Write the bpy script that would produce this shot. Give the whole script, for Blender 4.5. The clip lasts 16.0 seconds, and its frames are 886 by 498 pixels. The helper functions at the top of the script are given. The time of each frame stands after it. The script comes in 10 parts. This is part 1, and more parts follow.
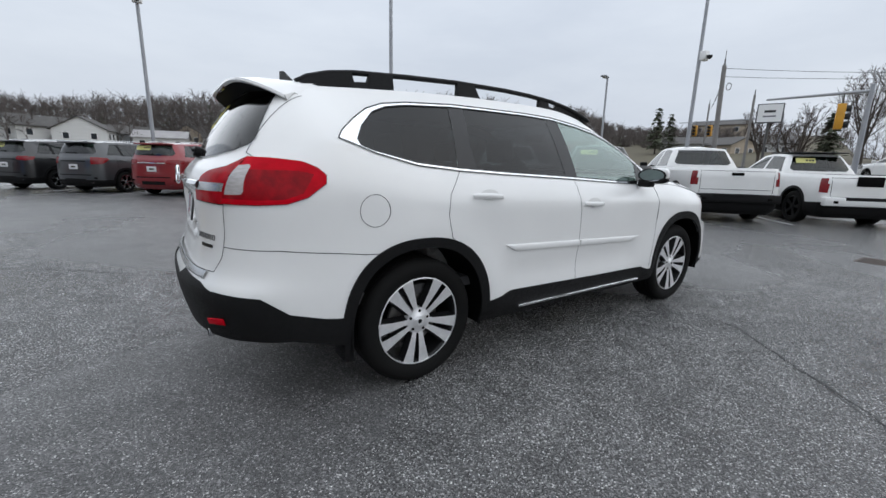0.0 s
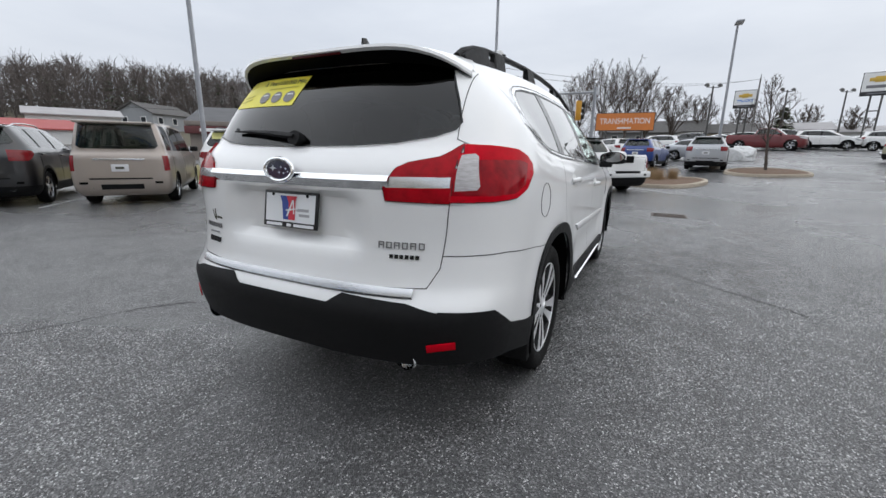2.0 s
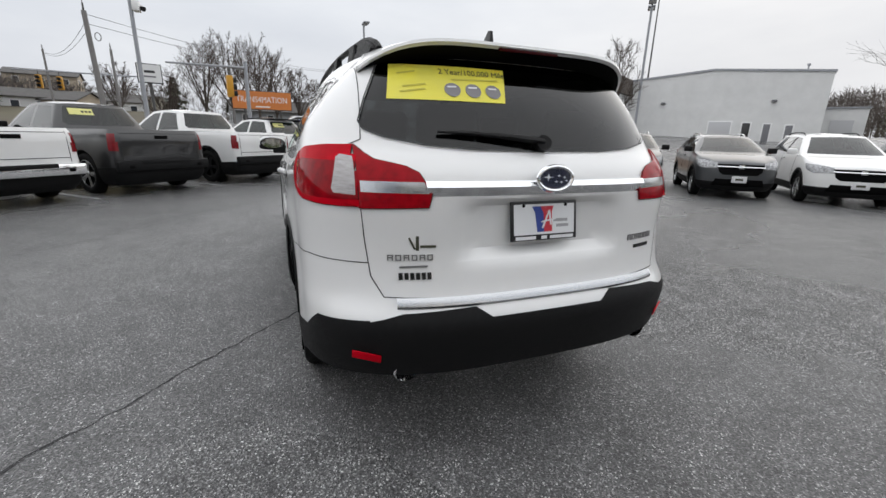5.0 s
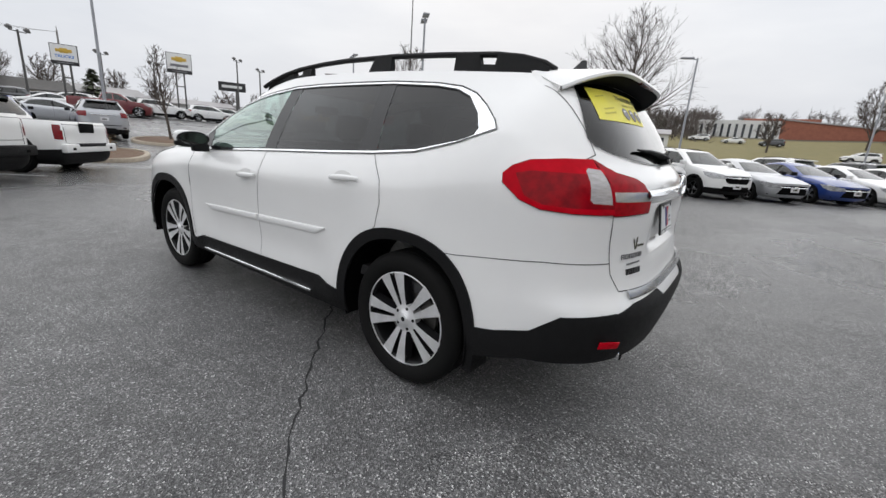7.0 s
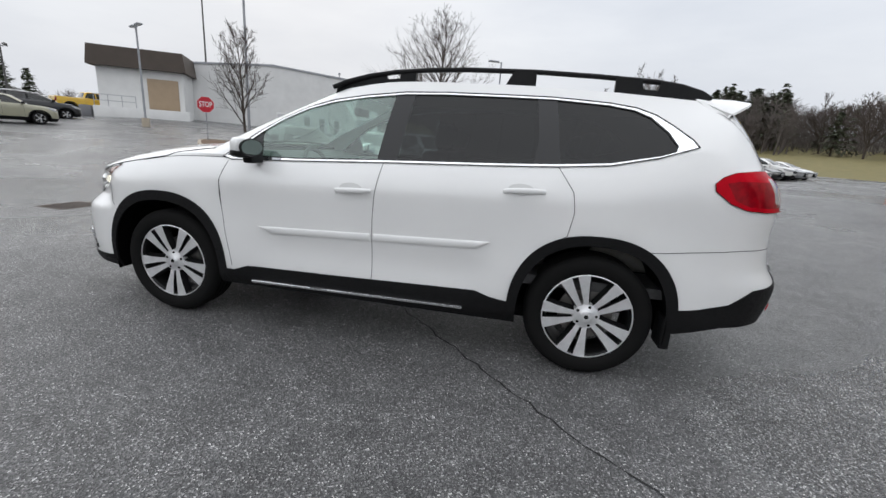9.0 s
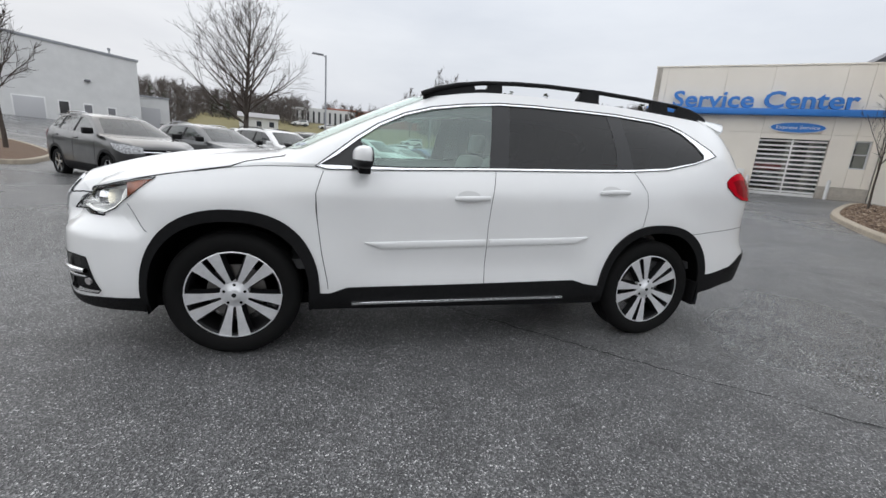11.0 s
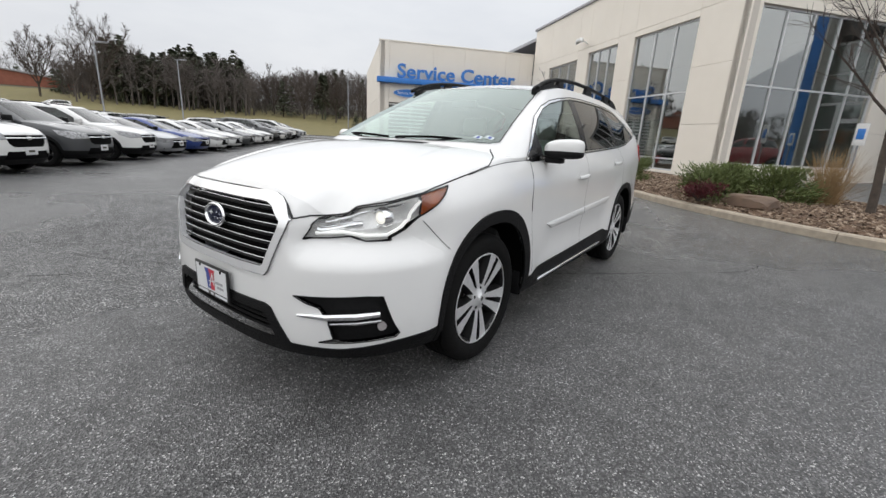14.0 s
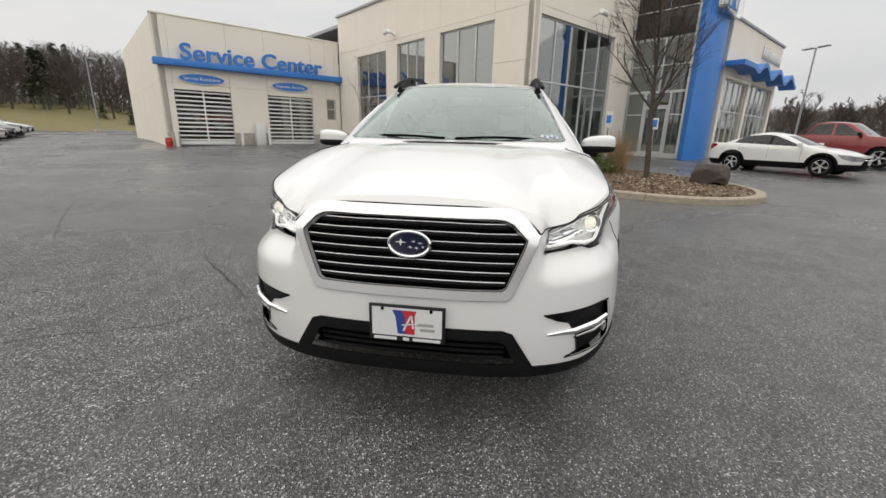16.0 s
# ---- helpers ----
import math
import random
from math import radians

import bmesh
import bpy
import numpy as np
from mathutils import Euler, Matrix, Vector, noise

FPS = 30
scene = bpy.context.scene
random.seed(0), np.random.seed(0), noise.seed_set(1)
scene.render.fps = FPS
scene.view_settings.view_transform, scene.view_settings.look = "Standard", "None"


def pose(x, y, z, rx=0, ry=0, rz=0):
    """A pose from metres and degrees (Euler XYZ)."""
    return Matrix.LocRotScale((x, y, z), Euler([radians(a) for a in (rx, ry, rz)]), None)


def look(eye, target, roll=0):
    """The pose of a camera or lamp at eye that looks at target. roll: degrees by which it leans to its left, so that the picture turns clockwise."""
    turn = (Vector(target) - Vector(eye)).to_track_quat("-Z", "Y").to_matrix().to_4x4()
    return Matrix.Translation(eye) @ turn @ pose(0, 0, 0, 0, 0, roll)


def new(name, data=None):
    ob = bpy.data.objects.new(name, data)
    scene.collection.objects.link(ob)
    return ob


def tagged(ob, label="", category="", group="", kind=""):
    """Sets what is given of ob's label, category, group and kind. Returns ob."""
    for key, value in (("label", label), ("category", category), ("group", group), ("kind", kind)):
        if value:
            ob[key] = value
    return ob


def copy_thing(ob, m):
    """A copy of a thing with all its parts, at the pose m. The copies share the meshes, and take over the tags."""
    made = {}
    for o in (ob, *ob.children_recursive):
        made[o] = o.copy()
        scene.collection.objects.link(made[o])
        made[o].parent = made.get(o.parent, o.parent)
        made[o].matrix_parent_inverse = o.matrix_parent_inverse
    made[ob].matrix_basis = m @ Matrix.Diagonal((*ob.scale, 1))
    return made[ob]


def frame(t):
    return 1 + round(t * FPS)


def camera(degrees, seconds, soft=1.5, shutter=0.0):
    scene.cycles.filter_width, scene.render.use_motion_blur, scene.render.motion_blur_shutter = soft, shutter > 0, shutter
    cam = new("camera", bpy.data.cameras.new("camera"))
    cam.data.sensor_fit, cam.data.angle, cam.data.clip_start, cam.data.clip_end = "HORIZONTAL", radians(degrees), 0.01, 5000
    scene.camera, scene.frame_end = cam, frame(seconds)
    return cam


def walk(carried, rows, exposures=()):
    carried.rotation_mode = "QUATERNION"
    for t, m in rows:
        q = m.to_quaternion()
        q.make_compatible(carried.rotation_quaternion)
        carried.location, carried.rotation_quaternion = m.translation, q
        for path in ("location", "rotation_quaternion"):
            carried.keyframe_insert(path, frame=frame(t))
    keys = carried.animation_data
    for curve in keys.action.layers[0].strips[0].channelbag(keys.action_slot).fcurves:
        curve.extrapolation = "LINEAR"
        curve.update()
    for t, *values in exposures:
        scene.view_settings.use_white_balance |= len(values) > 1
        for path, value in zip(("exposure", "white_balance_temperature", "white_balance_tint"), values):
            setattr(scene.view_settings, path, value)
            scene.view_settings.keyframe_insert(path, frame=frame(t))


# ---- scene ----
cam = camera(94.3, 16.0)
PATH = [
    (0, (-2.645, -2.85, 1.304), (-1.527, -1.246, 0.884), 1.4),
    (0.5, (-3.05, -2.536, 1.306), (-1.742, -1.087, 0.87), 1.4),
    (1, (-3.341, -2.152, 1.298), (-1.869, -0.874, 0.852), 1.2),
    (1.5, (-3.606, -1.771, 1.297), (-1.991, -0.684, 0.839), 1.0),
    (2, (-3.784, -1.393, 1.279), (-2.045, -0.524, 0.811), 0.7),
    (2.5, (-3.888, -1.005, 1.312), (-2.058, -0.371, 0.811), 0.6),
    (3, (-3.981, -0.6, 1.319), (-2.083, -0.224, 0.813), 0.9),
    (3.5, (-3.986, -0.196, 1.322), (-2.058, -0.089, 0.8), 1.3),
    (4, (-3.97, 0.205, 1.325), (-2.051, 0.035, 0.787), 2.2),
    (4.2, (-3.98, 0.377, 1.336), (-2.072, 0.102, 0.803), 1.8),
    (6.3, (-3.294, 1.955, 1.341), (-1.9, 0.615, 0.83), 3.7),
    (6.5, (-3.177, 2.124, 1.331), (-1.85, 0.715, 0.828), 3.8),
    (7, (-2.832, 2.479, 1.334), (-1.691, 0.916, 0.828), 3.9),
    (7.5, (-2.416, 2.735, 1.329), (-1.46, 1.048, 0.84), 4.1),
    (8, (-1.954, 2.994, 1.351), (-1.201, 1.21, 0.85), 4.0),
    (8.5, (-1.477, 3.162, 1.338), (-0.923, 1.306, 0.842), 4.0),
    (9, (-0.985, 3.35, 1.328), (-0.637, 1.444, 0.835), 4.0),
    (9.5, (-0.508, 3.427, 1.31), (-0.367, 1.493, 0.823), 4.0),
    (10, (-0.043, 3.49, 1.311), (-0.114, 1.551, 0.828), 3.9),
    (10.2, (0.141, 3.508, 1.304), (-0.018, 1.57, 0.835), 4.0),
    (12.3, (2.114, 3.001, 1.269), (1.065, 1.365, 0.796), 3.9),
    (12.5, (2.304, 2.917, 1.273), (1.18, 1.332, 0.797), 3.7),
    (13, (2.71, 2.638, 1.269), (1.416, 1.196, 0.774), 3.4),
    (13.5, (3.095, 2.336, 1.268), (1.653, 1.048, 0.757), 3.2),
    (14, (3.386, 1.999, 1.259), (1.814, 0.88, 0.735), 3.0),
    (14.5, (3.596, 1.605, 1.273), (1.908, 0.673, 0.74), 2.6),
    (15, (3.807, 1.199, 1.287), (2.02, 0.481, 0.748), 2.1),
    (15.5, (3.924, 0.769, 1.277), (2.063, 0.277, 0.736), 1.7),
    (16, (3.988, 0.357, 1.274), (2.083, 0.08, 0.734), 1.3),
]
walk(cam, [(t, look(eye, target, roll)) for t, eye, target, roll in PATH],
     [(0, 0.06, 6060, 8), (2, 0.15, 6200, 9), (3.5, 0.17, 6380, 9), (7, 0.19, 6460, 9.5), (10, 0.14, 6300, 9), (13, 0.17, 6400, 9), (14.5, 0.16, 6600, 9), (16, 0.08, 6900, 9)])

from mathutils import Quaternion
from mathutils.bvhtree import BVHTree

# ---- world, sun, exposure ----
world = bpy.data.worlds.new("overcast_sky")
scene.world = world
world.use_nodes = True
wn, wl = world.node_tree.nodes, world.node_tree.links
wn.clear()
w_out = wn.new("ShaderNodeOutputWorld")
w_bg = wn.new("ShaderNodeBackground")
w_mix = wn.new("ShaderNodeMix")
w_mix.data_type = "RGBA"
w_sky = wn.new("ShaderNodeTexSky")
w_sky.sky_type = "NISHITA"
w_sky.sun_disc = False
w_sky.sun_elevation, w_sky.sun_rotation = radians(38), radians(150)
w_sky.air_density, w_sky.dust_density = 2.0, 6.0
w_tc = wn.new("ShaderNodeTexCoord")
w_map = wn.new("ShaderNodeMapping")
w_map.inputs["Scale"].default_value = (1.0, 1.0, 3.5)
w_noise = wn.new("ShaderNodeTexNoise")
w_noise.inputs["Scale"].default_value = 2.2
w_noise.inputs["Detail"].default_value = 6.0
w_noise.inputs["Roughness"].default_value = 0.55
w_ramp = wn.new("ShaderNodeValToRGB")
w_ramp.color_ramp.elements[0].position, w_ramp.color_ramp.elements[0].color = 0.3, (8.0, 8.3, 9.0, 1)
w_ramp.color_ramp.elements[1].position, w_ramp.color_ramp.elements[1].color = 0.72, (9.6, 9.8, 10.3, 1)
w_mix.inputs["Factor"].default_value = 0.93
wl.new(w_tc.outputs["Generated"], w_map.inputs["Vector"])
wl.new(w_map.outputs["Vector"], w_noise.inputs["Vector"])
wl.new(w_noise.outputs["Fac"], w_ramp.inputs["Fac"])
wl.new(w_sky.outputs["Color"], w_mix.inputs[6])
wl.new(w_ramp.outputs["Color"], w_mix.inputs[7])
# an overcast sky is two to three times brighter overhead than at the horizon
w_sep = wn.new("ShaderNodeSeparateXYZ")
w_rise = wn.new("ShaderNodeMapRange")
w_rise.inputs["From Min"].default_value, w_rise.inputs["From Max"].default_value = 0.0, 1.0
w_rise.inputs["To Min"].default_value, w_rise.inputs["To Max"].default_value = 0.86, 1.24
w_mul = wn.new("ShaderNodeVectorMath")
w_mul.operation = "SCALE"
wl.new(w_tc.outputs["Generated"], w_sep.inputs["Vector"])
wl.new(w_sep.outputs["Z"], w_rise.inputs["Value"])
wl.new(w_mix.outputs[2], w_mul.inputs[0])
wl.new(w_rise.outputs["Result"], w_mul.inputs["Scale"])
wl.new(w_mul.outputs["Vector"], w_bg.inputs["Color"])
w_bg.inputs["Strength"].default_value = 0.0870
wl.new(w_bg.outputs["Background"], w_out.inputs["Surface"])

sun = new("sun", bpy.data.lights.new("sun", "SUN"))
sun.data.energy, sun.data.angle, sun.data.color = 1.5, radians(178), (1.0, 0.97, 0.93)
sun.matrix_world = look((0, 0, 40), (-28, 1, 0))


# ---- materials ----
def material(name, color, rough=0.5, metal=0.0, coat=0.0, spec=0.5):
    m = bpy.data.materials.new(name)
    m.use_nodes = True
    b = m.node_tree.nodes["Principled BSDF"]
    b.inputs["Base Color"].default_value = (*color, 1)
    b.inputs["Roughness"].default_value = rough
    b.inputs["Metallic"].default_value = metal
    b.inputs["Coat Weight"].default_value = coat
    b.inputs["Coat Roughness"].default_value = 0.04
    b.inputs["Specular IOR Level"].default_value = spec
    return m


def varied(name, color, color2, rough=0.6, scale=8.0, bump=0.0, rough2=None, detail=6.0, metal=0.0, coat=0.0, bump_scale=None, per_object=0.0, stretch=(1, 1, 1)):
    """A material whose colour and roughness wander between two values over its real size."""
    m = material(name, color, rough, metal, coat)
    nt = m.node_tree
    n, l = nt.nodes, nt.links
    b = n["Principled BSDF"]
    tc = n.new("ShaderNodeTexCoord")
    mp = n.new("ShaderNodeMapping")
    mp.inputs["Scale"].default_value = stretch
    l.new(tc.outputs["Object"], mp.inputs["Vector"])
    a = n.new("ShaderNodeTexNoise")
    a.inputs["Scale"].default_value, a.inputs["Detail"].default_value = scale, detail
    a.inputs["Roughness"].default_value = 0.6
    l.new(mp.outputs["Vector"], a.inputs["Vector"])
    mix = n.new("ShaderNodeMix")
    mix.data_type = "RGBA"
    mix.inputs[6].default_value, mix.inputs[7].default_value = (*color, 1), (*color2, 1)
    ramp = n.new("ShaderNodeMapRange")
    ramp.inputs["From Min"].default_value, ramp.inputs["From Max"].default_value = 0.3, 0.7
    l.new(a.outputs["Fac"], ramp.inputs["Value"])
    l.new(ramp.outputs["Result"], mix.inputs["Factor"])
    last = mix.outputs[2]
    if per_object:
        oi = n.new("ShaderNodeObjectInfo")
        hv = n.new("ShaderNodeHueSaturation")
        mr = n.new("ShaderNodeMapRange")
        mr.inputs["To Min"].default_value, mr.inputs["To Max"].default_value = 1 - per_object, 1 + per_object
        l.new(oi.outputs["Random"], mr.inputs["Value"])
        l.new(mr.outputs["Result"], hv.inputs["Value"])
        l.new(last, hv.inputs["Color"])
        last = hv.outputs["Color"]
    l.new(last, b.inputs["Base Color"])
    if rough2 is not None:
        r2 = n.new("ShaderNodeMapRange")
        r2.inputs["From Min"].default_value, r2.inputs["From Max"].default_value = 0.3, 0.7
        r2.inputs["To Min"].default_value, r2.inputs["To Max"].default_value = rough, rough2
        l.new(a.outputs["Fac"], r2.inputs["Value"])
        l.new(r2.outputs["Result"], b.inputs["Roughness"])
    if bump:
        c = n.new("ShaderNodeTexNoise")
        c.inputs["Scale"].default_value, c.inputs["Detail"].default_value = bump_scale or scale * 6, 4.0
        l.new(mp.outputs["Vector"], c.inputs["Vector"])
        bp = n.new("ShaderNodeBump")
        bp.inputs["Strength"].default_value, bp.inputs["Distance"].default_value = bump, 0.01
        l.new(c.outputs["Fac"], bp.inputs["Height"])
        l.new(bp.outputs["Normal"], b.inputs["Normal"])
    return m


def glass(name, tint, rough=0.01, base=0.06, power=3.2, gloss=(1, 1, 1)):
    """A thin pane: tinted see-through with a mirror gloss that grows at grazing angles."""
    m = bpy.data.materials.new(name)
    m.use_nodes = True
    n, l = m.node_tree.nodes, m.node_tree.links
    n.clear()
    out = n.new("ShaderNodeOutputMaterial")
    mix = n.new("ShaderNodeMixShader")
    tr = n.new("ShaderNodeBsdfTransparent")
    gl = n.new("ShaderNodeBsdfGlossy")
    lw = n.new("ShaderNodeLayerWeight")
    lw.inputs["Blend"].default_value = 0.5
    pw = n.new("ShaderNodeMath")
    pw.operation = "POWER"
    pw.inputs[1].default_value = power
    fr = n.new("ShaderNodeMapRange")
    fr.inputs["To Min"].default_value, fr.inputs["To Max"].default_value = base, 1.0
    l.new(lw.outputs["Facing"], pw.inputs[0])
    l.new(pw.outputs["Value"], fr.inputs["Value"])
    tr.inputs["Color"].default_value = (*tint, 1)
    gl.inputs["Roughness"].default_value = rough
    gl.inputs["Color"].default_value = (*gloss, 1)
    l.new(fr.outputs["Result"], mix.inputs["Fac"])
    l.new(tr.outputs["BSDF"], mix.inputs[1])
    l.new(gl.outputs["BSDF"], mix.inputs[2])
    l.new(mix.outputs["Shader"], out.inputs["Surface"])
    return m


def glow(name, color, strength, rough=0.3):
    m = material(name, color, rough)
    b = m.node_tree.nodes["Principled BSDF"]
    b.inputs["Emission Color"].default_value = (*color, 1)
    b.inputs["Emission Strength"].default_value = strength
    return m


PAINT_WHITE = varied("pearl_white_paint", (0.765, 0.765, 0.757), (0.74, 0.74, 0.735), 0.30, 3.0, coat=0.9, rough2=0.36)
CLAD = varied("grained_black_plastic", (0.0045, 0.0045, 0.005), (0.0085, 0.0085, 0.009), 0.5, 40.0, 0.25, 0.6, bump_scale=900)
GLOSS_BLACK = material("gloss_black", (0.014, 0.014, 0.015), 0.24, spec=0.42)
CHROME = material("chrome", (0.88, 0.89, 0.90), 0.10, 1.0)
FRAME_BRIGHT = material("bright_grille_metal", (0.84, 0.845, 0.85), 0.16, 0.55)
SATIN = material("satin_metal", (0.55, 0.56, 0.57), 0.25, 1.0)
RUBBER = varied("tyre_rubber", (0.0035, 0.0035, 0.0037), (0.0075, 0.0073, 0.007), 0.7, 12.0, 0.2, 0.85, bump_scale=160)
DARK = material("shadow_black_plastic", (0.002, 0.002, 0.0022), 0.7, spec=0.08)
for m_ in (CLAD, RUBBER):
    m_.node_tree.nodes["Principled BSDF"].inputs["Specular IOR Level"].default_value = 0.17
SEAM = material("panel_gap", (0.02, 0.02, 0.021), 0.8)
TINT = glass("tinted_privacy_glass", (0.05, 0.052, 0.056), base=0.035, power=4.0)
SHIELD_GLASS = glass("green_windscreen_glass", (0.70, 0.82, 0.77), base=0.11, power=3.0, gloss=(0.90, 1.0, 0.96))
CLEAR = glass("green_tinted_glass", (0.62, 0.78, 0.72), base=0.13, power=3.0, gloss=(0.90, 1.0, 0.96))
LAMP_CLEAR = glass("clear_lamp_cover", (0.97, 0.975, 0.975), base=0.05, power=4.0)


# ---- building blocks ----
def thing(name, label, category, at=None, group="", kind=""):
    e = new(name)
    e.empty_display_size = 0.2
    if at is not None:
        e.matrix_world = at
    return tagged(e, label, category, group, kind)


def part(name, bm, mat, parent=None, label="", smooth=True, sharp=40):
    """Link a bmesh as one mesh object, under a thing or a part."""
    me = bpy.data.meshes.new(name)
    bm.normal_update()
    if smooth:
        for f in bm.faces:
            f.smooth = True
        lim = radians(sharp)
        for e in bm.edges:
            if len(e.link_faces) == 2 and e.calc_face_angle(0) > lim:
                e.smooth = False
    bm.to_mesh(me)
    bm.free()
    for m in (mat if isinstance(mat, (list, tuple)) else [mat]):
        me.materials.append(m)
    ob = new(name, me)
    if parent is not None:
        ob.parent = parent
    if label:
        ob["label"] = label
    return ob


def box_bm(x0, y0, z0, x1, y1, z1, bevel=0.0, segs=2, bm=None):
    own = bm is None
    b = bmesh.new()
    bmesh.ops.create_cube(b, size=1, matrix=Matrix.LocRotScale(((x0 + x1) / 2, (y0 + y1) / 2, (z0 + z1) / 2), None, (abs(x1 - x0), abs(y1 - y0), abs(z1 - z0))))
    if bevel:
        bmesh.ops.bevel(b, geom=b.edges[:], offset=bevel, segments=segs, affect="EDGES", profile=0.5)
    if own:
        return b
    join(bm, b)
    return bm


def join(bm, other, m=None):
    """Add the geometry of other to bm and free it."""
    if m is not None:
        bmesh.ops.transform(other, matrix=m, verts=other.verts[:])
    me = bpy.data.meshes.new("tmp")
    other.to_mesh(me)
    other.free()
    bm.from_mesh(me)
    bpy.data.meshes.remove(me)
    return bm


def tube_bm(points, radius, sides=8, closed=False, caps=True, bm=None, flat=1.0, up=None):
    """A tube along points; radius a number or one for each point; flat squeezes it along its local up."""
    bm = bm or bmesh.new()
    pts = [Vector(p) for p in points]
    n = len(pts)
    rings = []
    ref = None
    for i, p in enumerate(pts):
        a = pts[(i - 1) % n] if closed or i > 0 else p
        c = pts[(i + 1) % n] if closed or i < n - 1 else p
        d = (c - a).normalized()
        if up is not None:
            side = d.cross(Vector(up)).normalized()
        else:
            if ref is None or abs(ref.dot(d)) > 0.95:
                ref = Vector((0, 0, 1)) if abs(d.z) < 0.9 else Vector((1, 0, 0))
            side = d.cross(ref).normalized()
            ref = side.cross(d).normalized()
        top = side.cross(d).normalized()
        r = radius[i] if isinstance(radius, (list, tuple)) else radius
        rings.append([bm.verts.new(p + side * (r * math.cos(k * math.tau / sides)) + top * (r * flat * math.sin(k * math.tau / sides))) for k in range(sides)])
    m = n if closed else n - 1
    for i in range(m):
        a, b = rings[i], rings[(i + 1) % n]
        for k in range(sides):
            bm.faces.new((a[k], a[(k + 1) % sides], b[(k + 1) % sides], b[k]))
    if caps and not closed:
        bm.faces.new(rings[0][::-1])
        bm.faces.new(rings[-1])
    bmesh.ops.recalc_face_normals(bm, faces=bm.faces[:])
    return bm


def lathe_bm(profile, sides=48, axis="y"):
    """Turn (radius, along) pairs about an axis."""
    bm = bmesh.new()
    rings = []
    for r, h in profile:
        ring = []
        for k in range(sides):
            a = k * math.tau / sides
            c, s = r * math.cos(a), r * math.sin(a)
            ring.append(bm.verts.new({"y": (c, h, s), "x": (h, c, s), "z": (c, s, h)}[axis]))
        rings.append(ring)
    for a, b in zip(rings, rings[1:]):
        for k in range(sides):
            bm.faces.new((a[k], a[(k + 1) % sides], b[(k + 1) % sides], b[k]))
    bmesh.ops.recalc_face_normals(bm, faces=bm.faces[:])
    return bm


def prism_bm(outline, depth, axes="xz", base=0.0, bevel=0.0):
    """A flat outline given in two axes, pushed out along the third from base by depth."""
    bm = bmesh.new()
    put = {"xz": lambda a, b, d: (a, d, b), "yz": lambda a, b, d: (d, a, b), "xy": lambda a, b, d: (a, b, d)}[axes]
    lo = [bm.verts.new(put(a, b, base)) for a, b in outline]
    hi = [bm.verts.new(put(a, b, base + depth)) for a, b in outline]
    bm.faces.new(lo)
    bm.faces.new(hi[::-1])
    n = len(outline)
    for i in range(n):
        bm.faces.new((lo[i], hi[i], hi[(i + 1) % n], lo[(i + 1) % n]))
    bmesh.ops.recalc_face_normals(bm, faces=bm.faces[:])
    if bevel:
        bmesh.ops.bevel(bm, geom=bm.edges[:], offset=bevel, segments=2, affect="EDGES", profile=0.5)
    return bm


def words(text, size, mat, name, parent, at, extrude=0.004, align="CENTER", width=None, shear=0.0, bold=0.0, label=""):
    """Lettering as a mesh, facing along its own z."""
    cu = bpy.data.curves.new(name, "FONT")
    cu.body, cu.size, cu.extrude, cu.align_x, cu.align_y, cu.shear, cu.offset = text, size, extrude, align, "CENTER", shear, bold
    cu.resolution_u = 3
    tmp = bpy.data.objects.new("tmp", cu)
    scene.collection.objects.link(tmp)
    bpy.context.view_layer.update()
    me = bpy.data.meshes.new_from_object(tmp.evaluated_get(bpy.context.evaluated_depsgraph_get()))
    bpy.data.objects.remove(tmp)
    if width:
        xs = [v.co.x for v in me.vertices]
        k = width / (max(xs) - min(xs))
        for v in me.vertices:
            v.co.x *= k
    me.materials.clear()
    me.materials.append(mat)
    me.name = name
    ob = new(name, me)
    if parent is not None:
        ob.parent = parent
    ob.matrix_local = at
    if label:
        ob["label"] = label
    return ob


def facing(x, y, z, nx, ny, nz=0.0, roll=0.0):
    """A pose whose local z points along the given normal, with local y up: for lettering and flat signs."""
    zv = Vector((nx, ny, nz)).normalized()
    xv = Vector((0, 0, 1)).cross(zv).normalized()
    yv = zv.cross(xv)
    m = Matrix((xv, yv, zv)).transposed().to_4x4()
    return Matrix.Translation((x, y, z)) @ m @ pose(0, 0, 0, 0, 0, roll)


# ---- the ground ----
def soft_ramp(v, k=2.0):
    return math.log1p(math.exp(v / k)) * k if v < 30 else v


# ---- vehicle shells ----
def spow(v, e):
    return math.copysign(abs(v) ** e, v)


def lerp(a, b, f):
    return a + (b - a) * f


def curve_at(table, v):
    """Smooth value of a (position, value) table."""
    if v <= table[0][0]:
        return table[0][1]
    for i, ((a, fa), (b, fb)) in enumerate(zip(table, table[1:])):
        if v <= b:
            p = table[i - 1] if i > 0 else (2 * a - b, 2 * fa - fb)
            q = table[i + 2] if i + 2 < len(table) else (2 * b - a, 2 * fb - fa)
            t = (v - a) / (b - a)
            ma, mb = (fb - p[1]) / (b - p[0]) * (b - a), (q[1] - fa) / (q[0] - a) * (b - a)
            return (2 * t ** 3 - 3 * t ** 2 + 1) * fa + (t ** 3 - 2 * t ** 2 + t) * ma + (-2 * t ** 3 + 3 * t ** 2) * fb + (t ** 3 - t ** 2) * mb
    return table[-1][1]


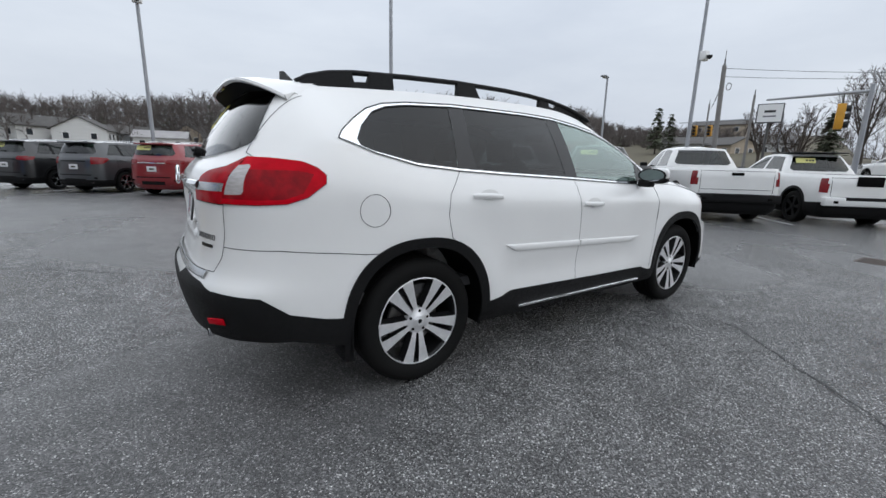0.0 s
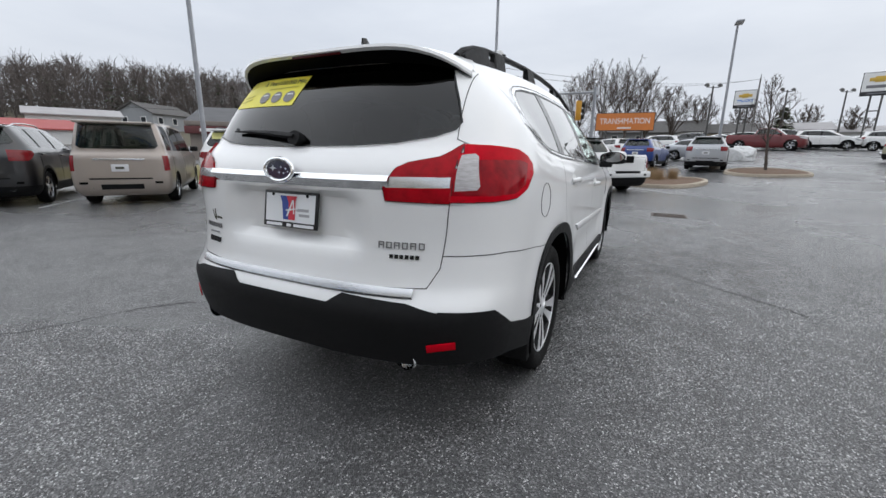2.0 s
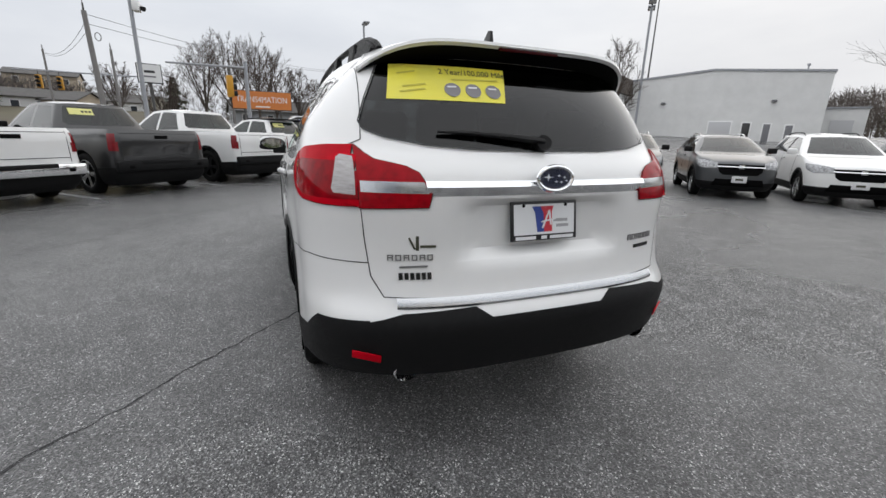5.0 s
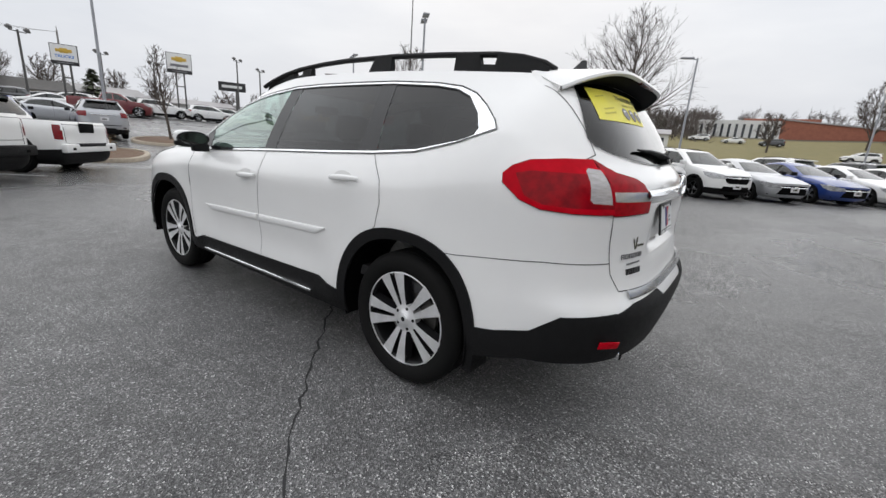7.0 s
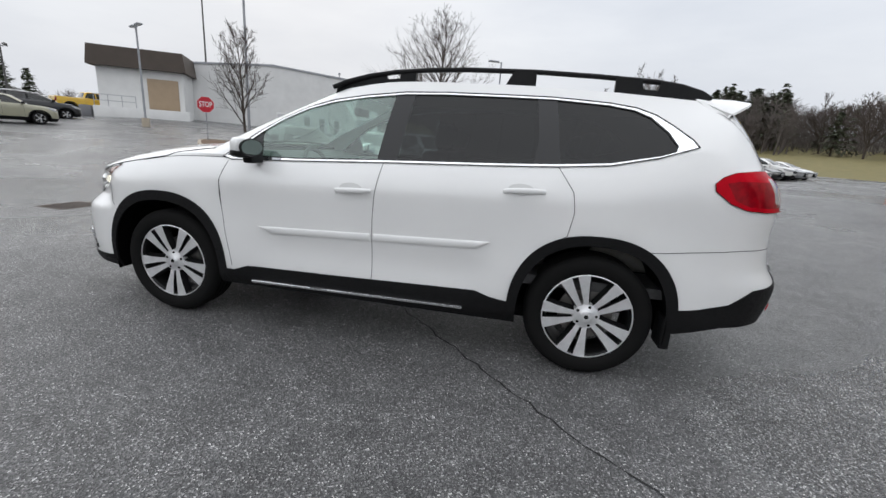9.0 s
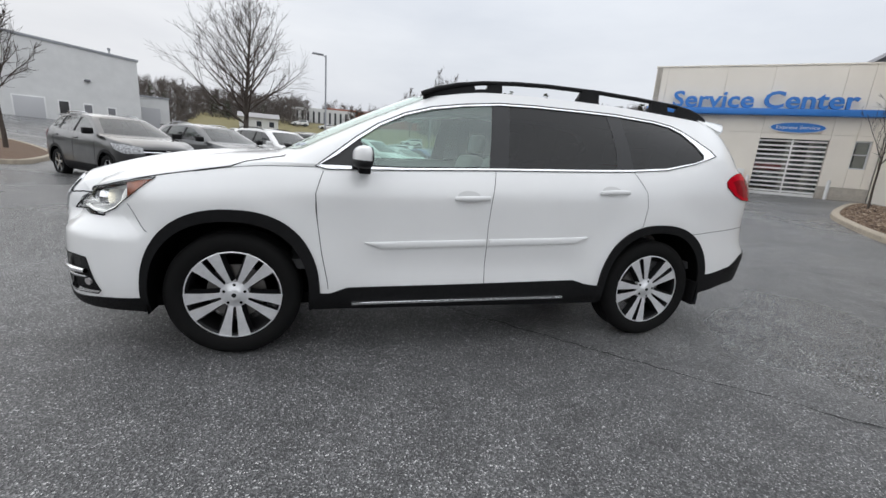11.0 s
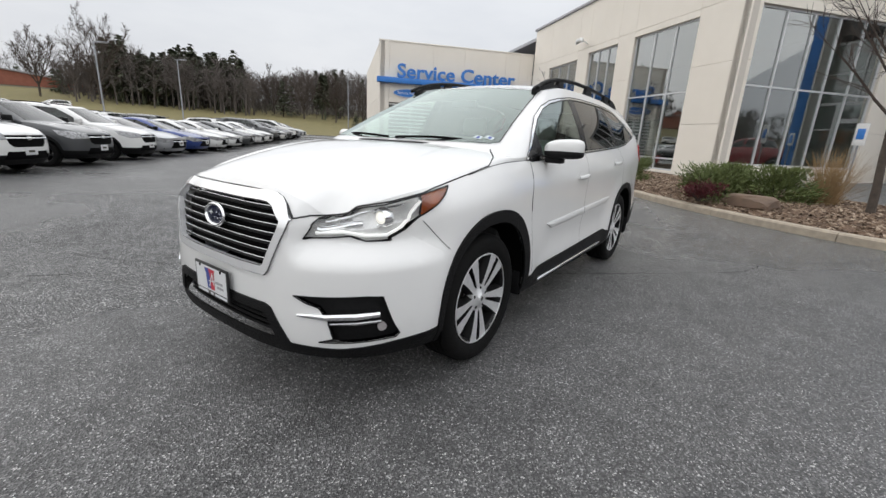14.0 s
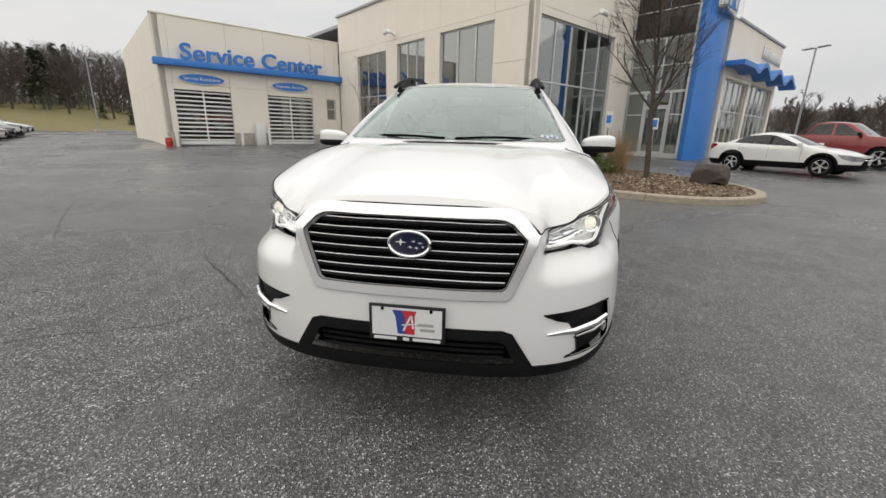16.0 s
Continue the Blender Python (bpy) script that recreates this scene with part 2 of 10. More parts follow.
def plan_ring(xf, xr, w, cf, cr, nf, nr, taper, counts):
    """The half outline of a vehicle seen from above, from the middle of the nose round to the middle of the tail."""
    a, b, c = counts
    pts = []
    for i in range(a):
        t = i / a * math.pi / 2
        pts.append((xf - cf + cf * spow(math.cos(t), 2 / nf), w * spow(math.sin(t), 2 / nf)))
    for i in range(b):
        pts.append((lerp(xf - cf, xr + cr, i / b), w))
    for i in range(c + 1):
        t = i / c * math.pi / 2
        pts.append((xr + cr - cr * spow(math.sin(t), 2 / nr), w * spow(math.cos(t), 2 / nr)))
    return [(x, y * curve_at(taper, x)) for x, y in pts]


def vehicle_shell(S):
    """Half a vehicle's skin (y >= 0): lower body in rings, bonnet, glasshouse and roof, welded. Faces carry a zone number:
    0 lower body, 1 bonnet, 2 glasshouse, 3 roof, 4 boot deck. S holds the vehicle's measures."""
    counts = S["counts"]
    rows = []
    zb = S["z_break"]
    for z, w, xf, xr, f in S["levels"]:
        ring = plan_ring(xf, xr, w, S["cf"], S["cr"], S["nf"], S["nr"], S["taper"], counts)
        row = []
        for x, y in ring:
            top = curve_at(S["top_nose"], y) if x > S["nose_x"] else curve_at(S["top_side"], x)
            row.append(Vector((x, y, z if f is None else zb + (top - zb) * f)))
        rows.append(row)
    # smooth in height: Catmull-Rom between the levels
    fine, m = [], S["fine"]
    L = len(rows)
    for k in range(L - 1):
        for j in range(m):
            t = j / m
            r = []
            for i in range(len(rows[0])):
                p0, p1, p2, p3 = rows[max(k - 1, 0)][i], rows[k][i], rows[k + 1][i], rows[min(k + 2, L - 1)][i]
                r.append(0.5 * ((2 * p1) + (p2 - p0) * t + (2 * p0 - 5 * p1 + 4 * p2 - p3) * t * t + (3 * p1 - p0 - 3 * p2 + p3) * t ** 3))
            fine.append(r)
    fine.append(rows[-1])
    T = fine[-1]
    n = len(T)
    iA = max(i for i in range(n) if T[i].x >= S["a_base_x"])
    iC = min((i for i in range(n) if T[i].x <= S["c_base_x"]), default=n - 1) if S.get("c_base_x") else n - 1
    B, R = [], []
    ax, ay, az = T[iA]
    for i in range(n):
        if i < iA:
            t = i / iA * math.pi / 2
            c = S["cowl_x"] - ax
            x, y = ax + c * spow(math.cos(t), 2 / 2.7), ay * spow(math.sin(t), 2 / 2.7)
            B.append(Vector((x, y, lerp(S["cowl_z"], az, (y / ay) ** 6))))
        elif i > iC and S.get("c_base_x"):
            t = (i - iC) / (n - 1 - iC) * math.pi / 2
            cx, cyy, cz = T[iC]
            c = cx - S["deck_x"]
            B.append(Vector((cx - c * spow(math.sin(t), 2 / 2.7), cyy * spow(math.cos(t), 2 / 2.7), lerp(cz, S["deck_z"], (1 - spow(math.cos(t), 2 / 2.7)) ** 0.5))))
        else:
            B.append(T[i].copy())
    rw, rf, rr = S["roof_w"], S["roof_f"], S["roof_r"]
    iD = iC if S.get("c_base_x") else n - 1 - counts[2]
    for i in range(n):
        if i < iA:
            t = i / iA * math.pi / 2
            x, y = rf - 0.22 + 0.22 * spow(math.cos(t), 2 / 3), rw * spow(math.sin(t), 2 / 3)
        elif i <= iD:
            x, y = lerp(rf - 0.22, rr + 0.2, (i - iA) / (iD - iA)), rw
        else:
            t = (i - iD) / (n - 1 - iD) * math.pi / 2
            x, y = rr + 0.2 - 0.2 * spow(math.sin(t), 2 / 3), rw * spow(math.cos(t), 2 / 3)
        y *= curve_at(S["roof_taper"], x)
        R.append(Vector((x, y, lerp(curve_at(S["roof_mid"], x), curve_at(S["roof_edge"], x), min(1.0, (y / rw)) ** 3))))
    bm = bmesh.new()
    zone = bm.faces.layers.int.new("zone")

    def sheet(grid, z):
        vs = [[bm.verts.new(p) for p in r] for r in grid]
        for a, b in zip(vs, vs[1:]):
            for i in range(len(a) - 1):
                quad = [a[i], a[i + 1], b[i + 1], b[i]]
                co = [q.co for q in quad]
                if (co[0] - co[2]).length < 1e-5 or (co[1] - co[3]).length < 1e-5:
                    continue
                f = bm.faces.new(quad)
                f[zone] = z

    sheet(fine, 0)
    k = S["hood_rows"]
    sheet([[lerp(T[i], B[i], j / k) + Vector((0, 0, S["hood_bulge"] * (1 - (1 - 2 * j / k) ** 2) * (0.5 + 0.5 * math.cos(math.pi * i / iA)) + S.get("hood_edge", 0) * math.sin(math.pi * j / k) * (i / iA))) for i in range(iA + 1)] for j in range(k + 1)], 1)
    if S.get("c_base_x"):
        sheet([[lerp(T[i], B[i], j / 4) for i in range(iC, n)] for j in range(5)], 4)
    k = S["glass_rows"]
    grid = []
    for j in range(k + 1):
        f = j / k
        row = []
        for i in range(n):
            p = lerp(B[i], R[i], f)
            out = Vector((p.x * 0.25 + 0.2, p.y, 0)) if i < iA else Vector((0, 1, 0)) if i <= iD else Vector((-0.6, p.y * 0.6, 0))
            if out.length > 1e-6:
                p = p + out.normalized() * S["glass_bulge"] * math.sin(math.pi * f)
            if i in (0, n - 1):
                p.y = 0
            row.append(p)
        grid.append(row)
    sheet(grid, 2)
    k = 8
    grid = []
    for j in range(k + 1):
        f = j / k
        row = []
        for i in range(n):
            p = R[i]
            y = p.y * (1 - f)
            xm = lerp(p.x, min(max(p.x, rr + 0.35), rf - 0.3), f)
            row.append(Vector((xm, y, lerp(curve_at(S["roof_mid"], xm), p.z, (1 - f) ** 2.4))))
        grid.append(row)
    sheet(grid, 3)
    bmesh.ops.remove_doubles(bm, verts=bm.verts[:], dist=0.0006)
    bad = [f for f in bm.faces if f.calc_area() < 1e-9]
    bmesh.ops.delete(bm, geom=bad, context="FACES")
    bm.normal_update()
    # faces must look outwards
    for f in bm.faces:
        c = f.calc_center_median()
        if f.normal.dot(Vector((c.x * 0.35, c.y, (c.z - 0.75)))) < 0:
            f.normal_flip()
    bm.normal_update()
    return bm


def inside(poly, a, b):
    c = False
    n = len(poly)
    for i in range(n):
        (x0, y0), (x1, y1) = poly[i], poly[i - 1]
        if (y0 > b) != (y1 > b) and a < (x1 - x0) * (b - y0) / (y1 - y0) + x0:
            c = not c
    return c


def carve(bm, poly, axes, sel, region, value):
    """Score an outline, given in two axes, into the skin and give the faces within it a region number."""
    u, v = axes
    n = len(poly)
    for i in range(n):
        p, q = poly[i], poly[(i + 1) % n]
        lo = (min(p[0], q[0]) - 2e-3, min(p[1], q[1]) - 2e-3)
        hi = (max(p[0], q[0]) + 2e-3, max(p[1], q[1]) + 2e-3)
        faces = []
        for f in bm.faces:
            us, vs = [w.co[u] for w in f.verts], [w.co[v] for w in f.verts]
            if min(us) <= hi[0] and max(us) >= lo[0] and min(vs) <= hi[1] and max(vs) >= lo[1] and sel(f):
                faces.append(f)
        if not faces:
            continue
        d = (q[0] - p[0], q[1] - p[1])
        no, co = [0.0, 0.0, 0.0], [0.0, 0.0, 0.0]
        no[u], no[v], co[u], co[v] = d[1], -d[0], p[0], p[1]
        es = {e for f in faces for e in f.edges}
        vv = {w for f in faces for w in f.verts}
        bmesh.ops.bisect_plane(bm, geom=[*faces, *es, *vv], dist=1e-5, plane_co=co, plane_no=Vector(no).normalized())
    bm.normal_update()
    for f in bm.faces:
        if sel(f):
            c = f.calc_center_median()
            if inside(poly, c[u], c[v]):
                f[region] = value


def superarc(cx, cz, rx, rz, n, a0, a1, steps):
    out = []
    for i in range(steps + 1):
        a = radians(lerp(a0, a1, i / steps))
        out.append((cx + rx * spow(math.cos(a), 2 / n), cz + rz * spow(math.sin(a), 2 / n)))
    return out


def take(bm, region, values, mirror=True, thick=0.0, lift=0.0):
    """The faces of the given regions as a bmesh of their own, lifted along their normals, mirrored and thickened."""
    out = bmesh.new()
    seen = {}
    for f in bm.faces:
        if f[region] in values:
            vs = []
            for w in f.verts:
                if w not in seen:
                    seen[w] = out.verts.new(w.co + w.normal * lift)
                vs.append(seen[w])
            try:
                out.faces.new(vs)
            except ValueError:
                pass
    out.normal_update()
    if mirror:
        geo = bmesh.ops.duplicate(out, geom=out.faces[:] + out.edges[:] + out.verts[:])["geom"]
        vs = [g for g in geo if isinstance(g, bmesh.types.BMVert)]
        fs = [g for g in geo if isinstance(g, bmesh.types.BMFace)]
        for w in vs:
            w.co.y = -w.co.y
        bmesh.ops.reverse_faces(out, faces=fs)
        bmesh.ops.remove_doubles(out, verts=out.verts[:], dist=0.0004)
    if thick:
        bmesh.ops.solidify(out, geom=out.faces[:], thickness=thick)
    return out


def border_ribbon(bm, region, pairs, half, lift, mirror=True, top=9.0):
    """A narrow strip along the border between regions: panel gaps and trim lines."""
    out = bmesh.new()
    for e in bm.edges:
        fs = e.link_faces
        if len(fs) != 2 or fs[0][region] == fs[1][region]:
            continue
        if not pairs(fs[0][region], fs[1][region]):
            continue
        a, b = e.verts
        if (a.co.z + b.co.z) / 2 > top:
            continue
        nrm = (fs[0].normal + fs[1].normal).normalized()
        d = (b.co - a.co)
        if d.length < 1e-6:
            continue
        d.normalize()
        s = d.cross(nrm).normalized() * half
        up = nrm * lift
        ends = d * half * 0.3
        for sg in ((1, -1) if mirror else (1,)):
            q = [a.co - ends - s + up, b.co + ends - s + up, b.co + ends + s + up, a.co - ends + s + up]
            vs = [out.verts.new((p.x, p.y * sg, p.z)) for p in q]
            out.faces.new(vs if sg > 0 else vs[::-1])
    return out


# ---- the white three-row SUV ----
HERO = dict(
    counts=(40, 90, 34), fine=4, z_break=0.76, nose_x=2.22,
    cf=0.90, cr=0.60, nf=3.05, nr=3.1,
    taper=[(-2.6, 0.972), (-1.95, 0.975), (-1.3, 0.995), (-0.7, 1.0), (1.4, 1.0), (1.9, 0.995), (2.5, 0.99)],
    levels=[(0.20, 0.82, 2.38, -2.42, None), (0.29, 0.925, 2.465, -2.49, None), (0.42, 0.952, 2.482, -2.545, None), (0.55, 0.955, 2.48, -2.58, None),
            (0.66, 0.953, 2.475, -2.59, None), (0.76, 0.951, 2.465, -2.535, None), (0, 0.953, 2.455, -2.508, 0.3), (0, 0.952, 2.44, -2.512, 0.62), (0, 0.922, 2.41, -2.495, 0.84), (0, 0.885, 2.375, -2.425, 1.0)],
    top_nose=[(0.0, 1.034), (0.3, 1.020), (0.42, 0.992), (0.52, 0.962), (0.62, 0.962), (0.72, 0.980)],
    top_side=[(-2.45, 1.283), (-2.2, 1.315), (-2.0, 1.375), (-1.89, 1.385), (-1.7, 1.335), (-1.45, 1.278), (-1.16, 1.247), (-0.82, 1.228), (-0.13, 1.194), (0.46, 1.160), (0.93, 1.148), (1.34, 1.130), (1.7, 1.070), (1.9, 1.038), (2.22, 0.980)],
    a_base_x=0.93, cowl_x=1.27, cowl_z=1.215, hood_rows=14, hood_bulge=0.055, hood_edge=0.02,
    roof_w=0.625, roof_f=0.36, roof_r=-2.16,
    roof_taper=[(-2.2, 0.96), (-1.4, 1.0), (0.0, 1.0), (0.4, 1.0)],
    roof_edge=[(-2.2, 1.642), (-1.8, 1.672), (-1.2, 1.702), (-0.6, 1.709), (-0.1, 1.696), (0.2, 1.648), (0.4, 1.60)],
    roof_mid=[(-2.2, 1.675), (-1.8, 1.705), (-1.2, 1.738), (-0.6, 1.745), (-0.1, 1.732), (0.2, 1.695), (0.4, 1.650)],
    glass_rows=14, glass_bulge=0.022)

(BODY, HOOD, ROOF, FDOOR, RDOOR, FENDER, QUARTER, TAILGATE, FBUMP, RBUMP, SHIELD, FGLASS, RGLASS, QGLASS, BGLASS, PILLAR, CHROMED, CLADDING, LIP, SKIRT,
 TAIL, TAILIN, HEAD, GRILLE, GFRAME, FOG, INTAKE, HOLE, REVERSE, LAMPBAR, BARREG, LOWFRAME, AMBER, TAILLOW) = range(34)


def hero_skin():
    bm = vehicle_shell(HERO)
    reg = bm.faces.layers.int.new("region")
    zone = bm.faces.layers.int["zone"]
    names = {0: BODY, 1: HOOD, 2: BODY, 3: ROOF, 4: BODY}
    # flared arches, and the hollow for the number plate in the tailgate
    for w in bm.verts:
        x, y, z = w.co
        if y > 0.6 and z < 1.1:
            for cx in (1.445, -1.445):
                r = math.hypot(x - cx, z - 0.372)
                if z > 0.35:
                    w.co.y += 0.014 * math.exp(-((r - 0.53) / 0.10) ** 2)
        sm = lambda v, a, b: (lambda t: t * t * (3 - 2 * t))(min(1, max(0, (v - a) / (b - a))))
        if x > 1.6 and z < 1.06:
            inward = 0.074 * sm(y, 0.505, 0.575) * sm(z, 0.70, 0.82) * (1 - sm(z, 0.93, 1.03)) * sm(x, 1.80, 2.05)
            w.co -= w.normal * inward
        if y > 0.7 and abs(x + 0.05) < 0.9 and 0.4 < z < 0.75:
            w.co.y -= 0.016 * math.sin(math.pi * (z - 0.4) / 0.35) ** 2 * (1 - sm(abs(x + 0.05), 0.6, 0.9))
        if x < -2.2 and z < 1.14:
            w.co.x += 0.050 * (1 - sm(abs(y), 0.27, 0.42)) * sm(z, 0.86, 0.92) * (1 - sm(z, 1.09, 1.125))
    bm.normal_update()
    for f in bm.faces:
        f[reg] = names[f[zone]]
    side = lambda f: f.normal.y > 0.32 and f[zone] in (0, 2)
    low = lambda f: f[zone] == 0 and f.normal.y > 0.2
    nose = lambda f: f.calc_center_median().x > 1.5 and f[zone] == 0 and f.normal.x > 0.05
    tail = lambda f: f.calc_center_median().x < -1.75 and f[zone] in (0, 2) and f.normal.x < -0.05
    # panels on the flank
    carve(bm, [(0.97, 1.16), (0.985, 1.0), (0.976, 0.84), (0.95, 0.65), (0.915, 0.47), (0.905, 0.43), (1.6, 0.43), (2.02, 0.52), (2.03, 0.70), (1.93, 0.84), (1.78, 1.047), (1.34, 1.15), (1.1, 1.2)], (0, 2), low, reg, FENDER)
    carve(bm, [(-0.185, 1.7), (-0.127, 1.196), (-0.095, 1.0), (-0.085, 0.84), (-0.093, 0.30), (0.90, 0.30), (0.915, 0.47), (0.95, 0.65), (0.976, 0.84), (0.985, 1.0), (0.94, 1.15), (0.78, 1.36), (0.46, 1.53), (0.0, 1.62)], (0, 2), side, reg, FDOOR)
    carve(bm, [(-0.185, 1.7), (-0.127, 1.196), (-0.095, 1.0), (-0.085, 0.84), (-0.093, 0.30), (-0.95, 0.30), (-1.1, 0.75), (-1.262, 0.869), (-1.285, 1.0), (-1.267, 1.115), (-1.168, 1.249), (-1.10, 1.66)], (0, 2), side, reg, RDOOR)
    carve(bm, [(-1.80, 0.825), (-2.20, 0.875), (-2.42, 0.88), (-2.7, 0.88), (-2.7, 0.18), (-1.45, 0.18), (-1.45, 0.80)], (0, 2), lambda f: f[zone] == 0, reg, RBUMP)
    carve(bm, [(2.7, 0.935), (2.25, 0.80), (2.05, 0.86), (1.89, 0.75), (1.86, 0.40), (1.86, 0.15), (2.7, 0.15)], (0, 2), lambda f: f[zone] == 0, reg, FBUMP)
    carve(bm, [(-1, 0.80), (-0.645, 0.745), (0, 0.735), (0.66, 0.755), (0.70, 0.83), (0.718, 0.98), (0.728, 1.10), (0.745, 1.30), (0.70, 1.32), (0.66, 1.66), (-1, 1.68)], (1, 2), tail, reg, TAILGATE)
    # glass and its trim
    carve(bm, [(0.99, 1.152), (0.926, 1.137), (0.465, 1.158), (-0.134, 1.192), (-0.82, 1.225), (-1.16, 1.245), (-1.45, 1.273), (-1.7, 1.333), (-1.89, 1.400), (-1.86, 1.44), (-1.77, 1.51), (-1.68, 1.567), (-1.579, 1.603), (-1.42, 1.625), (-1.1, 1.642),
               (-0.83, 1.643), (-0.45, 1.641), (-0.19, 1.631), (0.065, 1.600), (0.28, 1.562), (0.455, 1.507), (0.624, 1.426), (0.754, 1.338), (0.90, 1.222)], (0, 2), side, reg, CHROMED)
    carve(bm, [(0.955, 1.165), (0.46, 1.176), (-0.134, 1.210), (-0.82, 1.243), (-1.16, 1.263), (-1.45, 1.290), (-1.7, 1.345), (-1.775, 1.372), (-1.785, 1.40), (-1.74, 1.47), (-1.65, 1.55), (-1.56, 1.586), (-1.42, 1.607), (-1.1, 1.625),
               (-0.83, 1.626), (-0.45, 1.624), (-0.19, 1.614), (0.065, 1.582), (0.28, 1.543), (0.455, 1.489), (0.61, 1.412), (0.74, 1.322), (0.865, 1.222)], (0, 2), side, reg, PILLAR)
    inner = lambda f: side(f) and f[reg] == PILLAR
    carve(bm, [(-0.137, 1.65), (-0.074, 1.15), (0.70, 1.15), (0.745, 1.40), (0.5, 1.65)], (0, 2), inner, reg, FGLASS)
    carve(bm, [(-0.26, 1.65), (-0.206, 1.15), (-1.016, 1.15), (-1.045, 1.40), (-1.009, 1.65)], (0, 2), inner, reg, RGLASS)
    carve(bm, [(-1.122, 1.66), (-1.187, 1.2), (-2.0, 1.2), (-2.0, 1.66)], (0, 2), inner, reg, QGLASS)
    front_glass = lambda f: f[zone] == 2 and f.normal.x > 0.25 and f.calc_center_median().x > 0.1
    carve(bm, [(-1, 1.235), (0, 1.235), (0.70, 1.235), (0.735, 1.245), (0.60, 1.632), (0.55, 1.640), (0.3, 1.655), (-1, 1.66)], (1, 2), front_glass, reg, SHIELD)
    carve(bm, [(-1, 1.287), (0, 1.287), (0.30, 1.291), (0.48, 1.303), (0.62, 1.328), (0.685, 1.355), (0.698, 1.385), (0.665, 1.47), (0.60, 1.60), (0.57, 1.64), (-1, 1.65)], (1, 2), lambda f: f[zone] in (0, 2) and f.normal.x < -0.2 and f.calc_center_median().x < -1.9, reg, BGLASS)
    # black lower trim
    for cx in (1.445, -1.445):
        carve(bm, superarc(cx - (0.012 if cx > 0 else 0), 0.372, 0.475 if cx > 0 else 0.487, 0.522 if cx > 0 else 0.512, 2.35, -12, 192, 40) + [(cx - 0.46, 0.15), (cx + 0.44, 0.15)], (0, 2), low, reg, CLADDING)
    carve(bm, [(0.98, 0.40), (0.90, 0.40), (0.80, 0.434), (0.2, 0.445), (-0.764, 0.470), (-0.85, 0.445), (-0.96, 0.43), (-0.98, 0.1), (0.98, 0.1)], (0, 2), lambda f: low(f) and f[reg] != CLADDING, reg, SKIRT)
    carve(bm, [(-1.86, 0.495), (-2.02, 0.520), (-2.18, 0.565), (-2.30, 0.655), (-2.7, 0.70), (-2.7, 0.1), (-1.80, 0.1), (-1.80, 0.49)], (0, 2), lambda f: f[zone] == 0 and f.calc_center_median().y > 0.72 and f[reg] in (RBUMP, CLADDING, BODY), reg, LIP)
    carve(bm, [(-1, 0.672), (0.262, 0.672), (0.325, 0.712), (0.60, 0.700), (0.74, 0.665), (0.74, 0.1), (-1, 0.1)], (1, 2), lambda f: tail(f) and f.calc_center_median().y < 0.735, reg, LIP)
    carve(bm, [(1.80, 0.385), (2.02, 0.375), (2.14, 0.365), (2.32, 0.345), (2.7, 0.36), (2.7, 0.1), (1.80, 0.1)], (0, 2), lambda f: f[zone] == 0 and f.calc_center_median().y > 0.5 and f[reg] != CLADDING, reg, LIP)
    carve(bm, [(-1, 0.345), (0.44, 0.335), (0.52, 0.330), (0.52, 0.1), (-1, 0.1)], (1, 2), nose, reg, LIP)
    # nose: grille, lights, intakes
    carve(bm, [(-1, 0.996), (0.33, 0.993), (0.385, 0.988), (0.425, 0.972), (0.455, 0.948), (0.503, 0.894), (0.495, 0.862), (0.412, 0.662), (0.392, 0.644), (0.2, 0.640), (-1, 0.640)], (1, 2), nose, reg, GFRAME)
    carve(bm, [(-1, 0.958), (0.33, 0.955), (0.37, 0.950), (0.402, 0.935), (0.460, 0.880), (0.452, 0.850), (0.388, 0.692), (0.370, 0.680), (0.2, 0.677), (-1, 0.677)], (1, 2), nose, reg, GRILLE)
    carve(bm, [(-1, 0.514), (0.385, 0.514), (0.425, 0.500), (0.52, 0.345), (0.515, 0.305), (-1, 0.305)], (1, 2), nose, reg, LOWFRAME)
    carve(bm, [(-1, 0.470), (0.365, 0.470), (0.395, 0.458), (0.445, 0.362), (-1, 0.352)], (1, 2), nose, reg, INTAKE)
    lamp = lambda f: f[zone] == 0 and f.calc_center_median().y > 0.45 and f.calc_center_median().x > 1.5 and f[reg] not in (GFRAME, GRILLE)
    carve(bm, [(2.095, 0.826), (2.03, 0.858), (1.985, 0.898), (1.90, 0.962), (1.805, 1.040), (1.88, 1.026), (1.97, 1.004), (2.095, 0.968)], (0, 2), lamp, reg, HEAD)
    carve(bm, [(0.530, 0.812), (0.62, 0.821), (0.688, 0.832), (0.710, 0.822), (0.735, 0.812), (0.79, 0.812), (0.84, 0.824), (0.93, 0.84), (0.93, 1.02), (0.80, 0.972), (0.70, 0.950), (0.61, 0.918), (0.545, 0.893)], (1, 2), lambda f: lamp(f) and f.calc_center_median().x > 2.094, reg, HEAD)
    carve(bm, [(0.545, 0.578), (0.65, 0.584), (0.80, 0.592), (0.842, 0.586), (0.878, 0.405), (0.868, 0.388), (0.78, 0.380), (0.645, 0.376), (0.700, 0.395), (0.684, 0.489), (0.650, 0.538), (0.600, 0.552)], (1, 2), lambda f: f[zone] == 0 and f.calc_center_median().y > 0.45 and f.calc_center_median().x > 1.95, reg, FOG)
